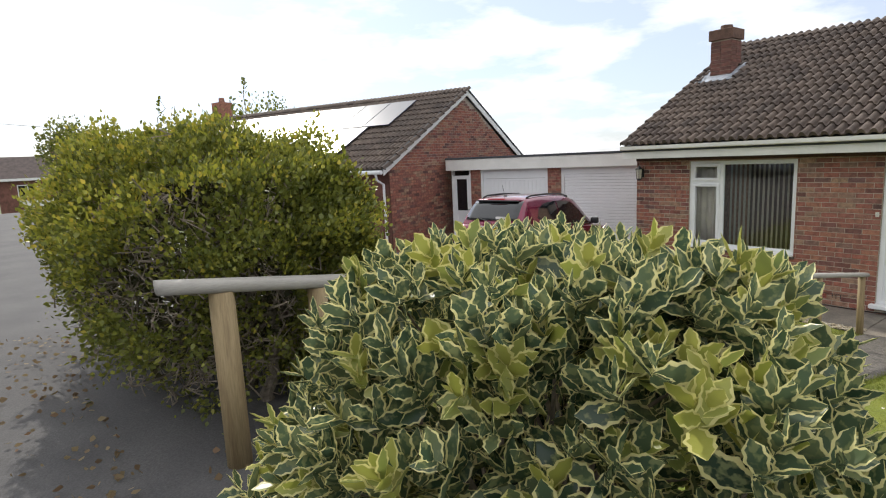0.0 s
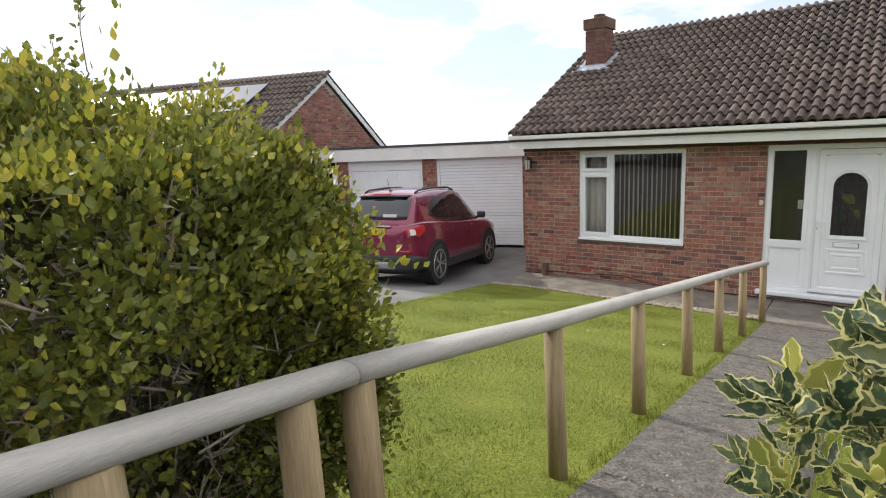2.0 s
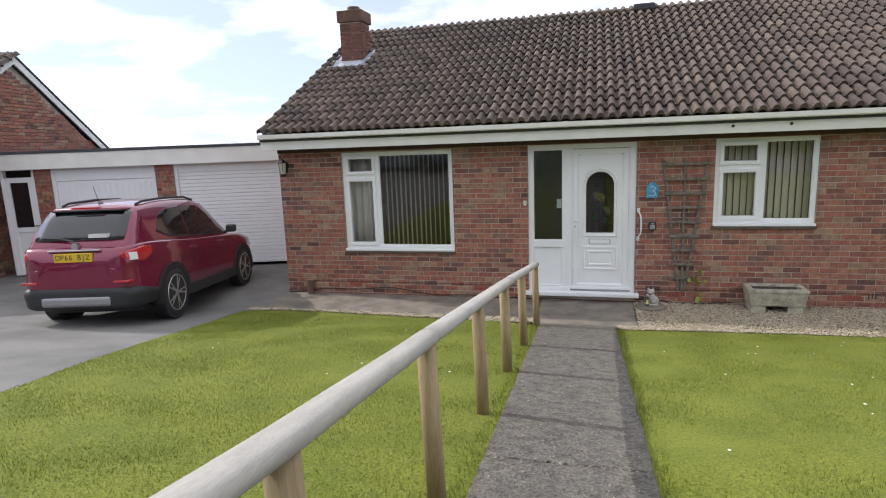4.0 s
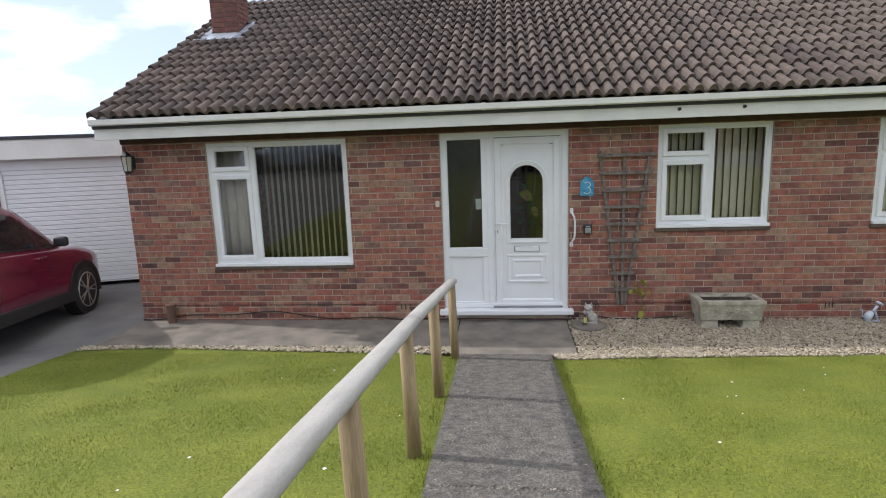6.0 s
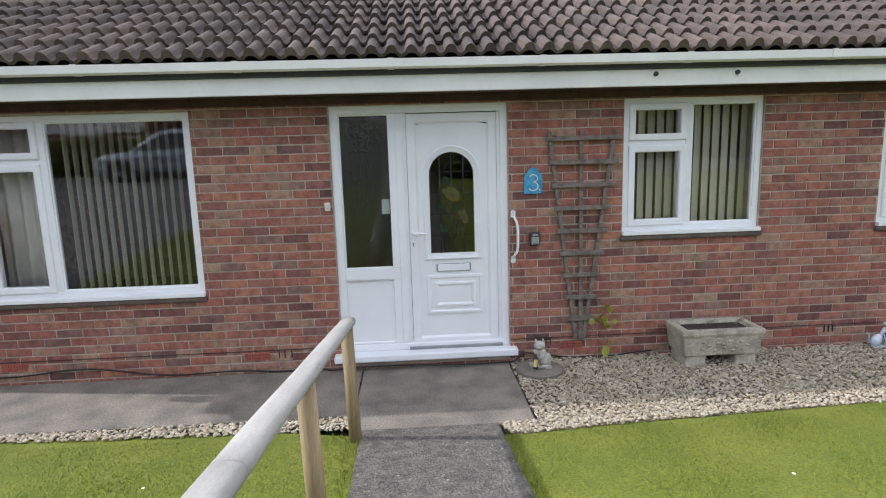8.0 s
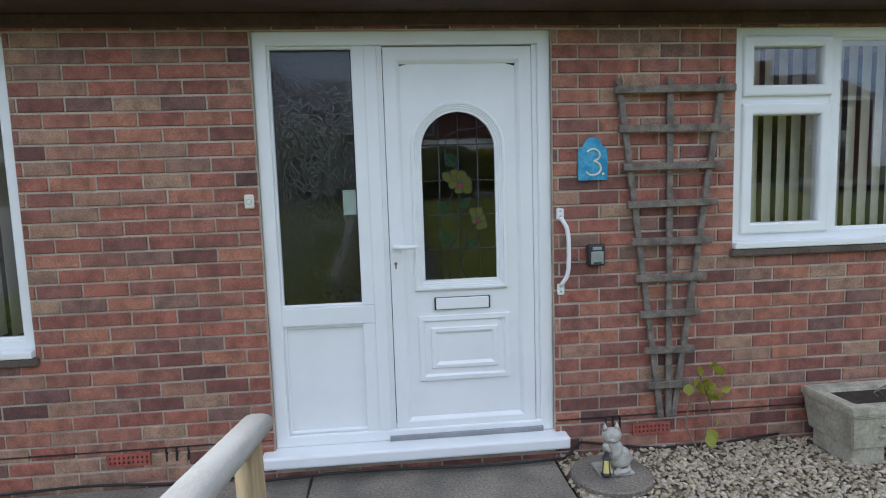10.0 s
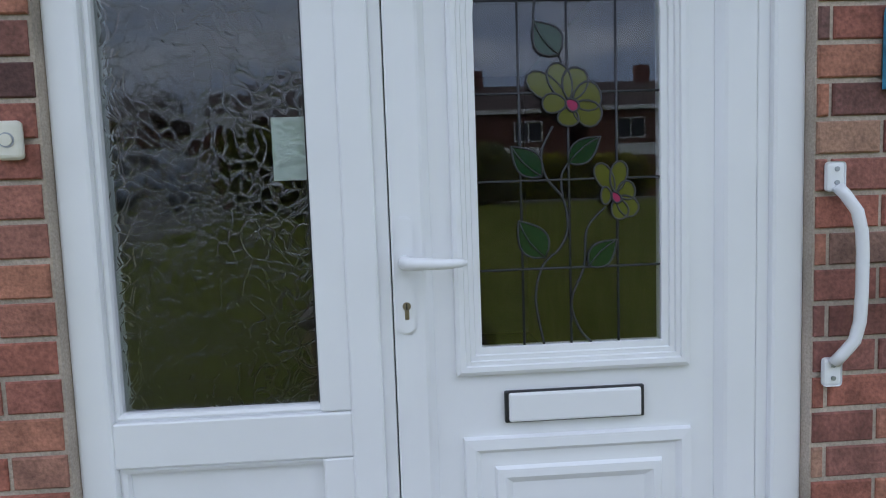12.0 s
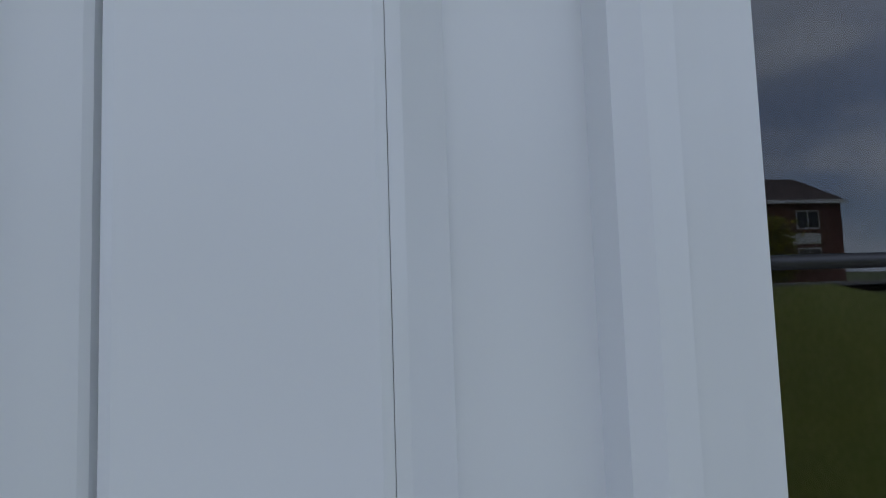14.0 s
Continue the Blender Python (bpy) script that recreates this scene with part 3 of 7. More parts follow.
def front_door():
    d = setting(thing("door_1", "", ""), "closed white plastic front door with sidelight and arched glass", "door")
    fr = part("door_frame", ring_frame(bmesh.new(), 0.0, 1.5, 0.15, 2.285, 0.07, 0.032, 0.12, 0.008, 0.06), "upvc", d)
    part("mullion", one_box(0.545, 0.612, 0.032, 0.12, 0.209, 2.216, 0.006), "upvc", d)
    part("mullion_rebate", one_box(0.610, 0.6372, 0.048, 0.12, 0.19, 2.216, 0.003), "upvc", d)
    part("jamb_rebate", one_box(1.4048, 1.432, 0.046, 0.12, 0.19, 2.216, 0.003), "upvc", d)
    part("step_sill", one_box(-0.06, 1.56, -0.085, 0.12, 0.085, 0.15, 0.012), "upvc", d, "white projecting door sill")
    part("threshold", one_box(0.60, 1.44, 0.02, 0.12, 0.15, 0.178, 0.004), "threshold_metal", d, "grey aluminium threshold strip")
    # sidelight
    side = part("sidelight", one_box(0.068, 0.547, 0.036, 0.115, 0.80, 0.895, 0.004), "upvc", d)
    part("bead", ring_frame(bmesh.new(), 0.066, 0.549, 0.893, 2.217, 0.017, 0.046, 0.07, 0.009), "upvc", side)
    part("bead", ring_frame(bmesh.new(), 0.066, 0.549, 0.208, 0.803, 0.022, 0.046, 0.07, 0.012), "upvc", side)
    part("panel", one_box(0.07, 0.545, 0.062, 0.10, 0.21, 0.80), "upvc", side)
    part("stile", one_box(0.482, 0.549, 0.0385, 0.115, 0.896, 2.216, 0.005), "upvc", side)
    part("stile", one_box(0.482, 0.549, 0.0385, 0.115, 0.209, 0.799, 0.005), "upvc", side)
    pane("pane", 0.075, 0.49, 0.90, 2.21, 0.066, side, "pattern_glass", "patterned obscure glass")
    part("gasket", ring_frame(bmesh.new(), 0.0745, 0.4825, 0.897, 2.2, 0.006, 0.058, 0.068, 0), "dark_trim", side)
    # leaf
    leaf = part("door_leaf", bmesh.new(), "upvc", d)
    bm = bmesh.new()
    ring_frame(bm, 0.640, 1.402, 0.182, 2.208, 0.066, DOOR_FACE, 0.11, 0.004)
    leaf.data = to_mesh("door_leaf", bm, "upvc")
    moulding(leaf, "bead", [(rect(0.705, 1.337, 0.247, 2.143), DOOR_FACE + 0.001), (rect(0.709, 1.333, 0.251, 2.139), DOOR_FACE + 0.003), (rect(0.722, 1.320, 0.264, 2.126), DOOR_FACE + 0.016), (rect(0.7225, 1.3195, 0.2645, 2.1255), DOOR_FACE + 0.022)])
    bm = bmesh.new()
    hole = arch_outline(GL[0], GL[1], GL[2], GL[3])
    c = (GL[0] + GL[1]) / 2
    o2 = [(0.715, 0.255), (1.327, 0.255)]
    n = 20
    for k in range(n + 1):
        a = math.pi * k / n
        ux, uz = math.cos(a), math.sin(a)
        s = min(0.306 / abs(ux) if abs(ux) > 1e-6 else 9, (2.133 - GL[3]) / uz if uz > 1e-6 else 9)
        o2.append((c + ux * s, GL[3] + uz * s))
    ya = DOOR_FACE + 0.019
    o = [bm.verts.new((x, ya, z)) for x, z in o2]
    i = [bm.verts.new((x, ya, z)) for x, z in hole]
    ib = [bm.verts.new((x, ya + 0.03, z)) for x, z in hole]
    for k in range(len(o)):
        j = (k + 1) % len(o)
        bm.faces.new((o[k], o[j], i[j], i[k]))
        bm.faces.new((i[k], i[j], ib[j], ib[k]))
    bmesh.ops.recalc_face_normals(bm, faces=bm.faces[:])
    part("panel", bm, "upvc", leaf)

    def grown(g, drop=None):
        return arch_outline(GL[0] - g, GL[1] + g, GL[2] - (g if drop is None else drop), GL[3])
    moulding(leaf, "glass_surround", [(grown(0.056), ya), (grown(0.054), ya - 0.012), (grown(0.046), ya - 0.016), (grown(0.036), ya - 0.015), (grown(0.034), ya - 0.010), (grown(0.026), ya - 0.010), (grown(0.024), ya - 0.005), (grown(0.015), ya - 0.005), (grown(0.013), ya), (grown(-0.001), ya + 0.002), (grown(-0.002), ya + 0.012)])
    bm = bmesh.new()
    prism(bm, arch_outline(GL[0], GL[1], GL[2], GL[3]), DOOR_FACE + 0.026, DOOR_FACE + 0.030)
    g = part("pane", bm, "window_glass", leaf, "leaded stained glass light with yellow flowers")
    g.visible_shadow = False
    # lower raised panel
    moulding(leaf, "raised_panel", [(rect(0.775, 1.268, 0.462, 0.818), ya), (rect(0.778, 1.265, 0.465, 0.815), ya - 0.012), (rect(0.80, 1.243, 0.487, 0.793), ya - 0.014), (rect(0.81, 1.233, 0.497, 0.783), ya - 0.004), (rect(0.84, 1.203, 0.527, 0.753), ya - 0.004), (rect(0.845, 1.198, 0.532, 0.748), ya - 0.013), (rect(0.862, 1.181, 0.549, 0.731), ya - 0.014), (rect(0.878, 1.165, 0.565, 0.715), ya - 0.003), (rect(1.0, 1.04, 0.62, 0.66), ya - 0.003), (rect(1.019, 1.021, 0.639, 0.641), ya - 0.003)])
    letter = part("letterplate", one_box(0.864, 1.163, ya - 0.012, ya, 0.848, 0.916, 0.003), "dark_trim", leaf, "black letterplate surround")
    part("flap", one_box(0.872, 1.155, ya - 0.018, ya - 0.006, 0.851, 0.913, 0.005), "upvc", letter, "white letter flap")
    # handle
    bm = bmesh.new()
    oo = [(0.667 + 0.0185 * math.cos(a), 1.272 + 0.0185 * math.sin(a)) for a in [math.pi * k / 10 for k in range(11)]] + [(0.667 + 0.0185 * math.cos(a), 1.07 + 0.0185 * math.sin(a)) for a in [math.pi + math.pi * k / 10 for k in range(11)]]
    prism(bm, oo, DOOR_FACE - 0.009, DOOR_FACE)
    es = [e for e in bm.edges if e.verts[0].co.y < DOOR_FACE - 0.008 and e.verts[1].co.y < DOOR_FACE - 0.008]
    bmesh.ops.bevel(bm, geom=es, offset=0.003, segments=2, affect="EDGES")
    plate = part("handle_plate", bm, "upvc", leaf)
    bm = bmesh.new()
    tube(bm, [(0.667, 0.035, 1.199), (0.667, 0.0, 1.199), (0.669, -0.012, 1.2), (0.676, -0.019, 1.2), (0.69, -0.022, 1.199), (0.72, -0.024, 1.198), (0.75, -0.0245, 1.197), (0.775, -0.024, 1.198), (0.786, -0.0235, 1.198)], 0.0125, 14, [1.1, 1.1, 1.1, 1.08, 1.0, 0.9, 0.8, 0.7, 0.45])
    part("lever", bm, "upvc", plate, "white lever handle", True)
    bm = bmesh.new()
    rod(bm, (0.667, 0.034, 1.109), (0.667, 0.0285, 1.109), 0.0085, seg=20)
    box(bm, 0.6625, 0.6715, 0.0285, 0.034, 1.081, 1.107, 0.002)
    cyl = part("lock_cylinder", bm, "brass", plate, "dull metal lock cylinder")
    part("keyway", one_box(0.666, 0.668, 0.0279, 0.030, 1.103, 1.115), "dark_trim", cyl)
    return d, leaf


material("threshold_metal", (0.35, 0.36, 0.38), 0.4, metal=0.8, vary=0.1)
material("brass", (0.36, 0.31, 0.22), 0.35, metal=0.9, vary=0.1)
door, door_leaf = front_door()

# ---- rail fence ----
RAIL_Y = (-9.6, -8.6, -7.5, -5.5, -3.5, -1.2)


def rail_z(y):
    """Top of the rail."""
    return float(np.interp(y, RAIL_Y, (2.130, 1.998, 1.808, 1.483, 1.183, 0.832)))


def rail_x(y):
    return float(np.interp(y, RAIL_Y, (0.378, 0.341, 0.318, 0.25, 0.222, 0.222)))


def handrail_fence():
    f = thing("handrail", "weathered round-topped wooden handrail on timber posts", "handrail")
    for a, b in ((-9.51, -8.68), (-8.68, -6.3), (-6.3, -3.7), (-3.7, -1.24)):
        bm = bmesh.new()
        n = 14
        prof = [(0.046 * math.copysign(abs(math.cos(t)) ** 0.8, math.cos(t)), 0.030 * math.copysign(abs(math.sin(t)) ** 0.7, math.sin(t))) for t in [2 * math.pi * k / n for k in range(n)]]
        rings = []
        m = 10
        for k in range(m + 1):
            y = a + 0.004 + (b - a - 0.008) * k / m
            w = 0.004 * noise.noise((0, y * 2, 3))
            rings.append([bm.verts.new((rail_x(y) + px + w, y, rail_z(y) - 0.030 + max(pz, -0.028))) for px, pz in prof])
        for r0, r1 in zip(rings, rings[1:]):
            for k in range(n):
                bm.faces.new((r0[k], r0[(k + 1) % n], r1[(k + 1) % n], r1[k]))
        bm.faces.new(list(reversed(rings[0])))
        bm.faces.new(rings[-1])
        bmesh.ops.recalc_face_normals(bm, faces=bm.faces[:])
        part("rail", bm, "rail_wood", f, "grey weathered round rail", True)
    for y, r in ((-9.27, 0.05), (-8.85, 0.045), (-8.65, 0.045), (-7.52, 0.04), (-6.36, 0.04), (-5.14, 0.04), (-3.97, 0.04), (-2.77, 0.04), (-1.38, 0.04)):
        bm = bmesh.new()
        x = rail_x(y)
        zb = ground_z(x, y) - 0.1
        zt = rail_z(y) - 0.055
        rod(bm, (x + 0.02, y, zb), (x, y, zt), r * 1.03, r, 14)
        part("post", bm, "post_wood", f, "brown treated round post", True)
    return f


handrail_fence()

# ---- garages and neighbouring bungalow, turned 18 degrees to the house ----
GA = radians(18.0)
SIDE = pose(-5.25, 1.75, 0, 0, 0, 18.0)   # local x to the right along the garage fronts, local y back


def side_thing(name, label, category, dx=0.0, dy=0.0, kind=""):
    return thing(name, label, category, pose(-5.27, 2.24, 0, 0, 0, 18.0) @ pose(dx, dy, 0), "", kind)


def garage_block():
    g = setting(side_thing("garage_block", "", ""), "flat-roofed garage block of brick with white fascia", "garage")
    for x0, x1 in ((-0.02, 1.4), (-2.49, -2.13), (-4.84, -4.53)):
        part("pier", one_box(x0, x1, -0.03, 0.3, -0.2, 2.24), "brick_joined", g, "red brick pier")
        verts, faces = [], []
        z = -0.02
        row = 0
        while z < 2.2:
            xx = x0 + (0 if row % 2 else -0.1125)
            while xx < x1:
                a, b = max(xx, x0), min(xx + 0.215, x1)
                if b - a > 0.03:
                    i = len(verts)
                    verts += [(a, -0.038, z), (b, -0.038, z), (b, -0.038, z + 0.065), (a, -0.038, z + 0.065), (a, -0.03, z), (b, -0.03, z), (b, -0.03, z + 0.065), (a, -0.03, z + 0.065)]
                    faces += [(i, i + 1, i + 2, i + 3), (i, i + 4, i + 5, i + 1), (i + 3, i + 2, i + 6, i + 7)]
                xx += 0.225
            z += 0.075
            row += 1
        ob = new("brickwork", mesh_from("brickwork", verts, faces, MATS["brick_joined"]))
        ob.parent = g
        tagged(ob, "", "", "", "stuff")
    part("wall", one_box(-5.66, 1.45, 0.3, 0.4, -0.2, 2.3), "room_dark", g)
    part("fascia", one_box(-5.62, 1.42, -0.13, -0.10, 2.15, 2.46, 0.004, 1), "upvc_cream", g, "white fascia board")
    part("roof", one_box(-5.62, 1.42, -0.12, 5.5, 2.44, 2.50), "roof_felt", g, "dark felted flat roof")
    part("drip_edge", one_box(-5.62, 1.42, -0.15, -0.10, 2.46, 2.515, 0.004, 1), "roof_felt", g, "dark roof edge trim")
    return g


def garage_door(x0, x1, zt, slats, label):
    d = side_thing("garage_door", label, "garage door")
    part("door_frame", ring_frame(bmesh.new(), x0, x1, 0.06, 2.18, 0.07, 0.0, 0.10, 0.004, 0.01), "upvc", d)
    part("lintel", one_box(x0 + 0.07, x1 - 0.07, 0.02, 0.09, zt, 2.11, 0.003), "upvc", d)
    if slats:
        n = 25
        h = (zt - 0.08) / n
        for k in range(n):
            part("slat", one_box(x0 + 0.071, x1 - 0.071, 0.03 + 0.0, 0.06, 0.08 + k * h, 0.08 + (k + 1) * h - 0.006, 0.010, 2), "upvc", d)
        part("backing", one_box(x0 + 0.071, x1 - 0.071, 0.055, 0.075, 0.07, zt), "threshold_metal", d)
    else:
        part("leaf", one_box(x0 + 0.072, x1 - 0.072, 0.035, 0.08, 0.08, zt - 0.005, 0.01), "upvc", d)
        n = 16
        for k in range(n):
            w = (x1 - x0 - 0.2) / n
            part("rib", one_box(x0 + 0.1 + k * w, x0 + 0.1 + (k + 1) * w - 0.02, 0.026, 0.04, 0.14, zt - 0.06, 0.006, 1), "upvc", d)
        part("handle", one_box((x0 + x1) / 2 - 0.06, (x0 + x1) / 2 + 0.06, 0.0, 0.03, 0.9, 0.93, 0.006), "dark_trim", d)
    return d


garage_block()
garage_door(-2.13, 0.0, 1.98, True, "white roller garage door with narrow horizontal slats")
garage_door(-4.53, -2.49, 1.90, False, "white up-and-over garage door with vertical ribs")


def side_door():
    d = side_thing("side_door", "white plastic side door with a dark glazed upper half", "door", dx=0.14)
    part("door_frame", ring_frame(bmesh.new(), -5.64, -4.98, 0.02, 2.2, 0.06, -0.02, 0.08, 0.004, 0.03), "upvc", d)
    leaf = part("door_leaf", ring_frame(bmesh.new(), -5.585, -5.035, 0.05, 2.0, 0.10, -0.01, 0.06, 0.004), "upvc", d)
    part("panel", one_box(-5.49, -5.13, 0.01, 0.05, 0.14, 0.92), "upvc", leaf)
    part("mid_rail", one_box(-5.487, -5.133, -0.008, 0.055, 0.90, 1.0, 0.004), "upvc", leaf)
    part("pane", one_box(-5.487, -5.133, 0.02, 0.03, 1.0, 1.9), "dark_glass", leaf)
    part("handle", one_box(-5.11, -5.02, -0.05, -0.012, 1.02, 1.045, 0.005), "threshold_metal", leaf)
    return d


material("dark_glass", (0.012, 0.012, 0.014), 0.05, vary=0.02, bump=0)
material("solar", (0.02, 0.025, 0.05), 0.30, vary=0.05, bump=0, coat=0.5)
material("far_brick", (0.19, 0.085, 0.065), 0.9, vary=0.25, scale=3, fine=25)
material("white_paint", (0.75, 0.75, 0.73), 0.5, vary=0.06)
side_door()


def brick_face(x0, x1, z0, z1, inside, y):
    verts, faces = [], []
    z, row = z0, 0
    while z < z1:
        xx = x0 - (0.1125 if row % 2 else 0)
        while xx < x1:
            a, b = max(xx, x0), min(xx + 0.215, x1)
            if b - a > 0.03 and inside(a, z + 0.065) and inside(b, z + 0.065):
                i = len(verts)
                verts += [(a, y, z), (b, y, z), (b, y, z + 0.065), (a, y, z + 0.065), (a, y + 0.01, z), (b, y + 0.01, z), (b, y + 0.01, z + 0.065), (a, y + 0.01, z + 0.065)]
                faces += [(i, i + 1, i + 2, i + 3), (i, i + 4, i + 5, i + 1), (i + 3, i + 2, i + 6, i + 7)]
            xx += 0.225
        z += 0.075
        row += 1
    return verts, faces


def roll_tiles(tile_w, gauge):
    """Vertices and faces of one roll tile, lying on x and y with its top along z."""
    n = 6
    xs, zs = [], []
    for r in range(2):
        for k in range(n + 1):
            t = k / n
            xs.append((r + 0.68 * t) * tile_w / 2)
            zs.append(0.058 * max(0.0, math.sin(math.pi * t)) ** 0.6)
        xs.append((r + 0.83) * tile_w / 2)
        zs.append(-0.014)
    xs.append(tile_w - 0.001)
    zs.append(0.0)
    verts, faces = [], []
    m = len(xs)
    for y, lift in ((0.0, 0.046), (gauge + 0.05, 0.004)):
        verts += [(x, y, z + lift) for x, z in zip(xs, zs)]
    verts += [(x, 0.006, 0.014 + z * 0.45) for x, z in zip(xs, zs)]
    for k in range(m - 1):
        faces.append((k, k + 1, m + k + 1, m + k))
        faces.append((2 * m + k, 2 * m + k + 1, k + 1, k))
    return verts, faces


def tile_field(x0, x1, slope_len, tile_w, gauge):
    """Places of tiles, row by row from the eaves."""
    rows = int(math.ceil(slope_len / gauge))
    cols = int(round((x1 - x0) / tile_w))
    return [(x0 + c * tile_w, r * gauge, r) for r in range(rows) for c in range(cols)]


def neighbour():
    # gable faces local +x at x = -5.65, ridge runs to local -x
    m = SIDE @ pose(-5.68, 0, 0)
    h = thing("bungalow", "red brick bungalow with a dark tiled roof and solar panels", "house", m)
    ey0, ey1, ez, ry, rz = -2.28, 5.75, 2.33, 1.85, 4.57
    L = 13.0
    part("wall", one_box(-L + 0.2, -0.02, ey0 + 0.3, ey1 - 0.3, -0.3, 2.3), "far_brick", h, "red brick walls")
    bm = bmesh.new()
    a = [bm.verts.new((-0.02, y, z)) for y, z in ((ey0 + 0.3, 2.2), (ey1 - 0.3, 2.2), (ry, rz - 0.15))]
    b = [bm.verts.new((-0.25, y, z)) for y, z in ((ey0 + 0.3, 2.2), (ey1 - 0.3, 2.2), (ry, rz - 0.15))]
    bm.faces.new(a)
    bm.faces.new(list(reversed(b)))
    for k in range(3):
        bm.faces.new((a[k], b[k], b[(k + 1) % 3], a[(k + 1) % 3]))
    part("gable", bm, "mortar", h)
    sl = (rz - 0.1 - 2.25) / (ry - ey0)
    vv, ff = brick_face(ey0 + 0.3, ey1 - 0.3, -0.2, rz - 0.2, lambda y, z: z < 2.25 + sl * (min(y - ey0, ey1 - y)) - 0.05, -0.012)
    vv = [(-y, x, z) for x, y, z in vv]
    ob = new("brickwork", mesh_from("brickwork", vv, ff, MATS["brick_joined"]))
    ob.parent = h
    tagged(ob, "red brick courses of the gable wall", "", "", "stuff")
    ang = math.atan2(rz - ez, ry - ey0)
    slen = math.hypot(rz - ez, ry - ey0)
    bm = bmesh.new()
    prism(bm, [(ey0, ez - 0.06), (ry, rz - 0.06), (ey1, ez - 0.06), (ey1, ez - 0.12), (ry, rz - 0.2), (ey0, ez - 0.12)], -L, 0.05)
    bmesh.ops.rotate(bm, verts=bm.verts[:], cent=(0, 0, 0), matrix=Matrix(((0, 1, 0), (1, 0, 0), (0, 0, 1))))
    bmesh.ops.recalc_face_normals(bm, faces=bm.faces[:])
    roof_ob = part("roof", bm, "roof_felt", h)
    tv, tf = roll_tiles(0.33, 0.345)
    verts, faces = [], []
    for x, s, r in tile_field(-L, 0.06, slen, 0.33, 0.345):
        i = len(verts)
        for a_, b_, c_ in tv:
            yy, zz = s + b_, c_
            verts.append((x + a_, ey0 - 0.04 + yy * math.cos(ang) - zz * math.sin(ang), ez - 0.05 + yy * math.sin(ang) + zz * math.cos(ang)))
        faces += [tuple(i + k for k in f) for f in tf]
    ob = new("tiles", mesh_from("tiles", verts, faces, MATS["tile_joined"]))
    ob.parent = roof_ob
    tagged(ob, "rows of dark brown roof tiles", "", "", "stuff")
    bm = bmesh.new()
    rod(bm, (-L, ry, rz - 0.03), (0.06, ry, rz - 0.03), 0.09, seg=12)
    part("ridge", bm, "tile_joined", roof_ob)
    for sgn, ye in ((1, ey0), (-1, ey1)):
        bm = bmesh.new()
        d = Vector((0, ry - ye, rz - ez))
        w = Vector((0, 0, -0.17))
        for y0_, x0_, x1_ in ((0, 0.05, 0.075),):
            p = [Vector((x0_, ye, ez - 0.02)), Vector((x0_, ry, rz - 0.02)), Vector((x0_, ry, rz - 0.19)), Vector((x0_, ye, ez - 0.19))]
            va = [bm.verts.new(q) for q in p]
            vb = [bm.verts.new(q + Vector((x1_ - x0_, 0, 0))) for q in p]
            bm.faces.new(va)
            bm.faces.new(list(reversed(vb)))
            for k in range(4):
                bm.faces.new((va[k], vb[k], vb[(k + 1) % 4], va[(k + 1) % 4]))
        bmesh.ops.recalc_face_normals(bm, faces=bm.faces[:])
        part("bargeboard", bm, "white_paint", roof_ob, "white painted bargeboard")
        bm = bmesh.new()
        rod(bm, (0.06, ye - 0.02 * sgn, ez + 0.02), (0.06, ry, rz + 0.02), 0.035, seg=8)
        part("verge_trim", bm, "roof_felt", roof_ob)
    bm = bmesh.new()
    rod(bm, (-L, ey0 - 0.06, ez - 0.10), (0.05, ey0 - 0.06, ez - 0.10), 0.055, seg=10)
    gut = part("gutter", bm, "upvc", h, "white gutter")
    bm = bmesh.new()
    tube(bm, [(-0.15, ey0 - 0.06, ez - 0.12), (-0.15, ey0 - 0.02, ez - 0.3), (-0.15, ey0 + 0.24, ez - 0.42), (-0.15, ey0 + 0.25, -0.1)], 0.034, 10)
    part("downpipe", bm, "upvc", gut, "white downpipe")
    # solar panels, two rows
    up = Vector((0, math.cos(ang), math.sin(ang)))
    nrm = Vector((0, -math.sin(ang), math.cos(ang)))
    for row, (s0, n, xs) in enumerate(((0.75, 8, -2.1), (2.42, 9, -1.35))):
        for k in range(n):
            px = xs - k * 1.03
            bm = one_box(-1.0, 0.0, 0, 1.62, 0.0, 0.035, 0.004, 1)
            mm = Matrix.Translation(Vector((px, ey0 - 0.04, ez - 0.05)) + up * s0 + nrm * 0.11) @ Matrix.Rotation(ang, 4, "X")
            bmesh.ops.transform(bm, matrix=mm, verts=bm.verts[:])
            part("solar_panel", bm, "solar", roof_ob, "glossy solar panel reflecting the sky")
    bm = one_box(-12.4, -11.8, ry - 0.3, ry + 0.3, rz - 0.4, rz + 0.65, 0.01)
    ch = part("chimney", bm, "brick_joined", roof_ob, "brick chimney")
    bm = bmesh.new()
    lathe(bm, [(0.13, rz + 0.65), (0.11, rz + 0.85), (0.09, rz + 0.85), (0.09, rz + 0.7)], 12, (-12.1, ry, 0))
    part("pot", bm, "brick_joined", ch)
    return h


neighbour()

# ---- leaves and grass ----
def wobble(p, s):
    """A smooth value between about -1 and 1 for many points at once."""
    x, y, z = p[:, 0] * s, p[:, 1] * s, p[:, 2] * s
    return (np.sin(x * 1.7 + 1.3 * np.sin(y * 1.1)) + np.sin(y * 1.9 + 1.7 * np.sin(z * 1.3 + 0.5)) + np.sin(z * 2.1 + 1.1 * np.sin(x * 1.5 + 2))) / 3


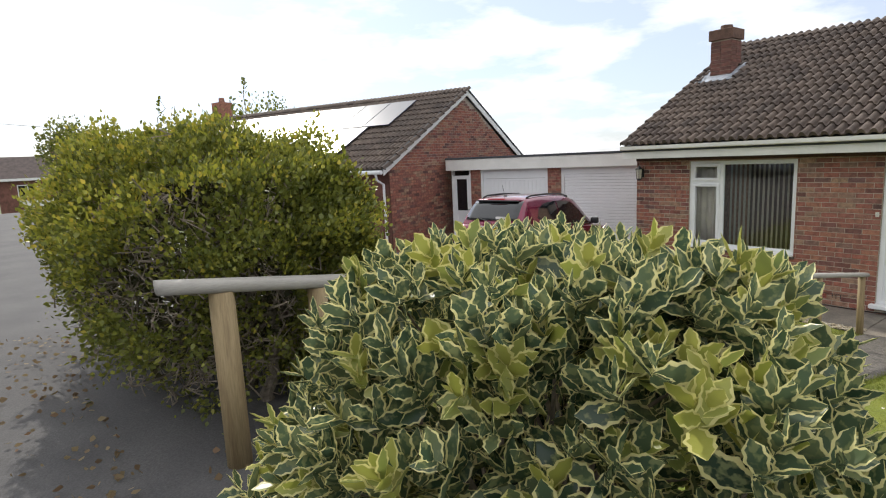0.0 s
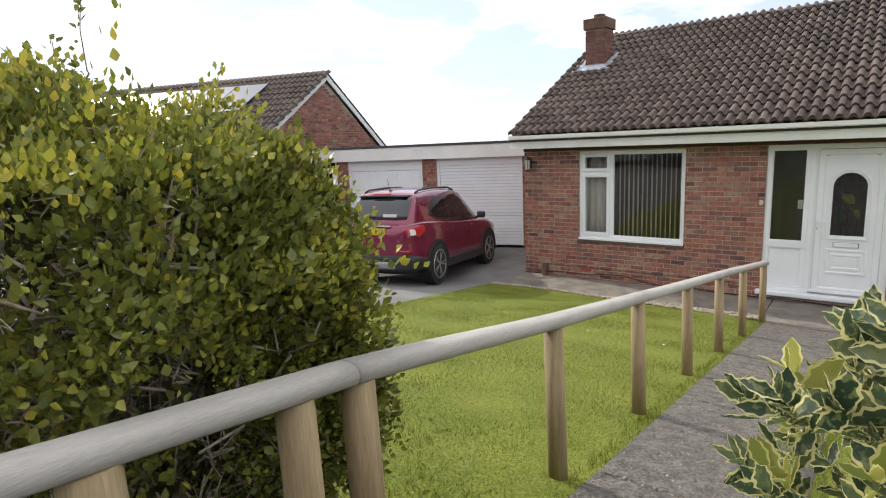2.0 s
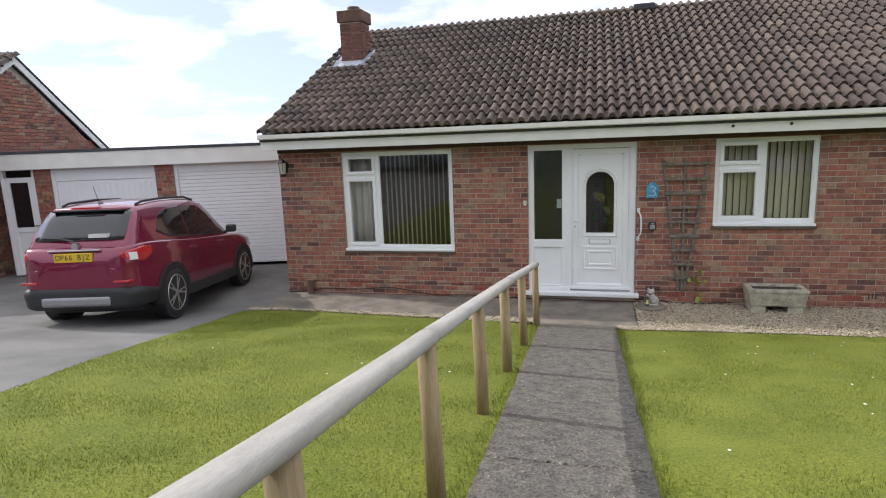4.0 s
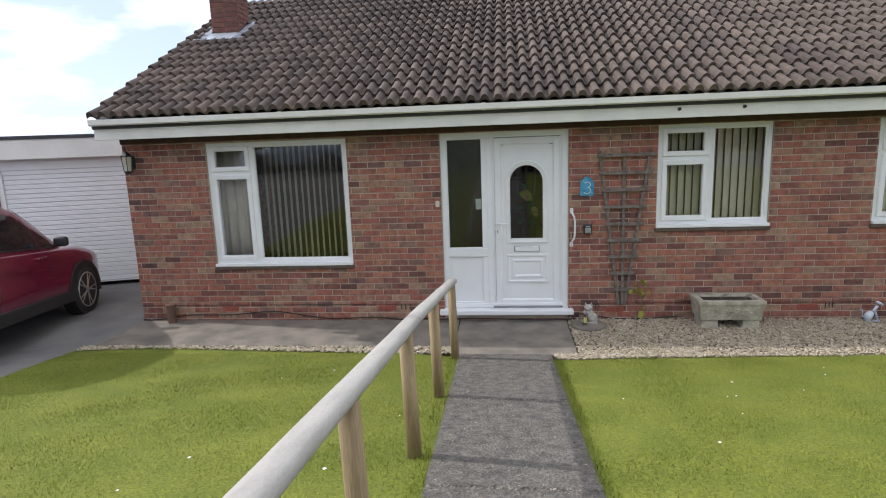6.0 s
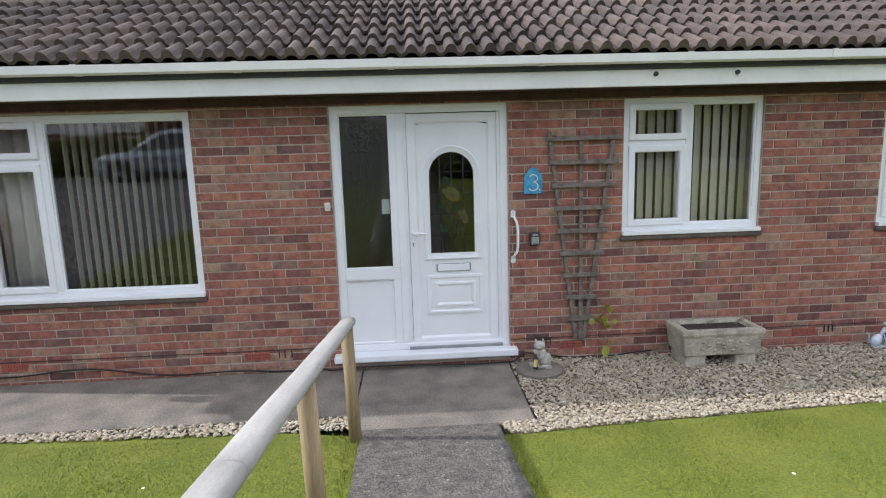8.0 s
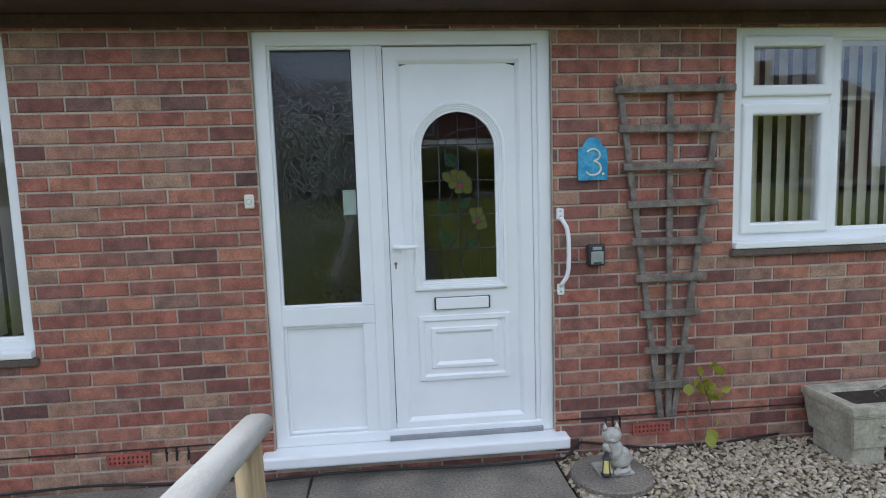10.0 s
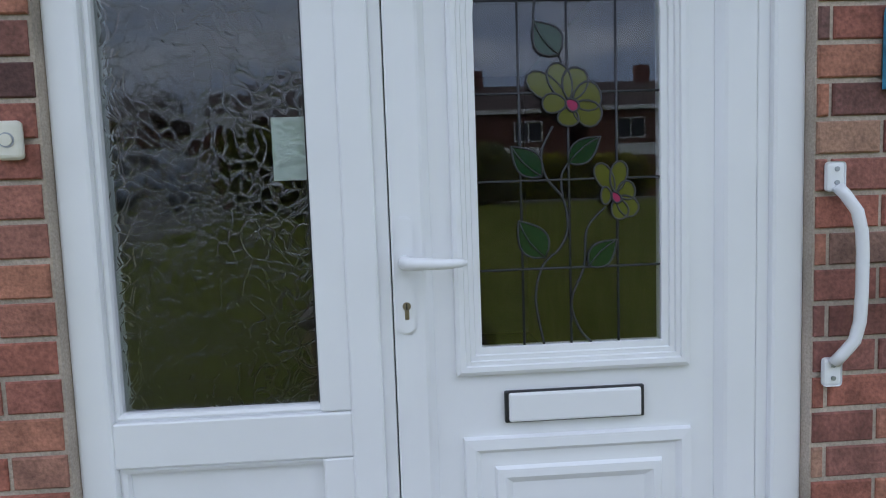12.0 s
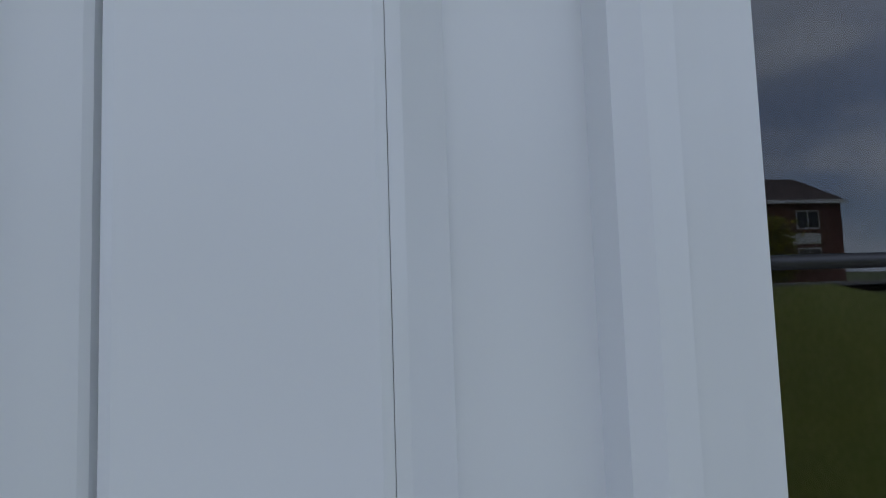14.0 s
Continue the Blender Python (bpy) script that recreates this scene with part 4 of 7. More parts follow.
def leaf_template(rows, width, fold, curl, spine):
    """A leaf from its stalk along +y: points, faces and their place across and along the leaf."""
    pts, uv, faces = [], [], []
    for r in range(rows + 1):
        v = r / rows
        w = width * (math.sin(math.pi * min(1, v * 0.94 + 0.05)) ** 0.75)
        if spine and 0 < r < rows:
            w *= 1.0 + (spine if r % 2 else -spine)
        for u in (-1, 0, 1):
            pts.append((u * w, v, abs(u) * fold * w + curl * v * v))
            uv.append(((u + 1) / 2, v))
    for r in range(rows):
        for c in range(2):
            a = r * 3 + c
            faces.append((a, a + 1, a + 4, a + 3))
    return np.array(pts), np.array(faces), np.array(uv)


def leaf_cloud(name, points, heading, sizes, template, mat):
    """One mesh of separate leaves at points, pointing along heading."""
    tp, tf, tuv = template
    n, k = len(points), len(tp)
    y = heading / np.linalg.norm(heading, axis=1)[:, None]
    side = np.random.normal(size=(n, 3))
    x = np.cross(y, side)
    x /= np.linalg.norm(x, axis=1)[:, None]
    z = np.cross(x, y)
    flip = np.where(z[:, 2] < 0, -1.0, 1.0)[:, None]
    x, z = x * flip, z * flip
    sz = sizes[:, None, None]
    wv = np.random.uniform(0.8, 1.2, (n, 1, 1))
    verts = points[:, None, :] + sz * (tp[None, :, 0:1] * wv * x[:, None, :] + tp[None, :, 1:2] * y[:, None, :] + tp[None, :, 2:3] * z[:, None, :])
    faces = (tf[None] + (np.arange(n) * k)[:, None, None]).reshape(-1, 4)
    me = bpy.data.meshes.new(name)
    nf = len(faces)
    me.vertices.add(n * k)
    me.vertices.foreach_set("co", verts.reshape(-1))
    me.loops.add(nf * 4)
    me.loops.foreach_set("vertex_index", faces.reshape(-1))
    me.polygons.add(nf)
    me.polygons.foreach_set("loop_start", np.arange(nf) * 4)
    me.polygons.foreach_set("use_smooth", np.ones(nf, dtype=bool))
    uvl = me.uv_layers.new(name="leaf")
    uvl.data.foreach_set("uv", np.tile(tuv, (n, 1))[faces.reshape(-1)].reshape(-1))
    me.update()
    me.validate()
    me.materials.append(mat)
    return me


def leaf_material(name, spread, rough, margin=None, blotch=None):
    m = bpy.data.materials.new(name)
    m.use_nodes = True
    nt = m.node_tree
    b = nt.nodes["Principled BSDF"]
    b.inputs["Roughness"].default_value = rough
    geo = nt.nodes.new("ShaderNodeNewGeometry")
    cr = nt.nodes.new("ShaderNodeValToRGB")
    cr.color_ramp.elements[0].color = (*spread[0], 1)
    cr.color_ramp.elements[1].color = (*spread[-1], 1)
    for k, c in enumerate(spread[1:-1]):
        cr.color_ramp.elements.new((k + 1) / (len(spread) - 1)).color = (*c, 1)
    wire(nt, geo.outputs["Random Per Island"], cr.inputs[0])
    col = cr.outputs[0]
    nz = nt.nodes.new("ShaderNodeTexNoise")
    nz.inputs["Scale"].default_value = 70.0
    wire(nt, geo.outputs["Position"], nz.inputs["Vector"])
    if blotch:
        mx = nt.nodes.new("ShaderNodeMix")
        mx.data_type = "RGBA"
        mx.inputs[7].default_value = (*blotch, 1)
        mr = nt.nodes.new("ShaderNodeMapRange")
        mr.inputs["From Min"].default_value = 0.5
        mr.inputs["From Max"].default_value = 0.6
        wire(nt, nz.outputs["Fac"], mr.inputs["Value"])
        wire(nt, mr.outputs[0], mx.inputs[0])
        wire(nt, col, mx.inputs[6])
        col = mx.outputs[2]
    if margin:
        uv = nt.nodes.new("ShaderNodeUVMap")
        uv.uv_map = "leaf"
        sep = nt.nodes.new("ShaderNodeSeparateXYZ")
        wire(nt, uv.outputs[0], sep.inputs[0])
        a = nt.nodes.new("ShaderNodeMath")
        a.operation = "SUBTRACT"
        a.inputs[1].default_value = 0.5
        wire(nt, sep.outputs[0], a.inputs[0])
        c = nt.nodes.new("ShaderNodeMath")
        c.operation = "ABSOLUTE"
        wire(nt, a.outputs[0], c.inputs[0])
        d = nt.nodes.new("ShaderNodeMath")
        d.operation = "MULTIPLY_ADD"
        d.inputs[1].default_value = 0.22
        wire(nt, nz.outputs["Fac"], d.inputs[0])
        wire(nt, c.outputs[0], d.inputs[2])
        mr = nt.nodes.new("ShaderNodeMapRange")
        mr.inputs["From Min"].default_value = 0.455
        mr.inputs["From Max"].default_value = 0.485
        wire(nt, d.outputs[0], mr.inputs["Value"])
        mx = nt.nodes.new("ShaderNodeMix")
        mx.data_type = "RGBA"
        mx.inputs[7].default_value = (*margin, 1)
        wire(nt, mr.outputs[0], mx.inputs[0])
        wire(nt, col, mx.inputs[6])
        col = mx.outputs[2]
    wire(nt, col, b.inputs["Base Color"])
    bp = nt.nodes.new("ShaderNodeBump")
    bp.inputs["Strength"].default_value = 0.2
    bp.inputs["Distance"].default_value = 0.004
    wire(nt, nz.outputs["Fac"], bp.inputs["Height"])
    wire(nt, bp.outputs[0], b.inputs["Normal"])
    # light passing through the blade
    tr = nt.nodes.new("ShaderNodeBsdfTranslucent")
    wire(nt, col, tr.inputs["Color"])
    ms = nt.nodes.new("ShaderNodeMixShader")
    ms.inputs[0].default_value = 0.32
    wire(nt, b.outputs[0], ms.inputs[1])
    wire(nt, tr.outputs[0], ms.inputs[2])
    wire(nt, ms.outputs[0], nt.nodes["Material Output"].inputs["Surface"])
    MATS[name] = m


leaf_material("hedge_leaf", ((0.085, 0.105, 0.022), (0.16, 0.18, 0.032), (0.23, 0.24, 0.04), (0.11, 0.135, 0.028), (0.31, 0.30, 0.05)), 0.42)
# hedge_leaf darkened and browned: the shade inside the hedge is in the colour
leaf_material("inner_leaf_shade", ((0.035, 0.04, 0.014), (0.06, 0.062, 0.02), (0.075, 0.058, 0.03)), 0.5)
leaf_material("young_leaf", ((0.31, 0.31, 0.04), (0.23, 0.26, 0.035), (0.40, 0.37, 0.05), (0.27, 0.29, 0.04), (0.52, 0.41, 0.06)), 0.42)
leaf_material("holly_leaf", ((0.032, 0.06, 0.034), (0.065, 0.105, 0.06), (0.11, 0.15, 0.08), (0.055, 0.095, 0.052), (0.16, 0.195, 0.095)), 0.22, (0.74, 0.69, 0.33), (0.19, 0.22, 0.10))
leaf_material("holly_young", ((0.26, 0.29, 0.05), (0.36, 0.36, 0.08), (0.18, 0.23, 0.06)), 0.35, (0.64, 0.60, 0.24))
leaf_material("vine_leaf", ((0.26, 0.30, 0.03), (0.34, 0.34, 0.04)), 0.45)
material("twig_bark", (0.30, 0.25, 0.195), 0.85, vary=0.3, scale=12, fine=60, bump=0.4)
material("bark", (0.25, 0.21, 0.165), 0.9, vary=0.3, scale=12, fine=60, bump=0.6)


def solid_field(p, centre, radii, power):
    q = np.abs((p - centre) / radii)
    return (q ** power).sum(axis=1) ** (1.0 / power)


def scatter(centre, radii, power, count, lo, hi, bumpy, floor_z, seed):
    rng = np.random.default_rng(seed)
    out = []
    got = 0
    while got < count:
        p = centre + rng.uniform(-1.18, 1.18, (60000, 3)) * radii
        f = solid_field(p, centre, radii, power) * (1 + bumpy * wobble(p, 5.5) + 0.4 * bumpy * wobble(p, 15.0))
        keep = (f > lo) & (f < hi) & (p[:, 2] > floor_z)
        p = p[keep]
        out.append(p)
        got += len(p)
    return np.concatenate(out)[:count]


def outward(p, centre, radii, up, spread, seed):
    rng = np.random.default_rng(seed)
    d = (p - centre) / (radii ** 1.5)
    d /= np.linalg.norm(d, axis=1)[:, None]
    d[:, 2] += up
    return d + rng.normal(size=p.shape) * spread


def branch(bm, a, b, r, sag, rng, seg=6):
    a, b = np.array(a), np.array(b)
    pts = []
    for k in range(7):
        t = k / 6
        w = rng.normal(size=3) * 0.03 * (0 < k < 6)
        pts.append(a + (b - a) * t + w + np.array((0, 0, sag * math.sin(math.pi * t))))
    tube(bm, [tuple(p) for p in pts], r, seg, [1 - 0.7 * k / 6 for k in range(7)])


def stuff_part(name, me, parent, label):
    ob = new(name, me)
    ob.parent = parent
    return tagged(ob, label, "", "", "stuff")


def green_hedge():
    h = thing("hedge", "tall clipped green holly hedge with yellow new leaves on top", "hedge", pose(-1.15, -8.95, 1.3))
    rng = np.random.default_rng(5)
    c, r = np.array((0.03, 0.0, 0.66)), np.array((1.34, 0.76, 0.72))
    tmpl = leaf_template(3, 0.33, 0.4, 0.15, 0.20)
    # leaves sit in tufts at the twig ends
    tufts = scatter(c, r, 3.0, 11500, 0.80, 1.01, 0.16, -0.02, 1)
    outer = np.repeat(tufts, 10, axis=0) + rng.normal(size=(len(tufts) * 10, 3)) * 0.026
    face = outer[:, 1] < 0.25
    low = face & (outer[:, 2] < 0.62 + 0.30 * wobble(outer, 3.0))
    outer = outer[~(low & (rng.uniform(size=len(outer)) < 0.80))]
    gaps = (wobble(outer + 3.1, 6.5) > -0.10) & (rng.uniform(size=len(outer)) < 0.93) & (outer[:, 2] < 1.16) & (outer[:, 1] < 0.25)
    outer = outer[~gaps]
    end = scatter(c, r, 3.0, 36000, 0.72, 1.0, 0.16, -0.02, 9)
    end = end[(end[:, 0] > 0.80) & (end[:, 1] > 0.12)]
    end = np.repeat(end, 7, axis=0) + rng.normal(size=(len(end) * 7, 3)) * 0.024
    outer = np.concatenate([outer, end])
    stuff_part("leaves", leaf_cloud("hedge_leaves", outer, outward(outer, c, r, 0.35, 0.8, 2), rng.uniform(0.017, 0.033, len(outer)), tmpl, MATS["hedge_leaf"]), h, "dense dark green holly leaves")
    # fill of leaves in the darkened colour, deepening the hedge's shaded inside
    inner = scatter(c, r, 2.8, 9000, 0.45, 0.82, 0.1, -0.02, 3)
    stuff_part("inner_leaves", leaf_cloud("hedge_inner", inner, outward(inner, c, r, 0.2, 0.8, 4), rng.uniform(0.028, 0.045, len(inner)), tmpl, MATS["inner_leaf_shade"]), h, "shaded inner leaves")
    young = scatter(c, r, 3.0, 5200, 0.93, 1.04, 0.18, 0.15, 6)
    young = np.repeat(young, 9, axis=0) + rng.normal(size=(len(young) * 9, 3)) * 0.022
    w = np.clip((young[:, 2] - 0.25) / 0.8, 0.30, 1) * (0.35 + 0.65 * (wobble(young, 2.6) > -0.1))
    young = young[rng.uniform(size=len(young)) < w * 0.95]
    bare = (young[:, 1] < 0.25) & ((young[:, 2] < 0.5 + 0.25 * wobble(young, 3.0)) | ((wobble(young + 3.1, 6.5) > 0.0) & (young[:, 2] < 1.1)))
    young = young[~bare | (rng.uniform(size=len(young)) < 0.12)]
    stuff_part("young_leaves", leaf_cloud("hedge_young", young, outward(young, c, r, 0.6, 0.6, 7), rng.uniform(0.015, 0.029, len(young)), tmpl, MATS["young_leaf"]), h, "yellow-green young leaves")
    # shoots above the top
    pts, heads = [], []
    for x, y, ht in ((-1.1, 0.35, 0.34), (-1.0, 0.2, 0.24), (-0.75, -0.3, 0.14), (-0.25, -0.1, 0.34), (-0.18, -0.05, 0.28), (-0.32, 0.0, 0.2), (0.1, 0.25, 0.4), (0.14, 0.3, 0.3), (0.35, 0.1, 0.06), (-0.55, 0.1, 0.16), (-0.85, -0.1, 0.16)):
        base = np.array((x, y, 1.26))
        tip = base + np.array((rng.normal() * 0.05, rng.normal() * 0.04, ht + 0.08))
        bm = bmesh.new()
        branch(bm, base, tip, 0.005, 0.0, rng, 5)
        part("shoot", bm, "twig_bark", h)
        for k in range(int(16 * ht / 0.25)):
            t = rng.uniform(0.35, 1.0)
            pts.append(base + (tip - base) * t + rng.normal(size=3) * 0.008)
            heads.append(np.array((rng.normal(), rng.normal(), rng.uniform(0.2, 1.3))))
    pts = np.array(pts)
    stuff_part("shoot_leaves", leaf_cloud("shoot_leaves", pts, np.array(heads), rng.uniform(0.022, 0.034, len(pts)), tmpl, MATS["hedge_leaf"]), h, "leaves on upright shoots")
    # stems
    for k in range(7):
        bm = bmesh.new()
        x0 = -1.0 + 2.0 * k / 6 + rng.normal() * 0.06
        y0 = rng.uniform(-0.25, 0.25)
        root = np.array((x0, y0, -0.05))
        fork = np.array((x0 + rng.normal() * 0.12, y0 + rng.normal() * 0.1, rng.uniform(0.25, 0.45)))
        branch(bm, root, fork, rng.uniform(0.03, 0.05), 0, rng, 8)
        for j in range(17):
            a = rng.uniform(0, 2 * math.pi)
            tip = np.array((np.clip(fork[0] + rng.normal() * 0.42, -1.1, 1.1), 0.68 * math.sin(a), rng.uniform(0.3, 1.2)))
            branch(bm, fork + rng.normal(size=3) * 0.03, tip, rng.uniform(0.007, 0.014), rng.uniform(-0.05, 0.1), rng)
        part("stem", bm, "bark", h, "bare grey-brown branching stem")
    # bare twigs at the surface
    bm = bmesh.new()
    tw = scatter(c, r, 2.8, 1000, 0.84, 0.98, 0.05, 0.05, 11)
    hd = outward(tw, c, r, 0.9, 0.8, 12)
    for p, d in zip(tw, hd):
        d = d / np.linalg.norm(d)
        ln = rng.uniform(0.10, 0.26)
        q = p + ln * 0.35 * d
        f = solid_field(q[None], c, r, 2.8)[0]
        q = c + (q - c) * min(1.0, 0.96 / f)
        branch(bm, p - ln * 0.65 * d, q, rng.uniform(0.003, 0.006), 0.02, rng, 4)
    me = to_mesh("brushwood", bm, "twig_bark")
    stuff_part("brushwood", me, h, "thin bare twigs")
    return h


green_hedge()


def variegated_holly():
    h = thing("holly_bush", "rounded variegated holly bush with cream-edged glossy leaves", "bush", pose(1.86, -8.98, 1.3))
    rng = np.random.default_rng(21)
    c, r = np.array((0.02, -0.05, 0.42)), np.array((0.67, 0.56, 0.62))
    tmpl = leaf_template(7, 0.25, 0.30, 0.12, 0.12)
    # whorls of leaves at shoot tips
    tips = scatter(c, r, 2.3, 1450, 0.88, 1.04, 0.08, 0.02, 22)
    c2, r2 = np.array((-0.32, 0.45, 0.60)), np.array((0.37, 0.37, 0.37))
    lobe = scatter(c2, r2, 2.2, 230, 0.85, 1.05, 0.08, 0.3, 26)
    c3, r3 = np.array((-0.36, -0.36, 0.08)), np.array((0.30, 0.26, 0.27))
    skirt = scatter(c3, r3, 2.2, 170, 0.85, 1.05, 0.08, 0.02, 28)
    axis = np.concatenate([outward(tips, c, r, 0.35, 0.22, 23), outward(lobe, c2, r2, 0.35, 0.22, 27), outward(skirt, c3, r3, 0.3, 0.22, 29)])
    tips = np.concatenate([tips, lobe, skirt])
    axis /= np.linalg.norm(axis, axis=1)[:, None]
    P, Hd, S, Y = [], [], [], []
    for p, a in zip(tips, axis):
        n = rng.integers(6, 10)
        ref = np.cross(a, rng.normal(size=3))
        ref /= np.linalg.norm(ref)
        ref2 = np.cross(a, ref)
        fresh = rng.uniform() < 0.2
        for k in range(n):
            t = k / n
            ang = 2.4 * k
            d = a * (0.25 + 1.1 * t) + (ref * math.cos(ang) + ref2 * math.sin(ang)) * (1.1 - 0.5 * t)
            P.append(p - a * 0.055 * (1 - t))
            Hd.append(d + rng.normal(size=3) * 0.12)
            S.append(rng.uniform(0.050, 0.082) * (1 - 0.25 * t))
            Y.append(fresh)
    P, Hd, S, Y = np.array(P), np.array(Hd), np.array(S), np.array(Y)
    stuff_part("leaves", leaf_cloud("holly_leaves", P[~Y], Hd[~Y], S[~Y], tmpl, MATS["holly_leaf"]), h, "dark green leaves with cream margins")
    stuff_part("young_leaves", leaf_cloud("holly_young", P[Y], Hd[Y], S[Y], tmpl, MATS["holly_young"]), h, "yellow young leaves")
    inner = scatter(c, r, 2.3, 2600, 0.45, 0.88, 0.05, 0.02, 24)
    stuff_part("inner_leaves", leaf_cloud("holly_inner", inner, outward(inner, c, r, 0.2, 0.6, 25), rng.uniform(0.05, 0.075, len(inner)), tmpl, MATS["holly_leaf"]), h, "shaded inner leaves")
    for k in range(5):
        bm = bmesh.new()
        root = np.array((rng.normal() * 0.12, rng.normal() * 0.12, -0.05))
        for j in range(16):
            p = tips[rng.integers(len(tips))]
            branch(bm, root + np.array((0, 0, rng.uniform(0.05, 0.3))), p - 0.03 * (p - c), rng.uniform(0.006, 0.012), 0.04, rng, 5)
        branch(bm, root, root + np.array((0, 0, 0.35)), 0.03, 0, rng, 8)
        part("stem", bm, "bark", h, "brown woody stem")
    return h


variegated_holly()


def inside_poly(poly, x, y):
    hit = np.zeros(len(x), dtype=bool)
    n = len(poly)
    for i in range(n):
        (x0, y0), (x1, y1) = poly[i], poly[(i + 1) % n]
        cross = ((y0 > y) != (y1 > y)) & (x < (x1 - x0) * (y - y0) / (y1 - y0 + 1e-12) + x0)
        hit ^= cross
    return hit


def grass(name, poly, box_, count, seed, label):
    rng = np.random.default_rng(seed)
    x = rng.uniform(box_[0], box_[1], count)
    y = rng.uniform(box_[2], box_[3], count)
    k = inside_poly(poly, x, y)
    x, y = x[k], y[k]
    n = len(x)
    z = np.minimum(np.where(y > -1.2, 0.0, 0.17 * (-1.2 - y) + 0.01), 1.30)
    tuft = wobble(np.stack([x, y, x * 0], 1), 4.0)
    ht = rng.uniform(0.008, 0.019, n) * (1 + 0.35 * tuft)
    edge = np.minimum(np.abs(x - (0.27 + 0.030 * (-1.3 - y))), np.abs(x - 1.19)) < 0.09
    ht = np.where(edge, ht * 2.0, ht)
    a = rng.uniform(0, 2 * math.pi, n)
    lean = rng.normal(size=(n, 2)) * 0.014
    w = 0.0028
    v = np.empty((n, 3, 3))
    v[:, 0] = np.stack([x - w * np.cos(a), y - w * np.sin(a), z - 0.012], 1)
    v[:, 1] = np.stack([x + w * np.cos(a), y + w * np.sin(a), z - 0.012], 1)
    v[:, 2] = np.stack([x + lean[:, 0], y + lean[:, 1], z + ht], 1)
    me = bpy.data.meshes.new(name)
    me.vertices.add(n * 3)
    me.vertices.foreach_set("co", v.reshape(-1))
    me.loops.add(n * 3)
    me.loops.foreach_set("vertex_index", np.arange(n * 3))
    me.polygons.add(n)
    me.polygons.foreach_set("loop_start", np.arange(n) * 3)
    me.update()
    me.validate()
    me.materials.append(MATS["grass_blade"])
    return tagged(new(name, me), label, "grass", "", "stuff")


grass("grass", LAWN_A, (-4.2, 0.48, -8.7, -1.0), 215000, 31, "short mown green grass blades on the lawn")
grass("grass", LAWN_B, (1.18, 6.5, -8.6, -1.0), 215000, 32, "short mown green grass blades beside the path")


def gravel(name, poly, box_, count, size, seed, label, lift=0.012, mat="gravel"):
    rng = np.random.default_rng(seed)
    x = rng.uniform(box_[0], box_[1], count)
    y = rng.uniform(box_[2], box_[3], count)
    k = inside_poly(poly, x, y)
    x, y = x[k], y[k]
    n = len(x)
    z = np.minimum(np.where(y > -1.2, 0.0, 0.17 * (-1.2 - y) + 0.01), 1.30) + lift + rng.uniform(-0.004, 0.012, n) * (lift / 0.012)
    t = (1 + 5 ** 0.5) / 2
    ico = np.array([(-1, t, 0), (1, t, 0), (-1, -t, 0), (1, -t, 0), (0, -1, t), (0, 1, t), (0, -1, -t), (0, 1, -t), (t, 0, -1), (t, 0, 1), (-t, 0, -1), (-t, 0, 1)]) / 1.9
    tri = np.array([(0, 11, 5), (0, 5, 1), (0, 1, 7), (0, 7, 10), (0, 10, 11), (1, 5, 9), (5, 11, 4), (11, 10, 2), (10, 7, 6), (7, 1, 8), (3, 9, 4), (3, 4, 2), (3, 2, 6), (3, 6, 8), (3, 8, 9), (4, 9, 5), (2, 4, 11), (6, 2, 10), (8, 6, 7), (9, 8, 1)])
    sc = size * rng.uniform(0.5, 1.25, (n, 1, 1)) * rng.uniform(0.6, 1.2, (n, 1, 3)) * np.array((1.0, 0.8, 0.5))
    p = ico[None] * sc * rng.uniform(0.75, 1.2, (n, 12, 1))
    a = rng.uniform(0, 2 * math.pi, n)
    b = rng.normal(size=n) * 0.35
    px = p[..., 0] * np.cos(a)[:, None] - p[..., 1] * np.sin(a)[:, None]
    py_ = p[..., 0] * np.sin(a)[:, None] + p[..., 1] * np.cos(a)[:, None]
    pz = p[..., 2] + px * np.sin(b)[:, None]
    v = np.stack([px + x[:, None], py_ + y[:, None], pz + z[:, None]], -1)
    f = (tri[None] + (np.arange(n) * 12)[:, None, None]).reshape(-1, 3)
    me = bpy.data.meshes.new(name)
    me.vertices.add(n * 12)
    me.vertices.foreach_set("co", v.reshape(-1))
    me.loops.add(len(f) * 3)
    me.loops.foreach_set("vertex_index", f.reshape(-1))
    me.polygons.add(len(f))
    me.polygons.foreach_set("loop_start", np.arange(len(f)) * 3)
    me.update()
    me.validate()
    me.materials.append(MATS[mat])
    return tagged(new(name, me), label, "gravel", "", "stuff")


BED = [(1.49, -0.002), (9.0, -0.002), (9.0, -1.08), (4.8, -1.10), (1.9, -1.36), (1.26, -1.46), (1.22, -1.21), (1.49, -1.2)]
sheet("gravel_bed", BED, "earth", 0.004, "earth bed under the gravel", "flower bed")
gravel("gravel", BED, (1.22, 6.6, -1.46, -0.01), 26000, 0.0165, 41, "pale buff gravel strewn along the wall")
material("aggregate", (0.2, 0.17, 0.13), 0.9, vary=0.2, scale=20, fine=90, bump=0.2, island="island", spread=((0.26, 0.225, 0.175), (0.42, 0.37, 0.30), (0.10, 0.085, 0.07), (0.33, 0.285, 0.22), (0.045, 0.04, 0.035), (0.20, 0.17, 0.135)))
gravel("path_aggregate", [(0.29, -1.3), (1.195, -1.3), (1.195, -8.6), (0.49, -8.6)], (0.28, 1.2, -8.6, -1.3), 19000, 0.012, 43, "small worn stones showing in the path's surface", 0.0035, "aggregate")
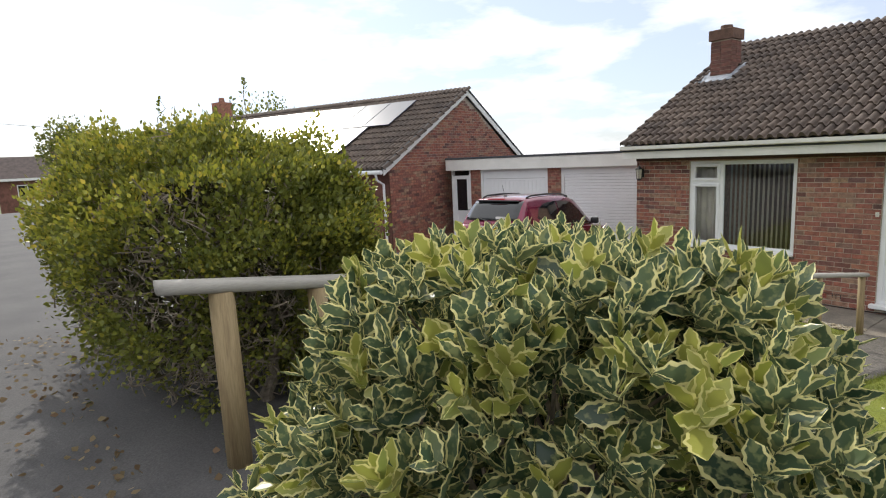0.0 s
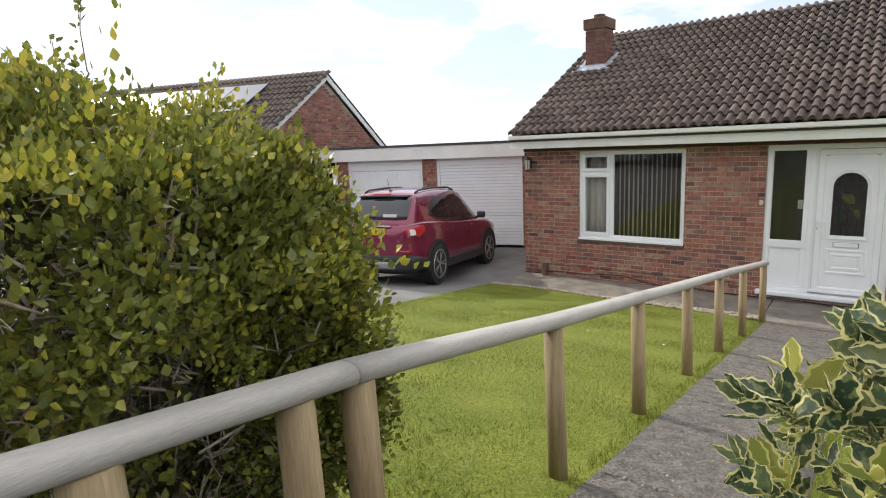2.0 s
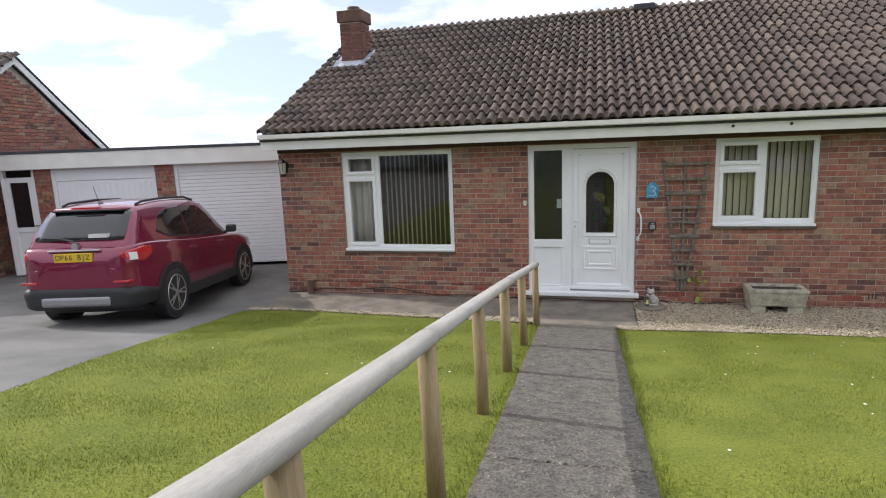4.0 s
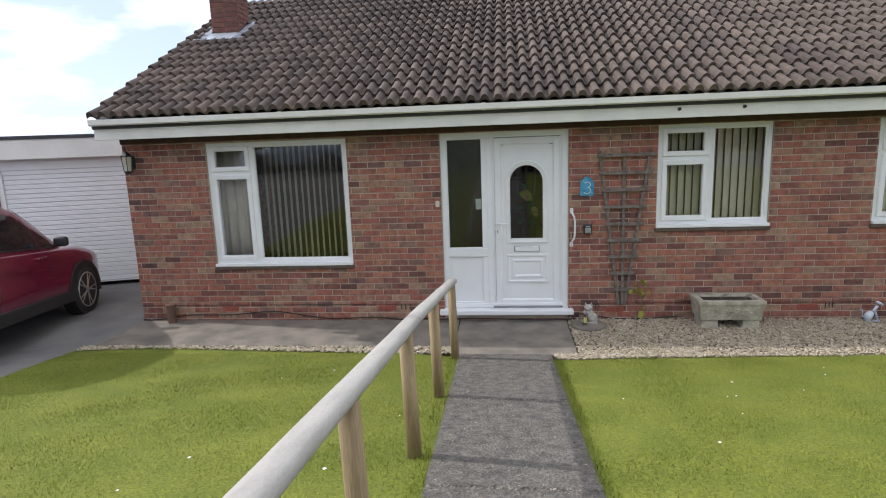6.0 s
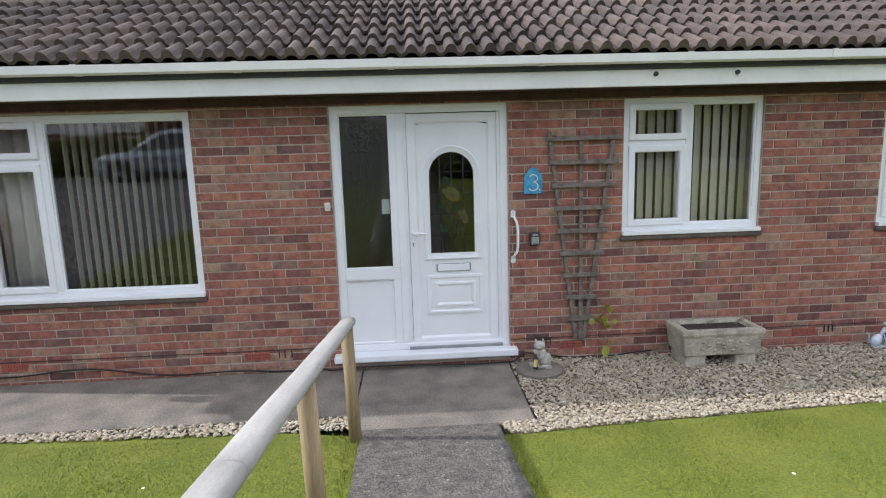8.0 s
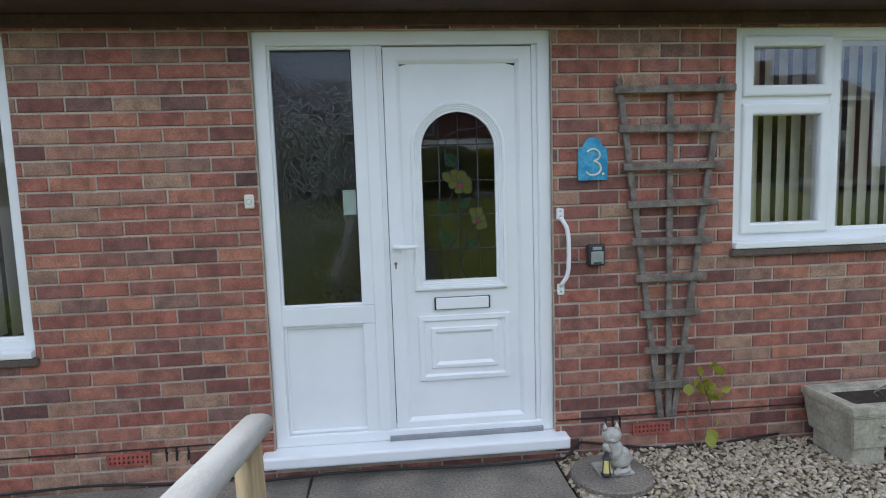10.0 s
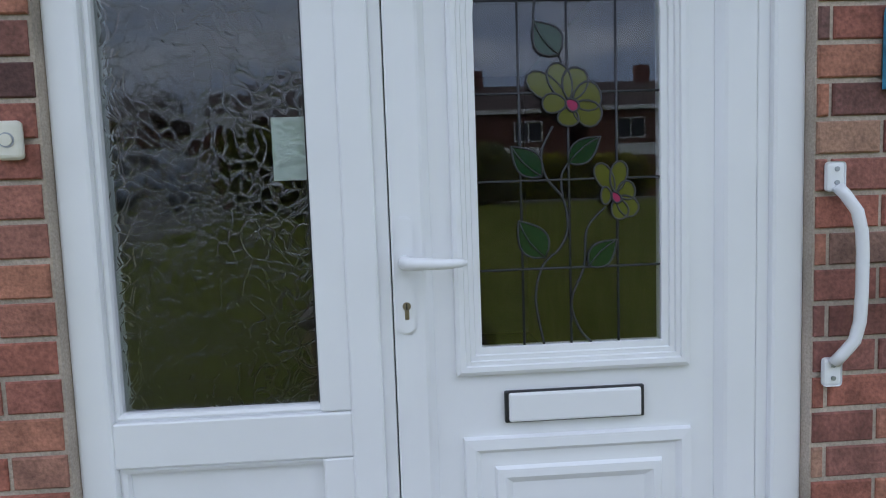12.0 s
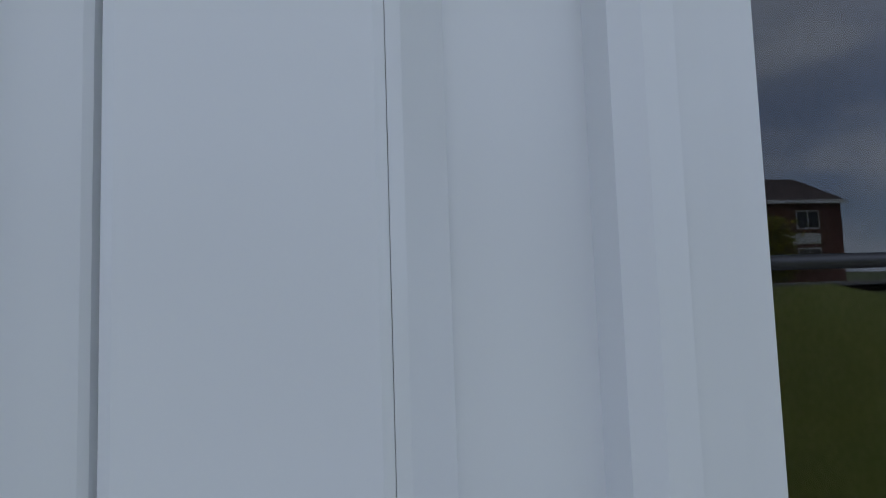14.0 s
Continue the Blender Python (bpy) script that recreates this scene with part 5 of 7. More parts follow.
EDGE = [(-4.1, -0.98), (0.2, -0.98), (0.2, -1.17), (-0.4, -1.17), (-3.2, -1.04), (-4.1, -1.12)]
gravel("gravel", EDGE, (-4.1, 0.2, -1.18, -0.92), 3800, 0.018, 42, "thin line of pale gravel between concrete and lawn")


def fallen_leaves():
    rng = np.random.default_rng(77)
    n = 420
    x = rng.uniform(-2.6, 1.1, n)
    y = -9.62 - np.abs(rng.normal(size=n)) * 0.3
    k = rng.uniform(size=n) < 0.35
    x = np.where(k, rng.uniform(0.2, 1.25, n), x)
    y = np.where(k, rng.uniform(-9.4, -8.0, n), y)
    p = np.stack([x, y, np.minimum(0.17 * (-1.2 - y) + 0.01, 1.30) + 0.018], 1)
    hd = np.stack([rng.normal(size=n), rng.normal(size=n), rng.normal(size=n) * 0.05], 1)
    me = leaf_cloud("fallen_leaves", p, hd, rng.uniform(0.02, 0.04, n), leaf_template(3, 0.35, 0.1, 0.1, 0.2), MATS["dead_leaf"])
    tagged(new("fallen_leaves", me), "dry brown leaves lying along the hedge foot", "leaves", "", "stuff")


def daisies():
    rng = np.random.default_rng(78)
    n = 75
    x = rng.uniform(1.3, 5.5, n)
    y = rng.uniform(-7.5, -1.6, n)
    x = np.where(rng.uniform(size=n) < 0.15, rng.uniform(-3.0, 0.2, n), x)
    verts, faces = [], []
    for a, b in zip(x, y):
        z = 0.17 * (-1.2 - b) + 0.045
        i = len(verts)
        r = rng.uniform(0.006, 0.011)
        verts.append((a, b, z + 0.004))
        verts += [(a + r * math.cos(t), b + r * math.sin(t), z) for t in [2 * math.pi * j / 7 for j in range(7)]]
        faces += [(i, i + 1 + j, i + 1 + (j + 1) % 7) for j in range(7)]
    me = mesh_from("daisies", verts, faces, MATS["off_white_petal"])
    tagged(new("daisies", me), "scattered tiny white daisies in the lawn", "flowers", "", "stuff")


leaf_material("dead_leaf", ((0.14, 0.09, 0.05), (0.28, 0.22, 0.12), (0.20, 0.12, 0.07)), 0.8)
material("off_white_petal", (0.75, 0.74, 0.68), 0.6, vary=0.05)
fallen_leaves()
daisies()


# ---- things on and by the wall ----
def trellis():
    t = thing("trellis", "weathered grey wooden fan trellis fixed to the brick wall", "trellis")
    top, bot = 2.03, 0.20
    for xt, xb in ((1.845, 2.085), (2.13, 2.125), (2.405, 2.165)):
        bm = one_box(-0.017, 0.017, -0.03, -0.012, 0, 1.0, 0.003, 1)
        for v in bm.verts:
            f = v.co.z
            v.co.x += xb + (xt - xb) * f + 0.008 * math.sin(f * 9 + xt * 7)
            v.co.z = bot + (top - bot) * f
        part("upright", bm, "trellis_wood", t)
    for k in range(9):
        f = k / 8
        z = 1.965 - 1.575 * f
        x0, x1 = 1.815 + 0.19 * f, 2.472 - 0.235 * f
        bm = one_box(x0, x1, -0.048, -0.03, z - 0.019, z + 0.019, 0.003, 1)
        for v in bm.verts:
            v.co.z += (0.012 * random.uniform(-0.5, 0.5) if k % 3 else 0.004) * (v.co.x - x0) / (x1 - x0)
        part("slat", bm, "trellis_wood", t)
    return t


trellis()


def text_mesh(body, size, mat, m, depth=0.002, parent=None, name="lettering"):
    cu = bpy.data.curves.new(name, "FONT")
    cu.body = body
    cu.size = size
    cu.extrude = depth
    cu.align_x, cu.align_y = "CENTER", "CENTER"
    ob = new(name, cu)
    bpy.context.view_layer.update()
    me = bpy.data.meshes.new_from_object(ob.evaluated_get(bpy.context.evaluated_depsgraph_get()))
    bpy.data.objects.remove(ob)
    bpy.data.curves.remove(cu)
    me.materials.clear()
    me.materials.append(MATS[mat])
    ob = new(name, me)
    ob.matrix_basis = m
    if parent is not None:
        ob.parent = parent
    return ob


material("plaque_blue", (0.03, 0.22, 0.42), 0.35, vary=0.25, scale=18, fine=60, tint=(0.10, 0.36, 0.55))
material("off_white", (0.70, 0.68, 0.58), 0.5, vary=0.06)
material("black_plastic", (0.025, 0.027, 0.032), 0.45, vary=0.1)
material("grey_metal", (0.38, 0.40, 0.42), 0.4, metal=0.6, vary=0.1)
material("cat_stone", (0.46, 0.44, 0.39), 0.9, vary=0.2, scale=25, fine=120, bump=0.3)
material("lamp_pane", (0.55, 0.52, 0.44), 0.25, vary=0.1)
material("yellow_glass", (0.75, 0.66, 0.25), 0.4, vary=0.05)
material("terracotta", (0.36, 0.10, 0.07), 0.85, vary=0.2, scale=10)
material("cable_black", (0.012, 0.012, 0.012), 0.6, vary=0.1)
material("soil", (0.045, 0.032, 0.024), 0.95, vary=0.3, scale=20, fine=80, bump=0.8)


def plaque():
    p = thing("house_number", "blue glazed plaque with a white number 3 on the wall", "house number", pose(1.71, 0, 1.51))
    o = [(-0.078, 0), (0.078, 0), (0.078, 0.145)] + [(0.052 + 0.026 * math.cos(a), 0.145 + 0.03 * math.sin(a)) for a in (0.5, 1.0, 1.5)] + [(0.05 * math.cos(a), 0.172 + 0.05 * math.sin(a)) for a in [0.2 + (math.pi - 0.4) * k / 8 for k in range(9)]] + [(-0.052 - 0.026 * math.cos(a), 0.145 + 0.03 * math.sin(a)) for a in (1.5, 1.0, 0.5)] + [(-0.078, 0.145)]
    bm = bmesh.new()
    prism(bm, o, -0.016, -0.002)
    part("tile", bm, "plaque_blue", p)
    bm = bmesh.new()
    arc = [(0.036 * math.cos(a), 0.130 + 0.030 * math.sin(a)) for a in [math.radians(150 - 230 * k / 12) for k in range(13)]]
    arc2 = [(0.042 * math.cos(a), 0.062 + 0.036 * math.sin(a)) for a in [math.radians(85 - 235 * k / 14) for k in range(15)]]
    tube(bm, [(x, -0.017, z) for x, z in arc + arc2], 0.0055, 6)
    part("numeral", bm, "off_white", p, "white painted numeral 3")
    bm = bmesh.new()
    rod(bm, (0.055, -0.019, 0.032), (0.055, -0.014, 0.032), 0.007, seg=10)
    part("screw", bm, "off_white", p)


plaque()


def lock_box():
    b = thing("key_safe", "black key safe with a grey front on the brick wall", "key safe", pose(1.72, 0, 1.06))
    part("body", one_box(-0.046, 0.046, -0.048, -0.002, 0, 0.115, 0.012, 3), "black_plastic", b)
    part("cover", one_box(-0.034, 0.034, -0.054, -0.046, 0.01, 0.078, 0.004), "grey_metal", b, "grey metal cover")
    part("window", one_box(-0.024, 0.024, -0.0515, -0.046, 0.085, 0.102, 0.002), "grey_metal", b)
    part("mark", one_box(-0.022, 0.022, -0.0555, -0.0535, 0.014, 0.022), "black_plastic", b)


lock_box()


def grab_handle():
    g = thing("grab_handle", "white metal grab handle screwed beside the door", "handle", pose(1.535, 0, 0.91))
    for z in (0.0, 0.40):
        pl = part("plate", one_box(-0.02, 0.02, -0.010, -0.002, z, z + 0.06, 0.008, 3), "upvc", g)
        for dz in (0.018, 0.045):
            bm = bmesh.new()
            rod(bm, (0, -0.013, z + dz), (0, -0.009, z + dz), 0.005, seg=8)
            part("screw", bm, "grey_metal", pl)
    bm = bmesh.new()
    tube(bm, [(0.0, -0.012, 0.05), (0.008, -0.022, 0.068), (0.027, -0.032, 0.10), (0.034, -0.036, 0.14), (0.036, -0.037, 0.2), (0.036, -0.037, 0.28), (0.034, -0.036, 0.32), (0.027, -0.032, 0.36), (0.008, -0.022, 0.395), (0.0, -0.012, 0.41)], 0.0115, 12)
    part("bar", bm, "upvc", g, "", True)


grab_handle()


def bell_push():
    b = thing("bell_push", "cream plastic door bell push on the brick wall", "door bell", pose(-0.046, 0, 1.42))
    part("body", one_box(-0.024, 0.024, -0.02, -0.002, 0, 0.072, 0.009, 3), "off_white", b)
    bm = bmesh.new()
    rod(bm, (0, -0.019, 0.036), (0, -0.0215, 0.036), 0.014, seg=20)
    ring = part("button_ring", bm, "grey_metal", b)
    bm = bmesh.new()
    rod(bm, (0, -0.02, 0.036), (0, -0.0235, 0.036), 0.011, seg=20)
    part("button", bm, "off_white", ring)


bell_push()


def wall_lantern():
    l = thing("wall_lantern", "small black wall lantern with clear panes", "lamp", pose(-3.88, -0.002, 1.93))
    part("backplate", one_box(-0.045, 0.045, -0.014, 0, 0.06, 0.22, 0.006), "black_plastic", l)
    bm = bmesh.new()
    tube(bm, [(0, -0.012, 0.2), (0, -0.06, 0.25), (0, -0.1, 0.262)], 0.008, 8)
    part("arm", bm, "black_plastic", l)
    bm = bmesh.new()
    lathe(bm, [(0.075, 0.215), (0.07, 0.23), (0.03, 0.262), (0.012, 0.28)], 6, (0, -0.1, 0))
    part("cap", bm, "black_plastic", l)
    bm = bmesh.new()
    lathe(bm, [(0.012, 0.0), (0.03, 0.012), (0.052, 0.028), (0.052, 0.04)], 6, (0, -0.1, 0))
    part("base", bm, "black_plastic", l)
    bm = bmesh.new()
    lathe(bm, [(0.045, 0.04), (0.062, 0.214)], 6, (0, -0.1, 0))
    part("panes", bm, "lamp_pane", l, "pale glass panes")
    for k in range(6):
        a = math.pi * k / 3
        bm = bmesh.new()
        rod(bm, (0.049 * math.cos(a), -0.1 + 0.049 * math.sin(a), 0.035), (0.066 * math.cos(a), -0.1 + 0.066 * math.sin(a), 0.216), 0.005, seg=6)
        part("bar", bm, "black_plastic", l)


wall_lantern()


def air_brick(x, z):
    a = thing("air_brick", "red clay air brick with square holes low in the wall", "air brick", pose(x, -0.004, z), "air bricks")
    bm = bmesh.new()
    box(bm, 0, 0.215, -0.002, 0.02, 0, 0.012)
    box(bm, 0, 0.215, -0.002, 0.02, 0.027, 0.037)
    box(bm, 0, 0.215, -0.002, 0.02, 0.052, 0.065)
    for k in range(10):
        box(bm, k * 0.0225, k * 0.0225 + 0.0125, -0.0022, 0.02, 0.001, 0.064)
    part("grille", bm, "terracotta", a)
    part("cavity", one_box(0.002, 0.213, 0.005, 0.012, 0.002, 0.063), "dark_trim", a)


for ax, az in ((-0.84, 0.13), (1.935, 0.1), (4.12, 0.12), (-2.9, 0.13)):
    air_brick(ax, az)


def sandstone_trough():
    t = thing("planter", "buff stone trough on two blocks with dry stems", "planter", pose(3.25, -0.22, 0.012))
    for x in (-0.22, 0.22):
        part("foot", one_box(x - 0.09, x + 0.09, -0.14, 0.14, 0.0, 0.10, 0.01), "stone_trough", t)
    bm = bmesh.new()
    o = [(-0.40, -0.19, 0.10), (0.40, -0.19, 0.10), (0.40, 0.19, 0.10), (-0.40, 0.19, 0.10)]
    rings = []
    for dx, dy, z in ((-0.02, -0.02, 0.10), (0.0, 0.0, 0.27), (0.012, 0.012, 0.285), (0.012, 0.012, 0.325), (-0.06, -0.06, 0.325), (-0.075, -0.07, 0.28)):
        rings.append([bm.verts.new((sx * (0.345 + dx), sy * (0.175 + dy), z)) for sx, sy in ((-1, -1), (1, -1), (1, 1), (-1, 1))])
    for a, b in zip(rings, rings[1:]):
        for k in range(4):
            bm.faces.new((a[k], a[(k + 1) % 4], b[(k + 1) % 4], b[k]))
    bm.faces.new(list(reversed(rings[0])))
    bm.faces.new(rings[-1])
    bmesh.ops.bevel(bm, geom=bm.edges[:], offset=0.006, segments=2, affect="EDGES")
    part("trough", bm, "stone_trough", t)
    bm = bmesh.new()
    for k in range(16):
        a = k * 2.4
        r = 0.012 * k ** 0.5
        bmesh.ops.create_icosphere(bm, subdivisions=1, radius=0.016, matrix=Matrix.Translation((r * 5 * math.cos(a), -0.173, 0.20 + r * 1.6 * math.sin(a))) @ Matrix.Diagonal((1.4, 0.35, 0.7, 1)))
    tagged(part("relief", bm, "stone_trough", t, "carved leaf relief on the front", True), "", "", "", "stuff")
    bm = one_box(-0.275, 0.275, -0.105, 0.105, 0.25, 0.305, 0.01)
    part("soil", bm, "soil", t, "dark soil")
    for x, y in ((-0.05, 0.0), (0.0, 0.03), (0.2, -0.02), (0.23, 0.02)):
        bm = bmesh.new()
        tube(bm, [(x, y, 0.30), (x - 0.03, y, 0.33), (x + 0.02, y - 0.01, 0.36), (x + 0.05, y, 0.35)], 0.004, 5)
        part("stem", bm, "bark", t)


sandstone_trough()


def second_trough():
    t = thing("planter", "buff stone block planter at the end of the wall", "planter", pose(5.75, -0.22, 0.012))
    for x in (-0.2, 0.2):
        part("foot", one_box(x - 0.09, x + 0.09, -0.14, 0.14, 0.0, 0.09, 0.01), "stone_trough", t)
    part("trough", one_box(-0.36, 0.36, -0.18, 0.18, 0.09, 0.33, 0.012), "stone_trough", t)
    part("soil", one_box(-0.3, 0.3, -0.12, 0.12, 0.32, 0.336, 0.004), "soil", t)


second_trough()


def stone_disc():
    bm = bmesh.new()
    lathe(bm, [(0.19, 0.0), (0.2, 0.01), (0.2, 0.035), (0.19, 0.042)], 32)
    ob = part("stepping_stone", bm, "concrete")
    ob.matrix_basis = pose(1.70, -0.29, 0.008)
    tagged(ob, "round grey concrete stepping stone set in gravel", "stepping stone")


stone_disc()


def cat_statue():
    bm = bmesh.new()

    def ball(x, y, z, rx, ry, rz):
        bmesh.ops.create_icosphere(bm, subdivisions=3, radius=1.0, matrix=Matrix.Translation((x, y, z)) @ Matrix.Diagonal((rx, ry, rz, 1)))
    box(bm, -0.075, 0.075, -0.06, 0.06, 0.0, 0.016, 0.006)
    ball(0.025, 0.0, 0.065, 0.055, 0.05, 0.055)
    ball(0.0, -0.01, 0.105, 0.042, 0.04, 0.06)
    ball(-0.012, -0.018, 0.185, 0.042, 0.036, 0.036)
    ball(-0.02, -0.05, 0.176, 0.018, 0.014, 0.012)
    for s in (-1, 1):
        bmesh.ops.create_cone(bm, cap_ends=True, segments=8, radius1=0.016, radius2=0.002, depth=0.035, matrix=Matrix.Translation((-0.012 + s * 0.026, -0.012, 0.224)))
        ball(-0.01 + s * 0.022, -0.045, 0.02, 0.014, 0.025, 0.012)
    tube(bm, [(-0.02, -0.035, 0.11), (-0.045, -0.05, 0.13), (-0.055, -0.06, 0.16)], 0.012, 8)
    tube(bm, [(0.07, 0.02, 0.03), (0.05, -0.05, 0.022), (-0.02, -0.065, 0.02)], 0.012, 8)
    ob = part("cat_statue", bm, "cat_stone", None, "", True)
    ob.matrix_basis = pose(1.715, -0.27, 0.05) @ Matrix.Diagonal((1.18, 1.18, 1.05, 1))
    tagged(ob, "pale stone garden cat ornament on a round slab", "garden ornament")
    l = thing("lantern_ornament", "small black lantern with yellow panes held by the ornament", "lantern", pose(1.655, -0.34, 0.062))
    bm = bmesh.new()
    lathe(bm, [(0.026, 0.0), (0.03, 0.012), (0.022, 0.02)], 8)
    part("base", bm, "black_plastic", l)
    bm = bmesh.new()
    lathe(bm, [(0.025, 0.02), (0.018, 0.085)], 8)
    part("panes", bm, "yellow_glass", l)
    bm = bmesh.new()
    lathe(bm, [(0.024, 0.085), (0.015, 0.1), (0.008, 0.125)], 8)
    part("cap", bm, "black_plastic", l)
    for k in range(4):
        a = math.pi * k / 2 + 0.4
        bm = bmesh.new()
        rod(bm, (0.026 * math.cos(a), 0.026 * math.sin(a), 0.015), (0.019 * math.cos(a), 0.019 * math.sin(a), 0.088), 0.003, seg=5)
        part("bar", bm, "black_plastic", l)


cat_statue()


def dog_ornament():
    bm = bmesh.new()
    bmesh.ops.create_icosphere(bm, subdivisions=3, radius=1.0, matrix=Matrix.Translation((-0.03, 0, 0.06)) @ Matrix.Rotation(0.5, 4, "Y") @ Matrix.Diagonal((0.045, 0.04, 0.065, 1)))
    tube(bm, [(0.0, 0, 0.09), (0.03, 0, 0.14), (0.05, 0, 0.18)], 0.016, 8)
    bmesh.ops.create_icosphere(bm, subdivisions=2, radius=1.0, matrix=Matrix.Translation((0.07, 0, 0.205)) @ Matrix.Rotation(0.5, 4, "Y") @ Matrix.Diagonal((0.05, 0.02, 0.018, 1)))
    for y in (-0.015, 0.015):
        tube(bm, [(0.03, y, 0.12), (0.05, y, 0.06), (0.07, y, 0.0)], 0.006, 6)
    tube(bm, [(-0.06, 0, 0.02), (-0.10, 0, 0.06), (-0.10, 0, 0.13), (-0.125, 0, 0.135)], 0.006, 6)
    box(bm, -0.06, 0.09, -0.03, 0.03, 0.0, 0.008, 0.003)
    ob = part("dog_ornament", bm, "ornament_white", None, "", True)
    ob.matrix_basis = pose(4.86, -0.12, 0.02)
    tagged(ob, "white and blue dog-shaped garden ornament by the wall", "garden ornament")


material("ornament_white", (0.62, 0.66, 0.72), 0.4, vary=0.3, scale=14, fine=30, tint=(0.30, 0.38, 0.50))
dog_ornament()


def vine():
    v = thing("climbing_plant", "young climbing plant with yellow-green leaves by the trellis", "plant", pose(2.3, -0.1, 0.012))
    for pts in ([(-0.02, 0.02, 0), (0.02, 0.03, 0.12), (0.06, 0.05, 0.25), (0.02, 0.05, 0.36), (-0.02, 0.05, 0.46)], [(-0.03, 0.0, 0), (-0.1, 0.02, 0.15), (-0.07, 0.04, 0.28)]):
        bm = bmesh.new()
        tube(bm, pts, 0.0045, 6)
        part("stem", bm, "bark", v)
    rng = np.random.default_rng(8)
    tmpl = leaf_template(5, 0.42, 0.2, -0.15, 0.05)
    for k in range(19):
        p = np.array([(rng.normal() * 0.045 + 0.0, 0.02 + rng.uniform(-0.03, 0.01), rng.uniform(0.33, 0.50)) if k < 13 else (0.05 + rng.normal() * 0.05, 0.01, rng.uniform(0.1, 0.32))])
        me = leaf_cloud("leaf", p, np.array([(rng.normal(), -0.6, rng.normal() * 0.6)]), np.array([rng.uniform(0.05, 0.075)]), tmpl, MATS["vine_leaf"])
        ob = new("leaf", me)
        ob.parent = v


vine()


def cable():
    bm = bmesh.new()
    pts = []
    for k in range(60):
        x = -4.0 + k * 0.115
        z = 0.07 + 0.045 * math.sin(x * 1.9) + 0.02 * math.sin(x * 5.1)
        y = -0.018 if x < -0.1 or x > 1.6 else -0.095
        if -0.1 < x < 1.6:
            z = 0.045 + 0.012 * math.sin(x * 4)
        pts.append((x, y, max(z, 0.022)))
    tube(bm, pts, 0.007, 6)
    ob = part("cable", bm, "cable_black", None, "", True)
    tagged(ob, "thin black cable sagging along the foot of the wall", "cable")


cable()


def corner_pipe():
    p = thing("drain_pipe_stub", "short dark brown pipe stub at the wall corner", "pipe", pose(-3.55, -0.1, 0.012))
    bm = bmesh.new()
    rod(bm, (0, 0, 0), (0, 0, 0.2), 0.05, seg=16)
    part("pipe", bm, "cap_brick", p)
    bm = bmesh.new()
    rod(bm, (0, 0, 0.19), (0, 0, 0.24), 0.058, seg=16)
    part("collar", bm, "cap_brick", p)


corner_pipe()


def damp_course():
    bm = bmesh.new()
    for a, b in ((HX0, -0.01), (1.51, HX1)):
        box(bm, a, b, -0.004, 0.02, 0.2105, 0.2155)
    setting(part("damp_course", bm, "dark_trim"), "thin black damp course line low in the brickwork", "trim")


damp_course()


def weep_vents():
    for i, x in enumerate((-0.55, -0.5, -0.44, 1.78, 1.82, 1.86, 4.42, 4.46, 4.5)):
        ob = part("weep_vent", one_box(x, x + 0.008, -0.004, 0.01, 0.14, 0.208), "dark_trim")
        tagged(ob, "narrow black weep vent slot in the brickwork", "vent", "weep vents")


weep_vents()
for x in (2.62, 3.28):
    bm = bmesh.new()
    rod(bm, (x, -0.326, 2.44), (x, -0.345, 2.44), 0.018, seg=12)
    ob = part("fascia_hook", bm, "dark_trim")
    tagged(ob, "small dark hook bracket on the fascia", "hook", "fascia hooks")


# ---- stained glass ----
material("lead_came", (0.05, 0.05, 0.055), 0.45, metal=0.5, vary=0.1)


def tint_glass(name, col, thick):
    m = bpy.data.materials.new(name)
    m.use_nodes = True
    b = m.node_tree.nodes["Principled BSDF"]
    b.inputs["Base Color"].default_value = (*col, 1)
    b.inputs["Roughness"].default_value = 0.12
    b.inputs["Transmission Weight"].default_value = thick
    MATS[name] = m


tint_glass("petal_glass", (0.16, 0.17, 0.028), 0.45)
tint_glass("leaf_glass", (0.012, 0.045, 0.018), 0.3)
tint_glass("core_glass", (0.30, 0.03, 0.10), 0.1)


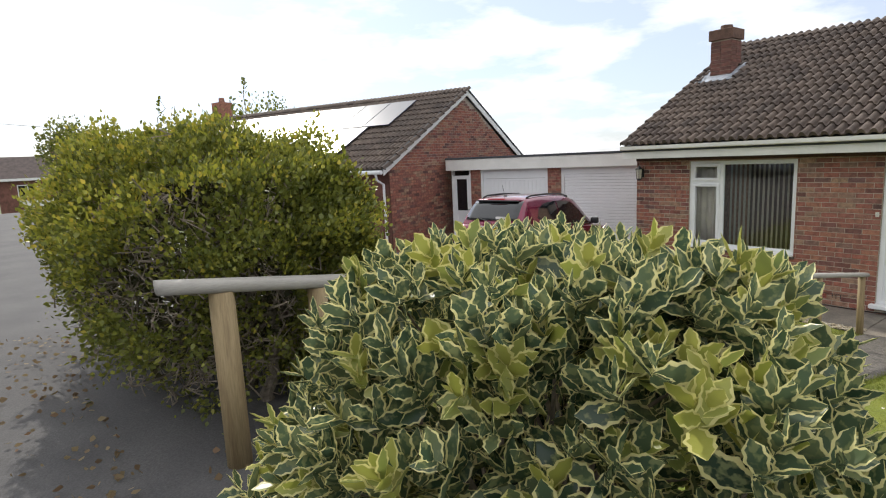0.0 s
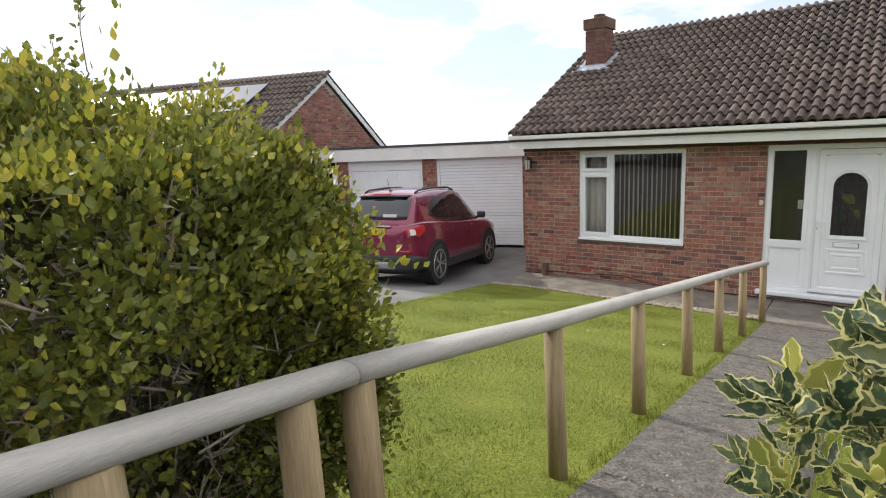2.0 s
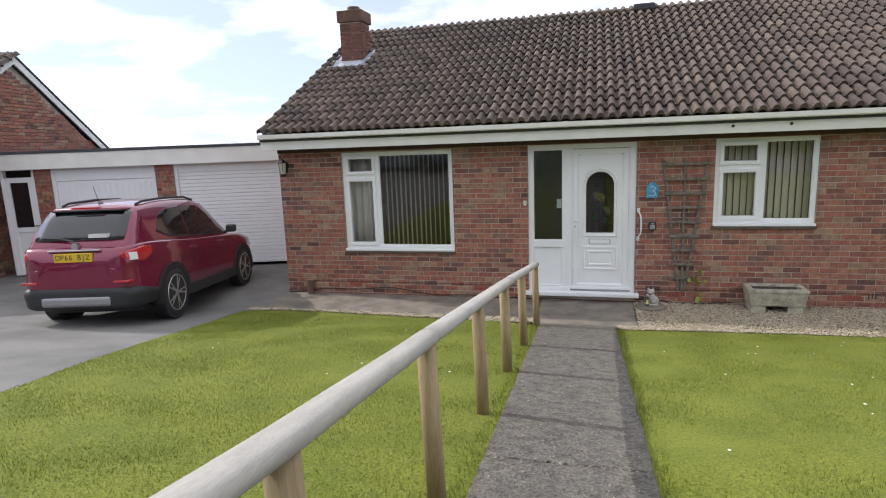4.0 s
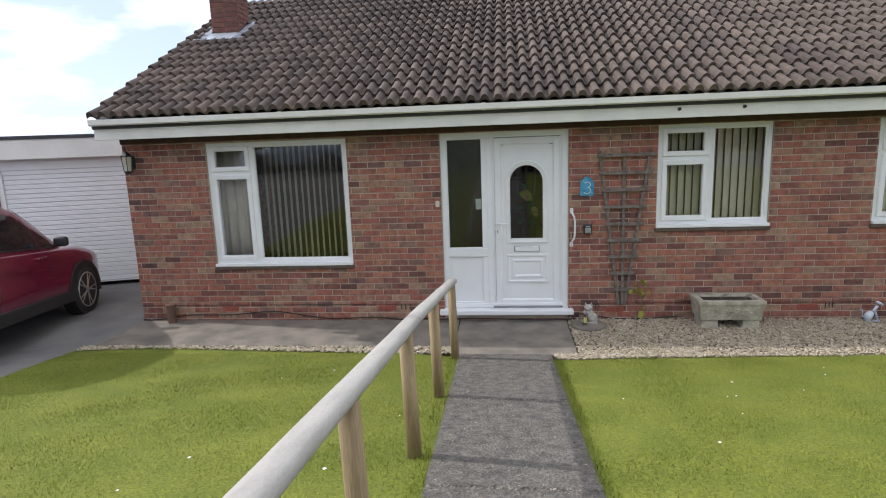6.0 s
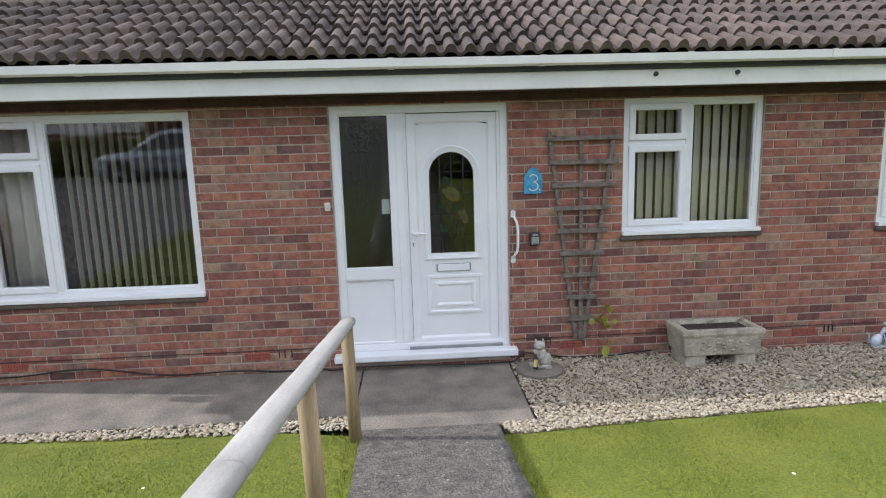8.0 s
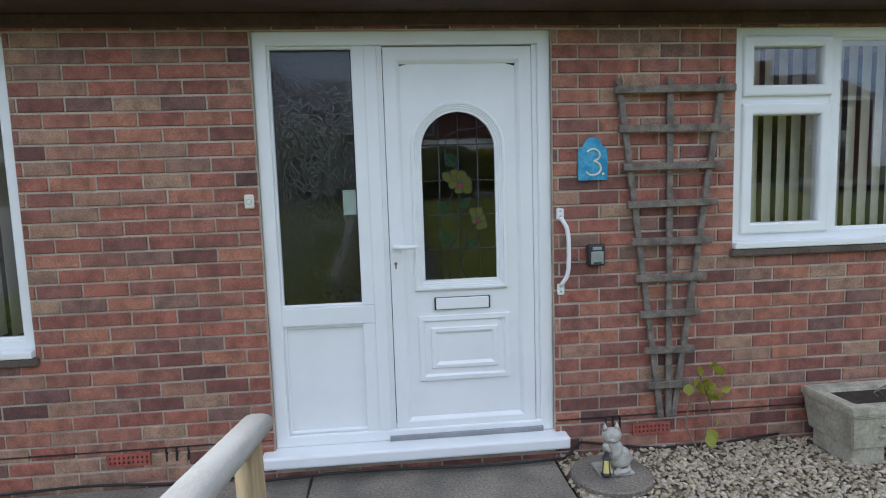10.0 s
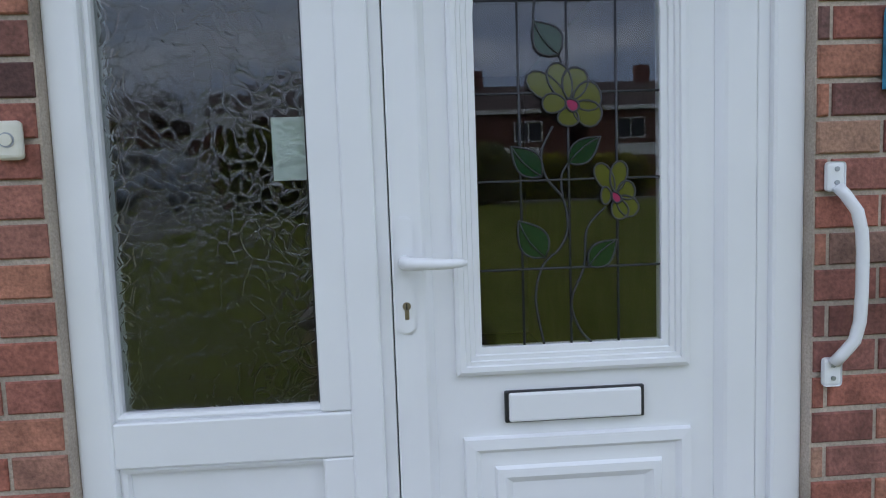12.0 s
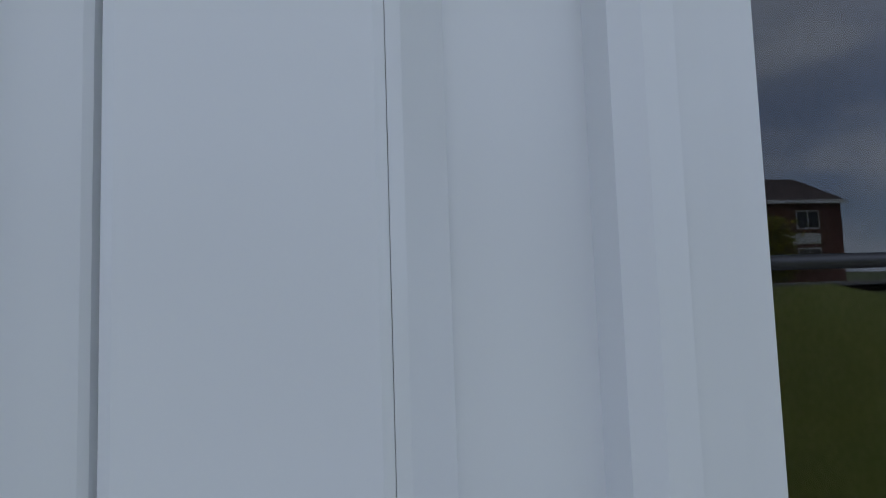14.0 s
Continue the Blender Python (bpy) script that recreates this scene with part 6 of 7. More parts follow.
def stained_glass():
    yb = DOOR_FACE + 0.024
    s = part("leading", bmesh.new(), "lead_came", door_leaf, "dark lead lines over the glass")
    bm = bmesh.new()

    def came(pts, r=0.0028):
        tube(bm, [(x, yb + 0.002, z) for x, z in pts], r, 6)
    zr = 1.885
    for x in (0.912, 1.013, 1.115):
        ztop = GL[3] + math.sqrt(max(0.0, 0.1935 ** 2 - (x - 1.0135) ** 2))
        came([(x, GL[2]), (x, ztop)])
    for z in (1.170, 1.354, 1.532, 1.717):
        w = 0.1935 if z < GL[3] else math.sqrt(0.1935 ** 2 - (z - GL[3]) ** 2)
        came([(1.0135 - w, z), (1.0135 + w, z)])

    def curve(pts):
        out = []
        for i in range(len(pts) - 1):
            p0, p1, p2, p3 = pts[max(i - 1, 0)], pts[i], pts[i + 1], pts[min(i + 2, len(pts) - 1)]
            for k in range(6):
                t = k / 6
                out.append(tuple(0.5 * (2 * b + (c - a) * t + (2 * a - 5 * b + 4 * c - d) * t * t + (3 * b - a - 3 * c + d) * t ** 3) for a, b, c, d in zip(p0, p1, p2, p3)))
        return out + [pts[-1]]
    came(curve([(1.165, 1.81), (1.13, 1.806), (1.075, 1.795), (1.025, 1.79), (0.968, 1.765), (0.952, 1.73), (0.946, 1.69), (0.949, 1.668)]))
    came(curve([(0.996, 1.607), (1.002, 1.59), (1.0, 1.56)]))
    came(curve([(0.981, 1.464), (0.956, 1.41), (0.965, 1.36), (1.0, 1.314), (1.009, 1.252), (0.99, 1.21), (0.955, 1.176), (0.938, 1.106), (0.954, 1.009)]))
    came(curve([(1.013, 1.389), (0.997, 1.36), (1.0, 1.314)]))
    came(curve([(1.09, 1.295), (1.05, 1.25), (1.042, 1.17), (1.014, 1.10), (1.03, 1.04), (1.056, 1.009)]))
    s.data = to_mesh("leading", bm, "lead_came", True)

    def blob(name, outline, mat, dy=0.0):
        b2 = bmesh.new()
        prism(b2, outline, yb - 0.0015 - dy, yb - 0.0009 - dy)
        part(name, b2, mat, door_leaf)
        b3 = bmesh.new()
        pts = [Vector((x, yb - 0.001 - dy, z)) for x, z in outline]
        tube(b3, pts + [pts[0]], 0.0024, 6)
        part("outline", b3, "lead_came", door_leaf, "", True)

    def petal(cx, cz, ang, ln, wd, start=0.008):
        ux, uz = math.cos(ang), math.sin(ang)
        out = []
        for k in range(14):
            t = 2 * math.pi * k / 14
            a = start + (ln - start) * (0.5 - 0.5 * math.cos(t))
            b = 1.18 * wd * math.sin(t) * (0.62 + 0.38 * (a / ln))
            out.append((cx + ux * a - uz * b, cz + uz * a + ux * b))
        return out

    def leaf(x0, z0, x1, z1, w):
        w *= 1.2
        ln = math.hypot(x1 - x0, z1 - z0)
        ang = math.atan2(z1 - z0, x1 - x0)
        ux, uz = math.cos(ang), math.sin(ang)
        out = []
        for side in (1, -1):
            for k in range(8):
                t = k / 8 if side == 1 else 1 - k / 8
                b = side * w * math.sin(math.pi * t ** 0.8)
                out.append((x0 + ux * ln * t - uz * b, z0 + uz * ln * t + ux * b))
        blob("glass_leaf", out, "leaf_glass")
        b3 = bmesh.new()
        tube(b3, [(x0 + (x1 - x0) * t - uz * w * 0.25 * math.sin(math.pi * t), yb - 0.003, z0 + (z1 - z0) * t + ux * w * 0.25 * math.sin(math.pi * t)) for t in (0, 0.25, 0.5, 0.75, 0.95)], 0.0016, 5)
        part("vein", b3, "lead_came", door_leaf, "", True)
    for k, (ang, ln, wd) in enumerate(((145, 0.105, 0.024), (112, 0.088, 0.024), (75, 0.075, 0.027), (20, 0.068, 0.03), (-28, 0.072, 0.026), (-98, 0.046, 0.022), (178, 0.058, 0.02))):
        blob("petal", petal(1.016, 1.508, math.radians(ang), ln, wd), "petal_glass", 0.0008 * k)
    blob("flower_heart", petal(1.008, 1.515, math.radians(-40), 0.03, 0.012, 0.0), "core_glass", 0.006)
    for k, (ang, ln, wd) in enumerate(((118, 0.075, 0.018), (78, 0.072, 0.018), (20, 0.045, 0.02), (-40, 0.06, 0.02), (-72, 0.052, 0.018), (180, 0.03, 0.018))):
        blob("petal", petal(1.108, 1.318, math.radians(ang), ln, wd), "petal_glass", 0.0008 * k)
    blob("flower_heart", petal(1.102, 1.325, math.radians(-55), 0.026, 0.009, 0.0), "core_glass", 0.006)
    leaf(0.996, 1.607, 0.945, 1.675, 0.026)
    leaf(0.955, 1.362, 0.893, 1.425, 0.022)
    leaf(1.012, 1.388, 1.080, 1.440, 0.020)
    leaf(0.960, 1.193, 0.905, 1.272, 0.026)
    leaf(1.052, 1.172, 1.112, 1.225, 0.021)
    ob = part("sticker", one_box(0.408, 0.474, 0.075, 0.0765, 1.371, 1.498), "sticker_white", door_leaf.parent)
    tagged(ob, "white paper sticker inside the glass")


material("sticker_white", (0.72, 0.80, 0.76), 0.6, vary=0.05)
stained_glass()

# ---- car ----
material("car_paint", (0.185, 0.007, 0.042), 0.22, metal=0.35, vary=0.05, fine=400, bump=0, coat=1.0)
material("car_black", (0.018, 0.018, 0.02), 0.55, vary=0.1)
material("car_glass", (0.012, 0.014, 0.016), 0.04, vary=0.02, bump=0, coat=0.6)
material("tyre", (0.022, 0.022, 0.023), 0.85, vary=0.15)
material("alloy", (0.5, 0.5, 0.52), 0.3, metal=0.9, vary=0.08)
material("silver_trim", (0.30, 0.30, 0.31), 0.4, metal=0.5, vary=0.05)
material("tail_red", (0.42, 0.012, 0.015), 0.15, vary=0.05, bump=0, coat=1.0)
material("tail_clear", (0.65, 0.62, 0.62), 0.2, vary=0.05)
material("plate_yellow", (0.62, 0.42, 0.02), 0.4, vary=0.05)


PLATE_Y = -2.128


def smooth_rows(ctrl, m):
    """Catmull-Rom refinement of a control grid along its first axis."""
    ctrl = np.array(ctrl, dtype=float)
    out = []
    for i in range(len(ctrl) - 1):
        p0, p1, p2, p3 = ctrl[max(i - 1, 0)], ctrl[i], ctrl[i + 1], ctrl[min(i + 2, len(ctrl) - 1)]
        for k in range(m):
            t = k / m
            out.append(0.5 * (2 * p1 + (p2 - p0) * t + (2 * p0 - 5 * p1 + 4 * p2 - p3) * t * t + (3 * p1 - p0 - 3 * p2 + p3) * t ** 3))
    out.append(ctrl[-1])
    return np.array(out)


def body_half(y, zb, zt, w, wt):
    """Right half of the lower body's section: sill, flank crease, shoulder, deck."""
    return [(0.0, y, zb), (w * 0.80, y, zb), (w * 0.95, y, zb + 0.06), (w, y, zb + 0.24), (w * 0.985, y, zb + 0.24 + (zt - zb - 0.24) * 0.45), (w * 0.992, y, zt - 0.17), (w * 0.965, y, zt - 0.07), (wt, y, zt - 0.005), (wt * 0.6, y, zt + 0.005), (0.0, y, zt + 0.01)]


def cabin_half(y, zb, wb, zt, wt):
    return [(wb, y, zb - 0.08), (wb - 0.012, y, zb + (zt - zb) * 0.15), (wt + (wb - wt) * 0.62, y, zb + (zt - zb) * 0.50), (wt + (wb - wt) * 0.16, y, zb + (zt - zb) * 0.88), (wt * 0.90, y, zt - 0.012), (wt * 0.5, y, zt + 0.012), (0.0, y, zt + 0.018)]


def half_grid(rows, fn, m_rows, m_cols):
    rows = smooth_rows(rows, m_rows)
    return np.array([smooth_rows(fn(*r), m_cols) for r in rows])


def mirrored_shell(g):
    """A closed skin from a grid of right-hand half sections."""
    bm = bmesh.new()
    rows = []
    for r in g:
        right = [bm.verts.new(tuple(p)) for p in r]
        left = [v if abs(p[0]) < 1e-6 else bm.verts.new((-p[0], p[1], p[2])) for v, p in zip(right, r)]
        rows.append((right, left))
    for (ra, la), (rb, lb) in zip(rows, rows[1:]):
        for k in range(len(ra) - 1):
            bm.faces.new((ra[k], rb[k], rb[k + 1], ra[k + 1]))
            bm.faces.new((la[k], la[k + 1], lb[k + 1], lb[k]))
    for right, left in (rows[0], rows[-1]):
        ring = right + [v for v in reversed(left) if v not in right]
        bm.faces.new(ring)
    bmesh.ops.recalc_face_normals(bm, faces=bm.faces[:])
    return bm


def skin_x(g, y, z):
    """Half width of a half-section grid at a station and height, on its outer flank."""
    ys = g[:, 0, 1]
    j = int(np.clip(np.searchsorted(ys, y) - 1, 0, len(ys) - 2))
    t = float(np.clip((y - ys[j]) / (ys[j + 1] - ys[j]), 0, 1))
    sec = g[j] * (1 - t) + g[j + 1] * t
    k = int(np.argmax(sec[:, 2] > z))
    if k == 0:
        return float(sec[-1 if z > sec[0, 2] else 0, 0])
    a, b = sec[k - 1], sec[k]
    u = (z - a[2]) / (b[2] - a[2] + 1e-9)
    return float(a[0] * (1 - u) + b[0] * u)


def skin_patch(g, s, y0, y1, low, high, off, ny=14, nz=6):
    """A curved panel lying on the flank between two height curves."""
    bm = bmesh.new()
    rows = []
    for i in range(ny + 1):
        y = y0 + (y1 - y0) * i / ny
        a, b = low(y), high(y)
        zs = [a + (b - a) * j / nz for j in range(nz + 1)]
        rows.append(([bm.verts.new((s * (skin_x(g, y, z) + off), y, z)) for z in zs], [bm.verts.new((s * (skin_x(g, y, z) - 0.015), y, z)) for z in zs]))
    for (oa, ia), (ob, ib) in zip(rows, rows[1:]):
        for k in range(nz):
            bm.faces.new((oa[k], oa[k + 1], ob[k + 1], ob[k]))
        bm.faces.new((oa[0], ob[0], ib[0], ia[0]))
        bm.faces.new((oa[-1], ia[-1], ib[-1], ob[-1]))
    for o, i in (rows[0], rows[-1]):
        for k in range(nz):
            bm.faces.new((o[k], i[k], i[k + 1], o[k + 1]))
    bmesh.ops.recalc_face_normals(bm, faces=bm.faces[:])
    return bm


def wheel_mesh_parts(parent, x, y, side):
    w = part("wheel", bmesh.new(), "tyre", parent)
    bm = bmesh.new()
    prof = [(0.23, -0.10), (0.31, -0.108), (0.335, -0.085), (0.342, 0.0), (0.335, 0.085), (0.31, 0.108), (0.23, 0.10)]
    lathe(bm, prof, 32)
    w.data = to_mesh("wheel", bm, "tyre", True)
    w.matrix_basis = pose(x, y, 0.342, 0, 90 * side, 0)
    bm = bmesh.new()
    lathe(bm, [(0.252, 0.085), (0.255, 0.108), (0.24, 0.110), (0.232, 0.07), (0.232, 0.03)], 32)
    rim = part("rim", bm, "alloy", w, "alloy rim", True)
    bm = bmesh.new()
    lathe(bm, [(0.228, 0.02), (0.228, 0.03)], 24)
    part("brake_shadow", bm, "car_black", rim)
    for k in range(5):
        a = 2 * math.pi * k / 5 + 0.3
        for s in (-0.16, 0.16):
            bm = bmesh.new()
            rod(bm, (0.03 * math.cos(a), 0.03 * math.sin(a), 0.095), (0.238 * math.cos(a + s), 0.238 * math.sin(a + s), 0.092), 0.016, 0.013, 6)
            part("spoke", bm, "alloy", rim)
    bm = bmesh.new()
    lathe(bm, [(0.045, 0.08), (0.045, 0.1), (0.03, 0.106)], 16)
    part("hub_cap", bm, "alloy", rim)
    return w


def car():
    c = thing("car", "dark red compact SUV parked on the driveway, seen from behind", "car", pose(-5.62, -0.97, 0.085, -4.2, 0, 13.5) @ Matrix.Diagonal((0.90, 1, 0.97, 1)))
    st = [(-2.135, 0.50, 0.90, 0.50, 0.44), (-2.11, 0.40, 0.99, 0.64, 0.58), (-2.05, 0.33, 1.06, 0.735, 0.68), (-1.93, 0.29, 1.09, 0.80, 0.745), (-1.72, 0.26, 1.10, 0.85, 0.79), (-1.28, 0.24, 1.085, 0.885, 0.82), (-0.5, 0.24, 1.035, 0.875, 0.81), (0.4, 0.24, 1.0, 0.872, 0.80), (1.0, 0.24, 0.985, 0.88, 0.78), (1.35, 0.25, 0.97, 0.882, 0.75), (1.7, 0.28, 0.92, 0.85, 0.69), (1.95, 0.32, 0.85, 0.77, 0.60), (2.1, 0.40, 0.74, 0.63, 0.48)]
    g = half_grid(st, body_half, 5, 3)
    body = part("body", mirrored_shell(g), "car_paint", c, "glossy dark red painted body", True)
    up = [(-2.03, 1.03, 0.70, 1.09, 0.62), (-1.93, 1.03, 0.75, 1.24, 0.64), (-1.80, 1.03, 0.775, 1.42, 0.615), (-1.66, 1.03, 0.785, 1.545, 0.59), (-1.45, 1.02, 0.79, 1.60, 0.575), (-0.9, 1.0, 0.79, 1.645, 0.575), (-0.2, 0.98, 0.785, 1.645, 0.575), (0.22, 0.97, 0.78, 1.575, 0.575), (0.62, 0.96, 0.77, 1.33, 0.62), (1.0, 0.95, 0.75, 1.02, 0.70)]
    gc = half_grid(up, cabin_half, 5, 3)
    part("roof", mirrored_shell(gc), "car_paint", c, "", True)

    def line(*pts):
        return lambda y: float(np.interp(y, [p[0] for p in pts], [p[1] for p in pts]))
    belt = line((-1.40, 1.235), (-1.2, 1.15), (-0.5, 1.095), (0.4, 1.055), (0.85, 1.04))
    head = line((-1.40, 1.25), (-1.28, 1.40), (-1.05, 1.485), (-0.6, 1.525), (-0.1, 1.525), (0.12, 1.47), (0.45, 1.29), (0.85, 1.05))
    for s in (-1, 1):
        for y0, y1 in ((-1.39, -0.60), (-0.555, 0.40), (0.435, 0.80)):
            part("side_window", skin_patch(gc, s, y0, y1, belt, head, 0.006), "car_glass", c)
        part("window_trim", skin_patch(gc, s, -1.42, 0.85, lambda y: belt(y) - 0.028, lambda y: belt(y) - 0.004, 0.008, 16, 1), "car_black", c)
        bm = bmesh.new()
        tube(bm, [(s * 0.53, -1.52, 1.585), (s * 0.54, -1.38, 1.625), (s * 0.545, -0.8, 1.66), (s * 0.545, -0.2, 1.662), (s * 0.535, 0.08, 1.61)], 0.017, 8)
        part("roof_rail", bm, "car_black", c, "dark roof rail", True)
        # mirror
        bm = bmesh.new()
        box(bm, -0.09, 0.09, -0.05, 0.05, -0.065, 0.065, 0.035, 3)
        mm = part("wing_mirror", bm, "car_black", c, "", True)
        mm.matrix_basis = pose(s * 0.98, 0.58, 1.10)
        bm = bmesh.new()
        rod(bm, (s * 0.84, 0.6, 1.03), (s * 0.93, 0.59, 1.07), 0.025, seg=8)
        part("mirror_arm", bm, "car_black", c)
        # door lines and handles
        for y in (-0.30, 0.62):
            part("door_handle", one_box(min(s * 0.83, s * 0.885), max(s * 0.83, s * 0.885), y - 0.42, y - 0.22, 0.90, 0.93, 0.01), "car_paint", c)
        for y in (-1.0, -0.58, 0.55):
            part("door_gap", skin_patch(g, s, y, y + 0.008, lambda v: 0.46, lambda v: 1.0, 0.0015, 1, 8), "car_black", c)
        part("sill_trim", one_box(min(s * 0.80, s * 0.897), max(s * 0.80, s * 0.897), -0.98, 0.98, 0.235, 0.40, 0.02), "car_black", c)
        for y in (-1.28, 1.28):
            bm = bmesh.new()
            n = 20
            ro, ri = 0.425, 0.355
            vo = [[bm.verts.new((s * x, y + r * math.cos(a), 0.345 + r * math.sin(a))) for a in [math.pi * (-0.06 + 1.12 * k / n) for k in range(n + 1)]] for x, r in ((0.80, ro), (0.897, ro), (0.90, ri), (0.80, ri))]
            for r0, r1 in ((0, 1), (1, 2), (2, 3)):
                for k in range(n):
                    bm.faces.new((vo[r0][k], vo[r0][k + 1], vo[r1][k + 1], vo[r1][k]))
            bmesh.ops.recalc_face_normals(bm, faces=bm.faces[:])
            part("wheel_arch", bm, "car_black", c)
            bm = bmesh.new()
            rod(bm, (s * 0.70, y, 0.345), (s * 0.8925, y, 0.345), 0.365, seg=28)
            part("wheel_well", bm, "car_black", c)
            wheel_mesh_parts(c, s * 0.80, y, s)
        # lights
        lo, hi = line((-2.10, 0.93), (-1.90, 0.86), (-1.70, 0.98)), line((-2.10, 1.0), (-2.03, 1.03), (-1.88, 1.06), (-1.70, 1.05))
        tl = part("tail_light", skin_patch(g, s, -2.10, -1.72, lo, hi, 0.012, 12, 6), "tail_red", c, "red tail light", True)
        part("lens", skin_patch(g, s, -2.06, -1.98, lambda y: 0.90, lambda y: 0.995, 0.017, 4, 3), "tail_clear", tl, "clear reversing lens")
        part("reflector", one_box(min(s * 0.52, s * 0.74), max(s * 0.52, s * 0.74), -2.145, -2.0, 0.625, 0.655, 0.008), "tail_red", c)
    # rear window
    zs_, ys_ = [r[3] for r in up[:5]], [r[0] for r in up[:5]]
    wt_ = [r[4] for r in up[:5]]

    def screen(name, z0, z1, zz, yy, ww, sign, off):
        bm = bmesh.new()
        rows = []
        for i in range(7):
            z = z0 + (z1 - z0) * i / 6
            w = float(np.interp(z, zz, ww)) * 0.97
            y = float(np.interp(z, zz, yy))
            xs = [w * (-1 + 2 * k / 10) for k in range(11)]
            rows.append(([bm.verts.new((x, y + sign * (off - 0.03 * (x / w) ** 4), z + 0.012)) for x in xs], [bm.verts.new((x, y - sign * 0.05, z)) for x in xs]))
        for (oa, ia), (ob, ib) in zip(rows, rows[1:]):
            for k in range(10):
                bm.faces.new((oa[k], oa[k + 1], ob[k + 1], ob[k]))
            bm.faces.new((oa[0], ob[0], ib[0], ia[0]))
            bm.faces.new((oa[-1], ia[-1], ib[-1], ob[-1]))
        for o, i in (rows[0], rows[-1]):
            for k in range(10):
                bm.faces.new((o[k], i[k], i[k + 1], o[k + 1]))
        bmesh.ops.recalc_face_normals(bm, faces=bm.faces[:])
        return part(name, bm, "car_glass", c, "", True)
    rw = screen("rear_window", 1.15, 1.51, zs_, ys_, wt_, -1, 0.025)
    part("sticker", one_box(0.16, 0.42, -2.03, -1.95, 1.19, 1.235), "tail_clear", rw)
    bm = bmesh.new()
    tube(bm, [(-0.02, -2.06, 1.15), (-0.22, -2.035, 1.19), (-0.42, -2.02, 1.20)], 0.011, 6)
    part("wiper", bm, "car_black", rw)
    bm = bmesh.new()
    box(bm, -0.54, 0.54, -1.80, -1.52, 1.535, 1.585, 0.02, 3)
    for v in bm.verts:
        v.co.y += 0.10 * (v.co.x / 0.54) ** 2
        v.co.z -= 0.03 * (v.co.x / 0.54) ** 2
    part("spoiler", bm, "car_paint", c, "", True)
    part("spoiler_lip", one_box(-0.50, 0.50, -1.775, -1.62, 1.512, 1.536, 0.008), "car_black", c, "black underside of the roof spoiler")
    part("brake_light", one_box(-0.2, 0.2, -1.806, -1.78, 1.55, 1.568), "tail_red", c)
    # windscreen
    screen("windscreen", 1.06, 1.54, [r[3] for r in up[:5:-1]], [r[0] for r in up[:5:-1]], [r[4] for r in up[:5:-1]], 1, 0.025)
    # tail
    bm = bmesh.new()
    gb = half_grid([(-2.16, 0.36, 0.50, 0.50, 0.47), (-2.14, 0.31, 0.55, 0.66, 0.62), (-2.06, 0.29, 0.57, 0.77, 0.72), (-1.93, 0.28, 0.56, 0.83, 0.78), (-1.70, 0.28, 0.52, 0.87, 0.80)], lambda y, zb, zt, w, wt: [(0.0, y, zb), (w * 0.85, y, zb), (w, y, zb + (zt - zb) * 0.4), (wt, y, zt), (0.0, y, zt + 0.01)], 4, 3)
    part("bumper", mirrored_shell(gb), "car_black", c, "black lower bumper", True)
    part("skid_plate", one_box(-0.48, 0.48, -2.175, -2.06, 0.335, 0.47, 0.04, 3), "silver_trim", c, "silver skid plate")
    pl = part("number_plate", one_box(-0.26, 0.26, PLATE_Y - 0.012, -2.0, 0.90, 1.01, 0.005), "plate_yellow", c, "yellow number plate")
    for k, ch in enumerate("DP66 BJZ"):
        if ch != " ":
            text_mesh(ch, 0.095, "car_black", pose(-0.203 + 0.058 * k, PLATE_Y - 0.0125, 0.955, 90, 0, 0), 0.001, pl, "character")
    part("chrome_strip", one_box(-0.36, 0.36, -2.125, -2.0, 1.03, 1.052, 0.008), "alloy", c, "chrome strip")
    bm = bmesh.new()
    rod(bm, (0, -2.085, 1.09), (0, -1.98, 1.09), 0.045, seg=20)
    part("badge", bm, "alloy", c, "round chrome badge")
    bm = bmesh.new()
    rod(bm, (0, -1.5, 1.6), (0, -1.6, 1.83), 0.005, 0.003, 6)
    rod(bm, (0, -1.5, 1.62), (0, -1.48, 1.6), 0.03, 0.04, 10)
    part("aerial", bm, "car_black", c)
    part("underbody", one_box(-0.7, 0.7, -1.8, 1.8, 0.2, 0.3), "car_black", c)
    return c


red_car = car()

# ---- street behind the camera and far houses, seen in glass and at the street's end ----
material("far_roof", (0.09, 0.065, 0.06), 0.9, vary=0.25, scale=3, fine=20)
material("car_silver", (0.45, 0.52, 0.60), 0.25, metal=0.5, vary=0.05, bump=0, coat=1.0)
material("hedge_far", (0.10, 0.12, 0.03), 0.8, vary=0.3, scale=4, fine=30, bump=0.8, depth=0.05)


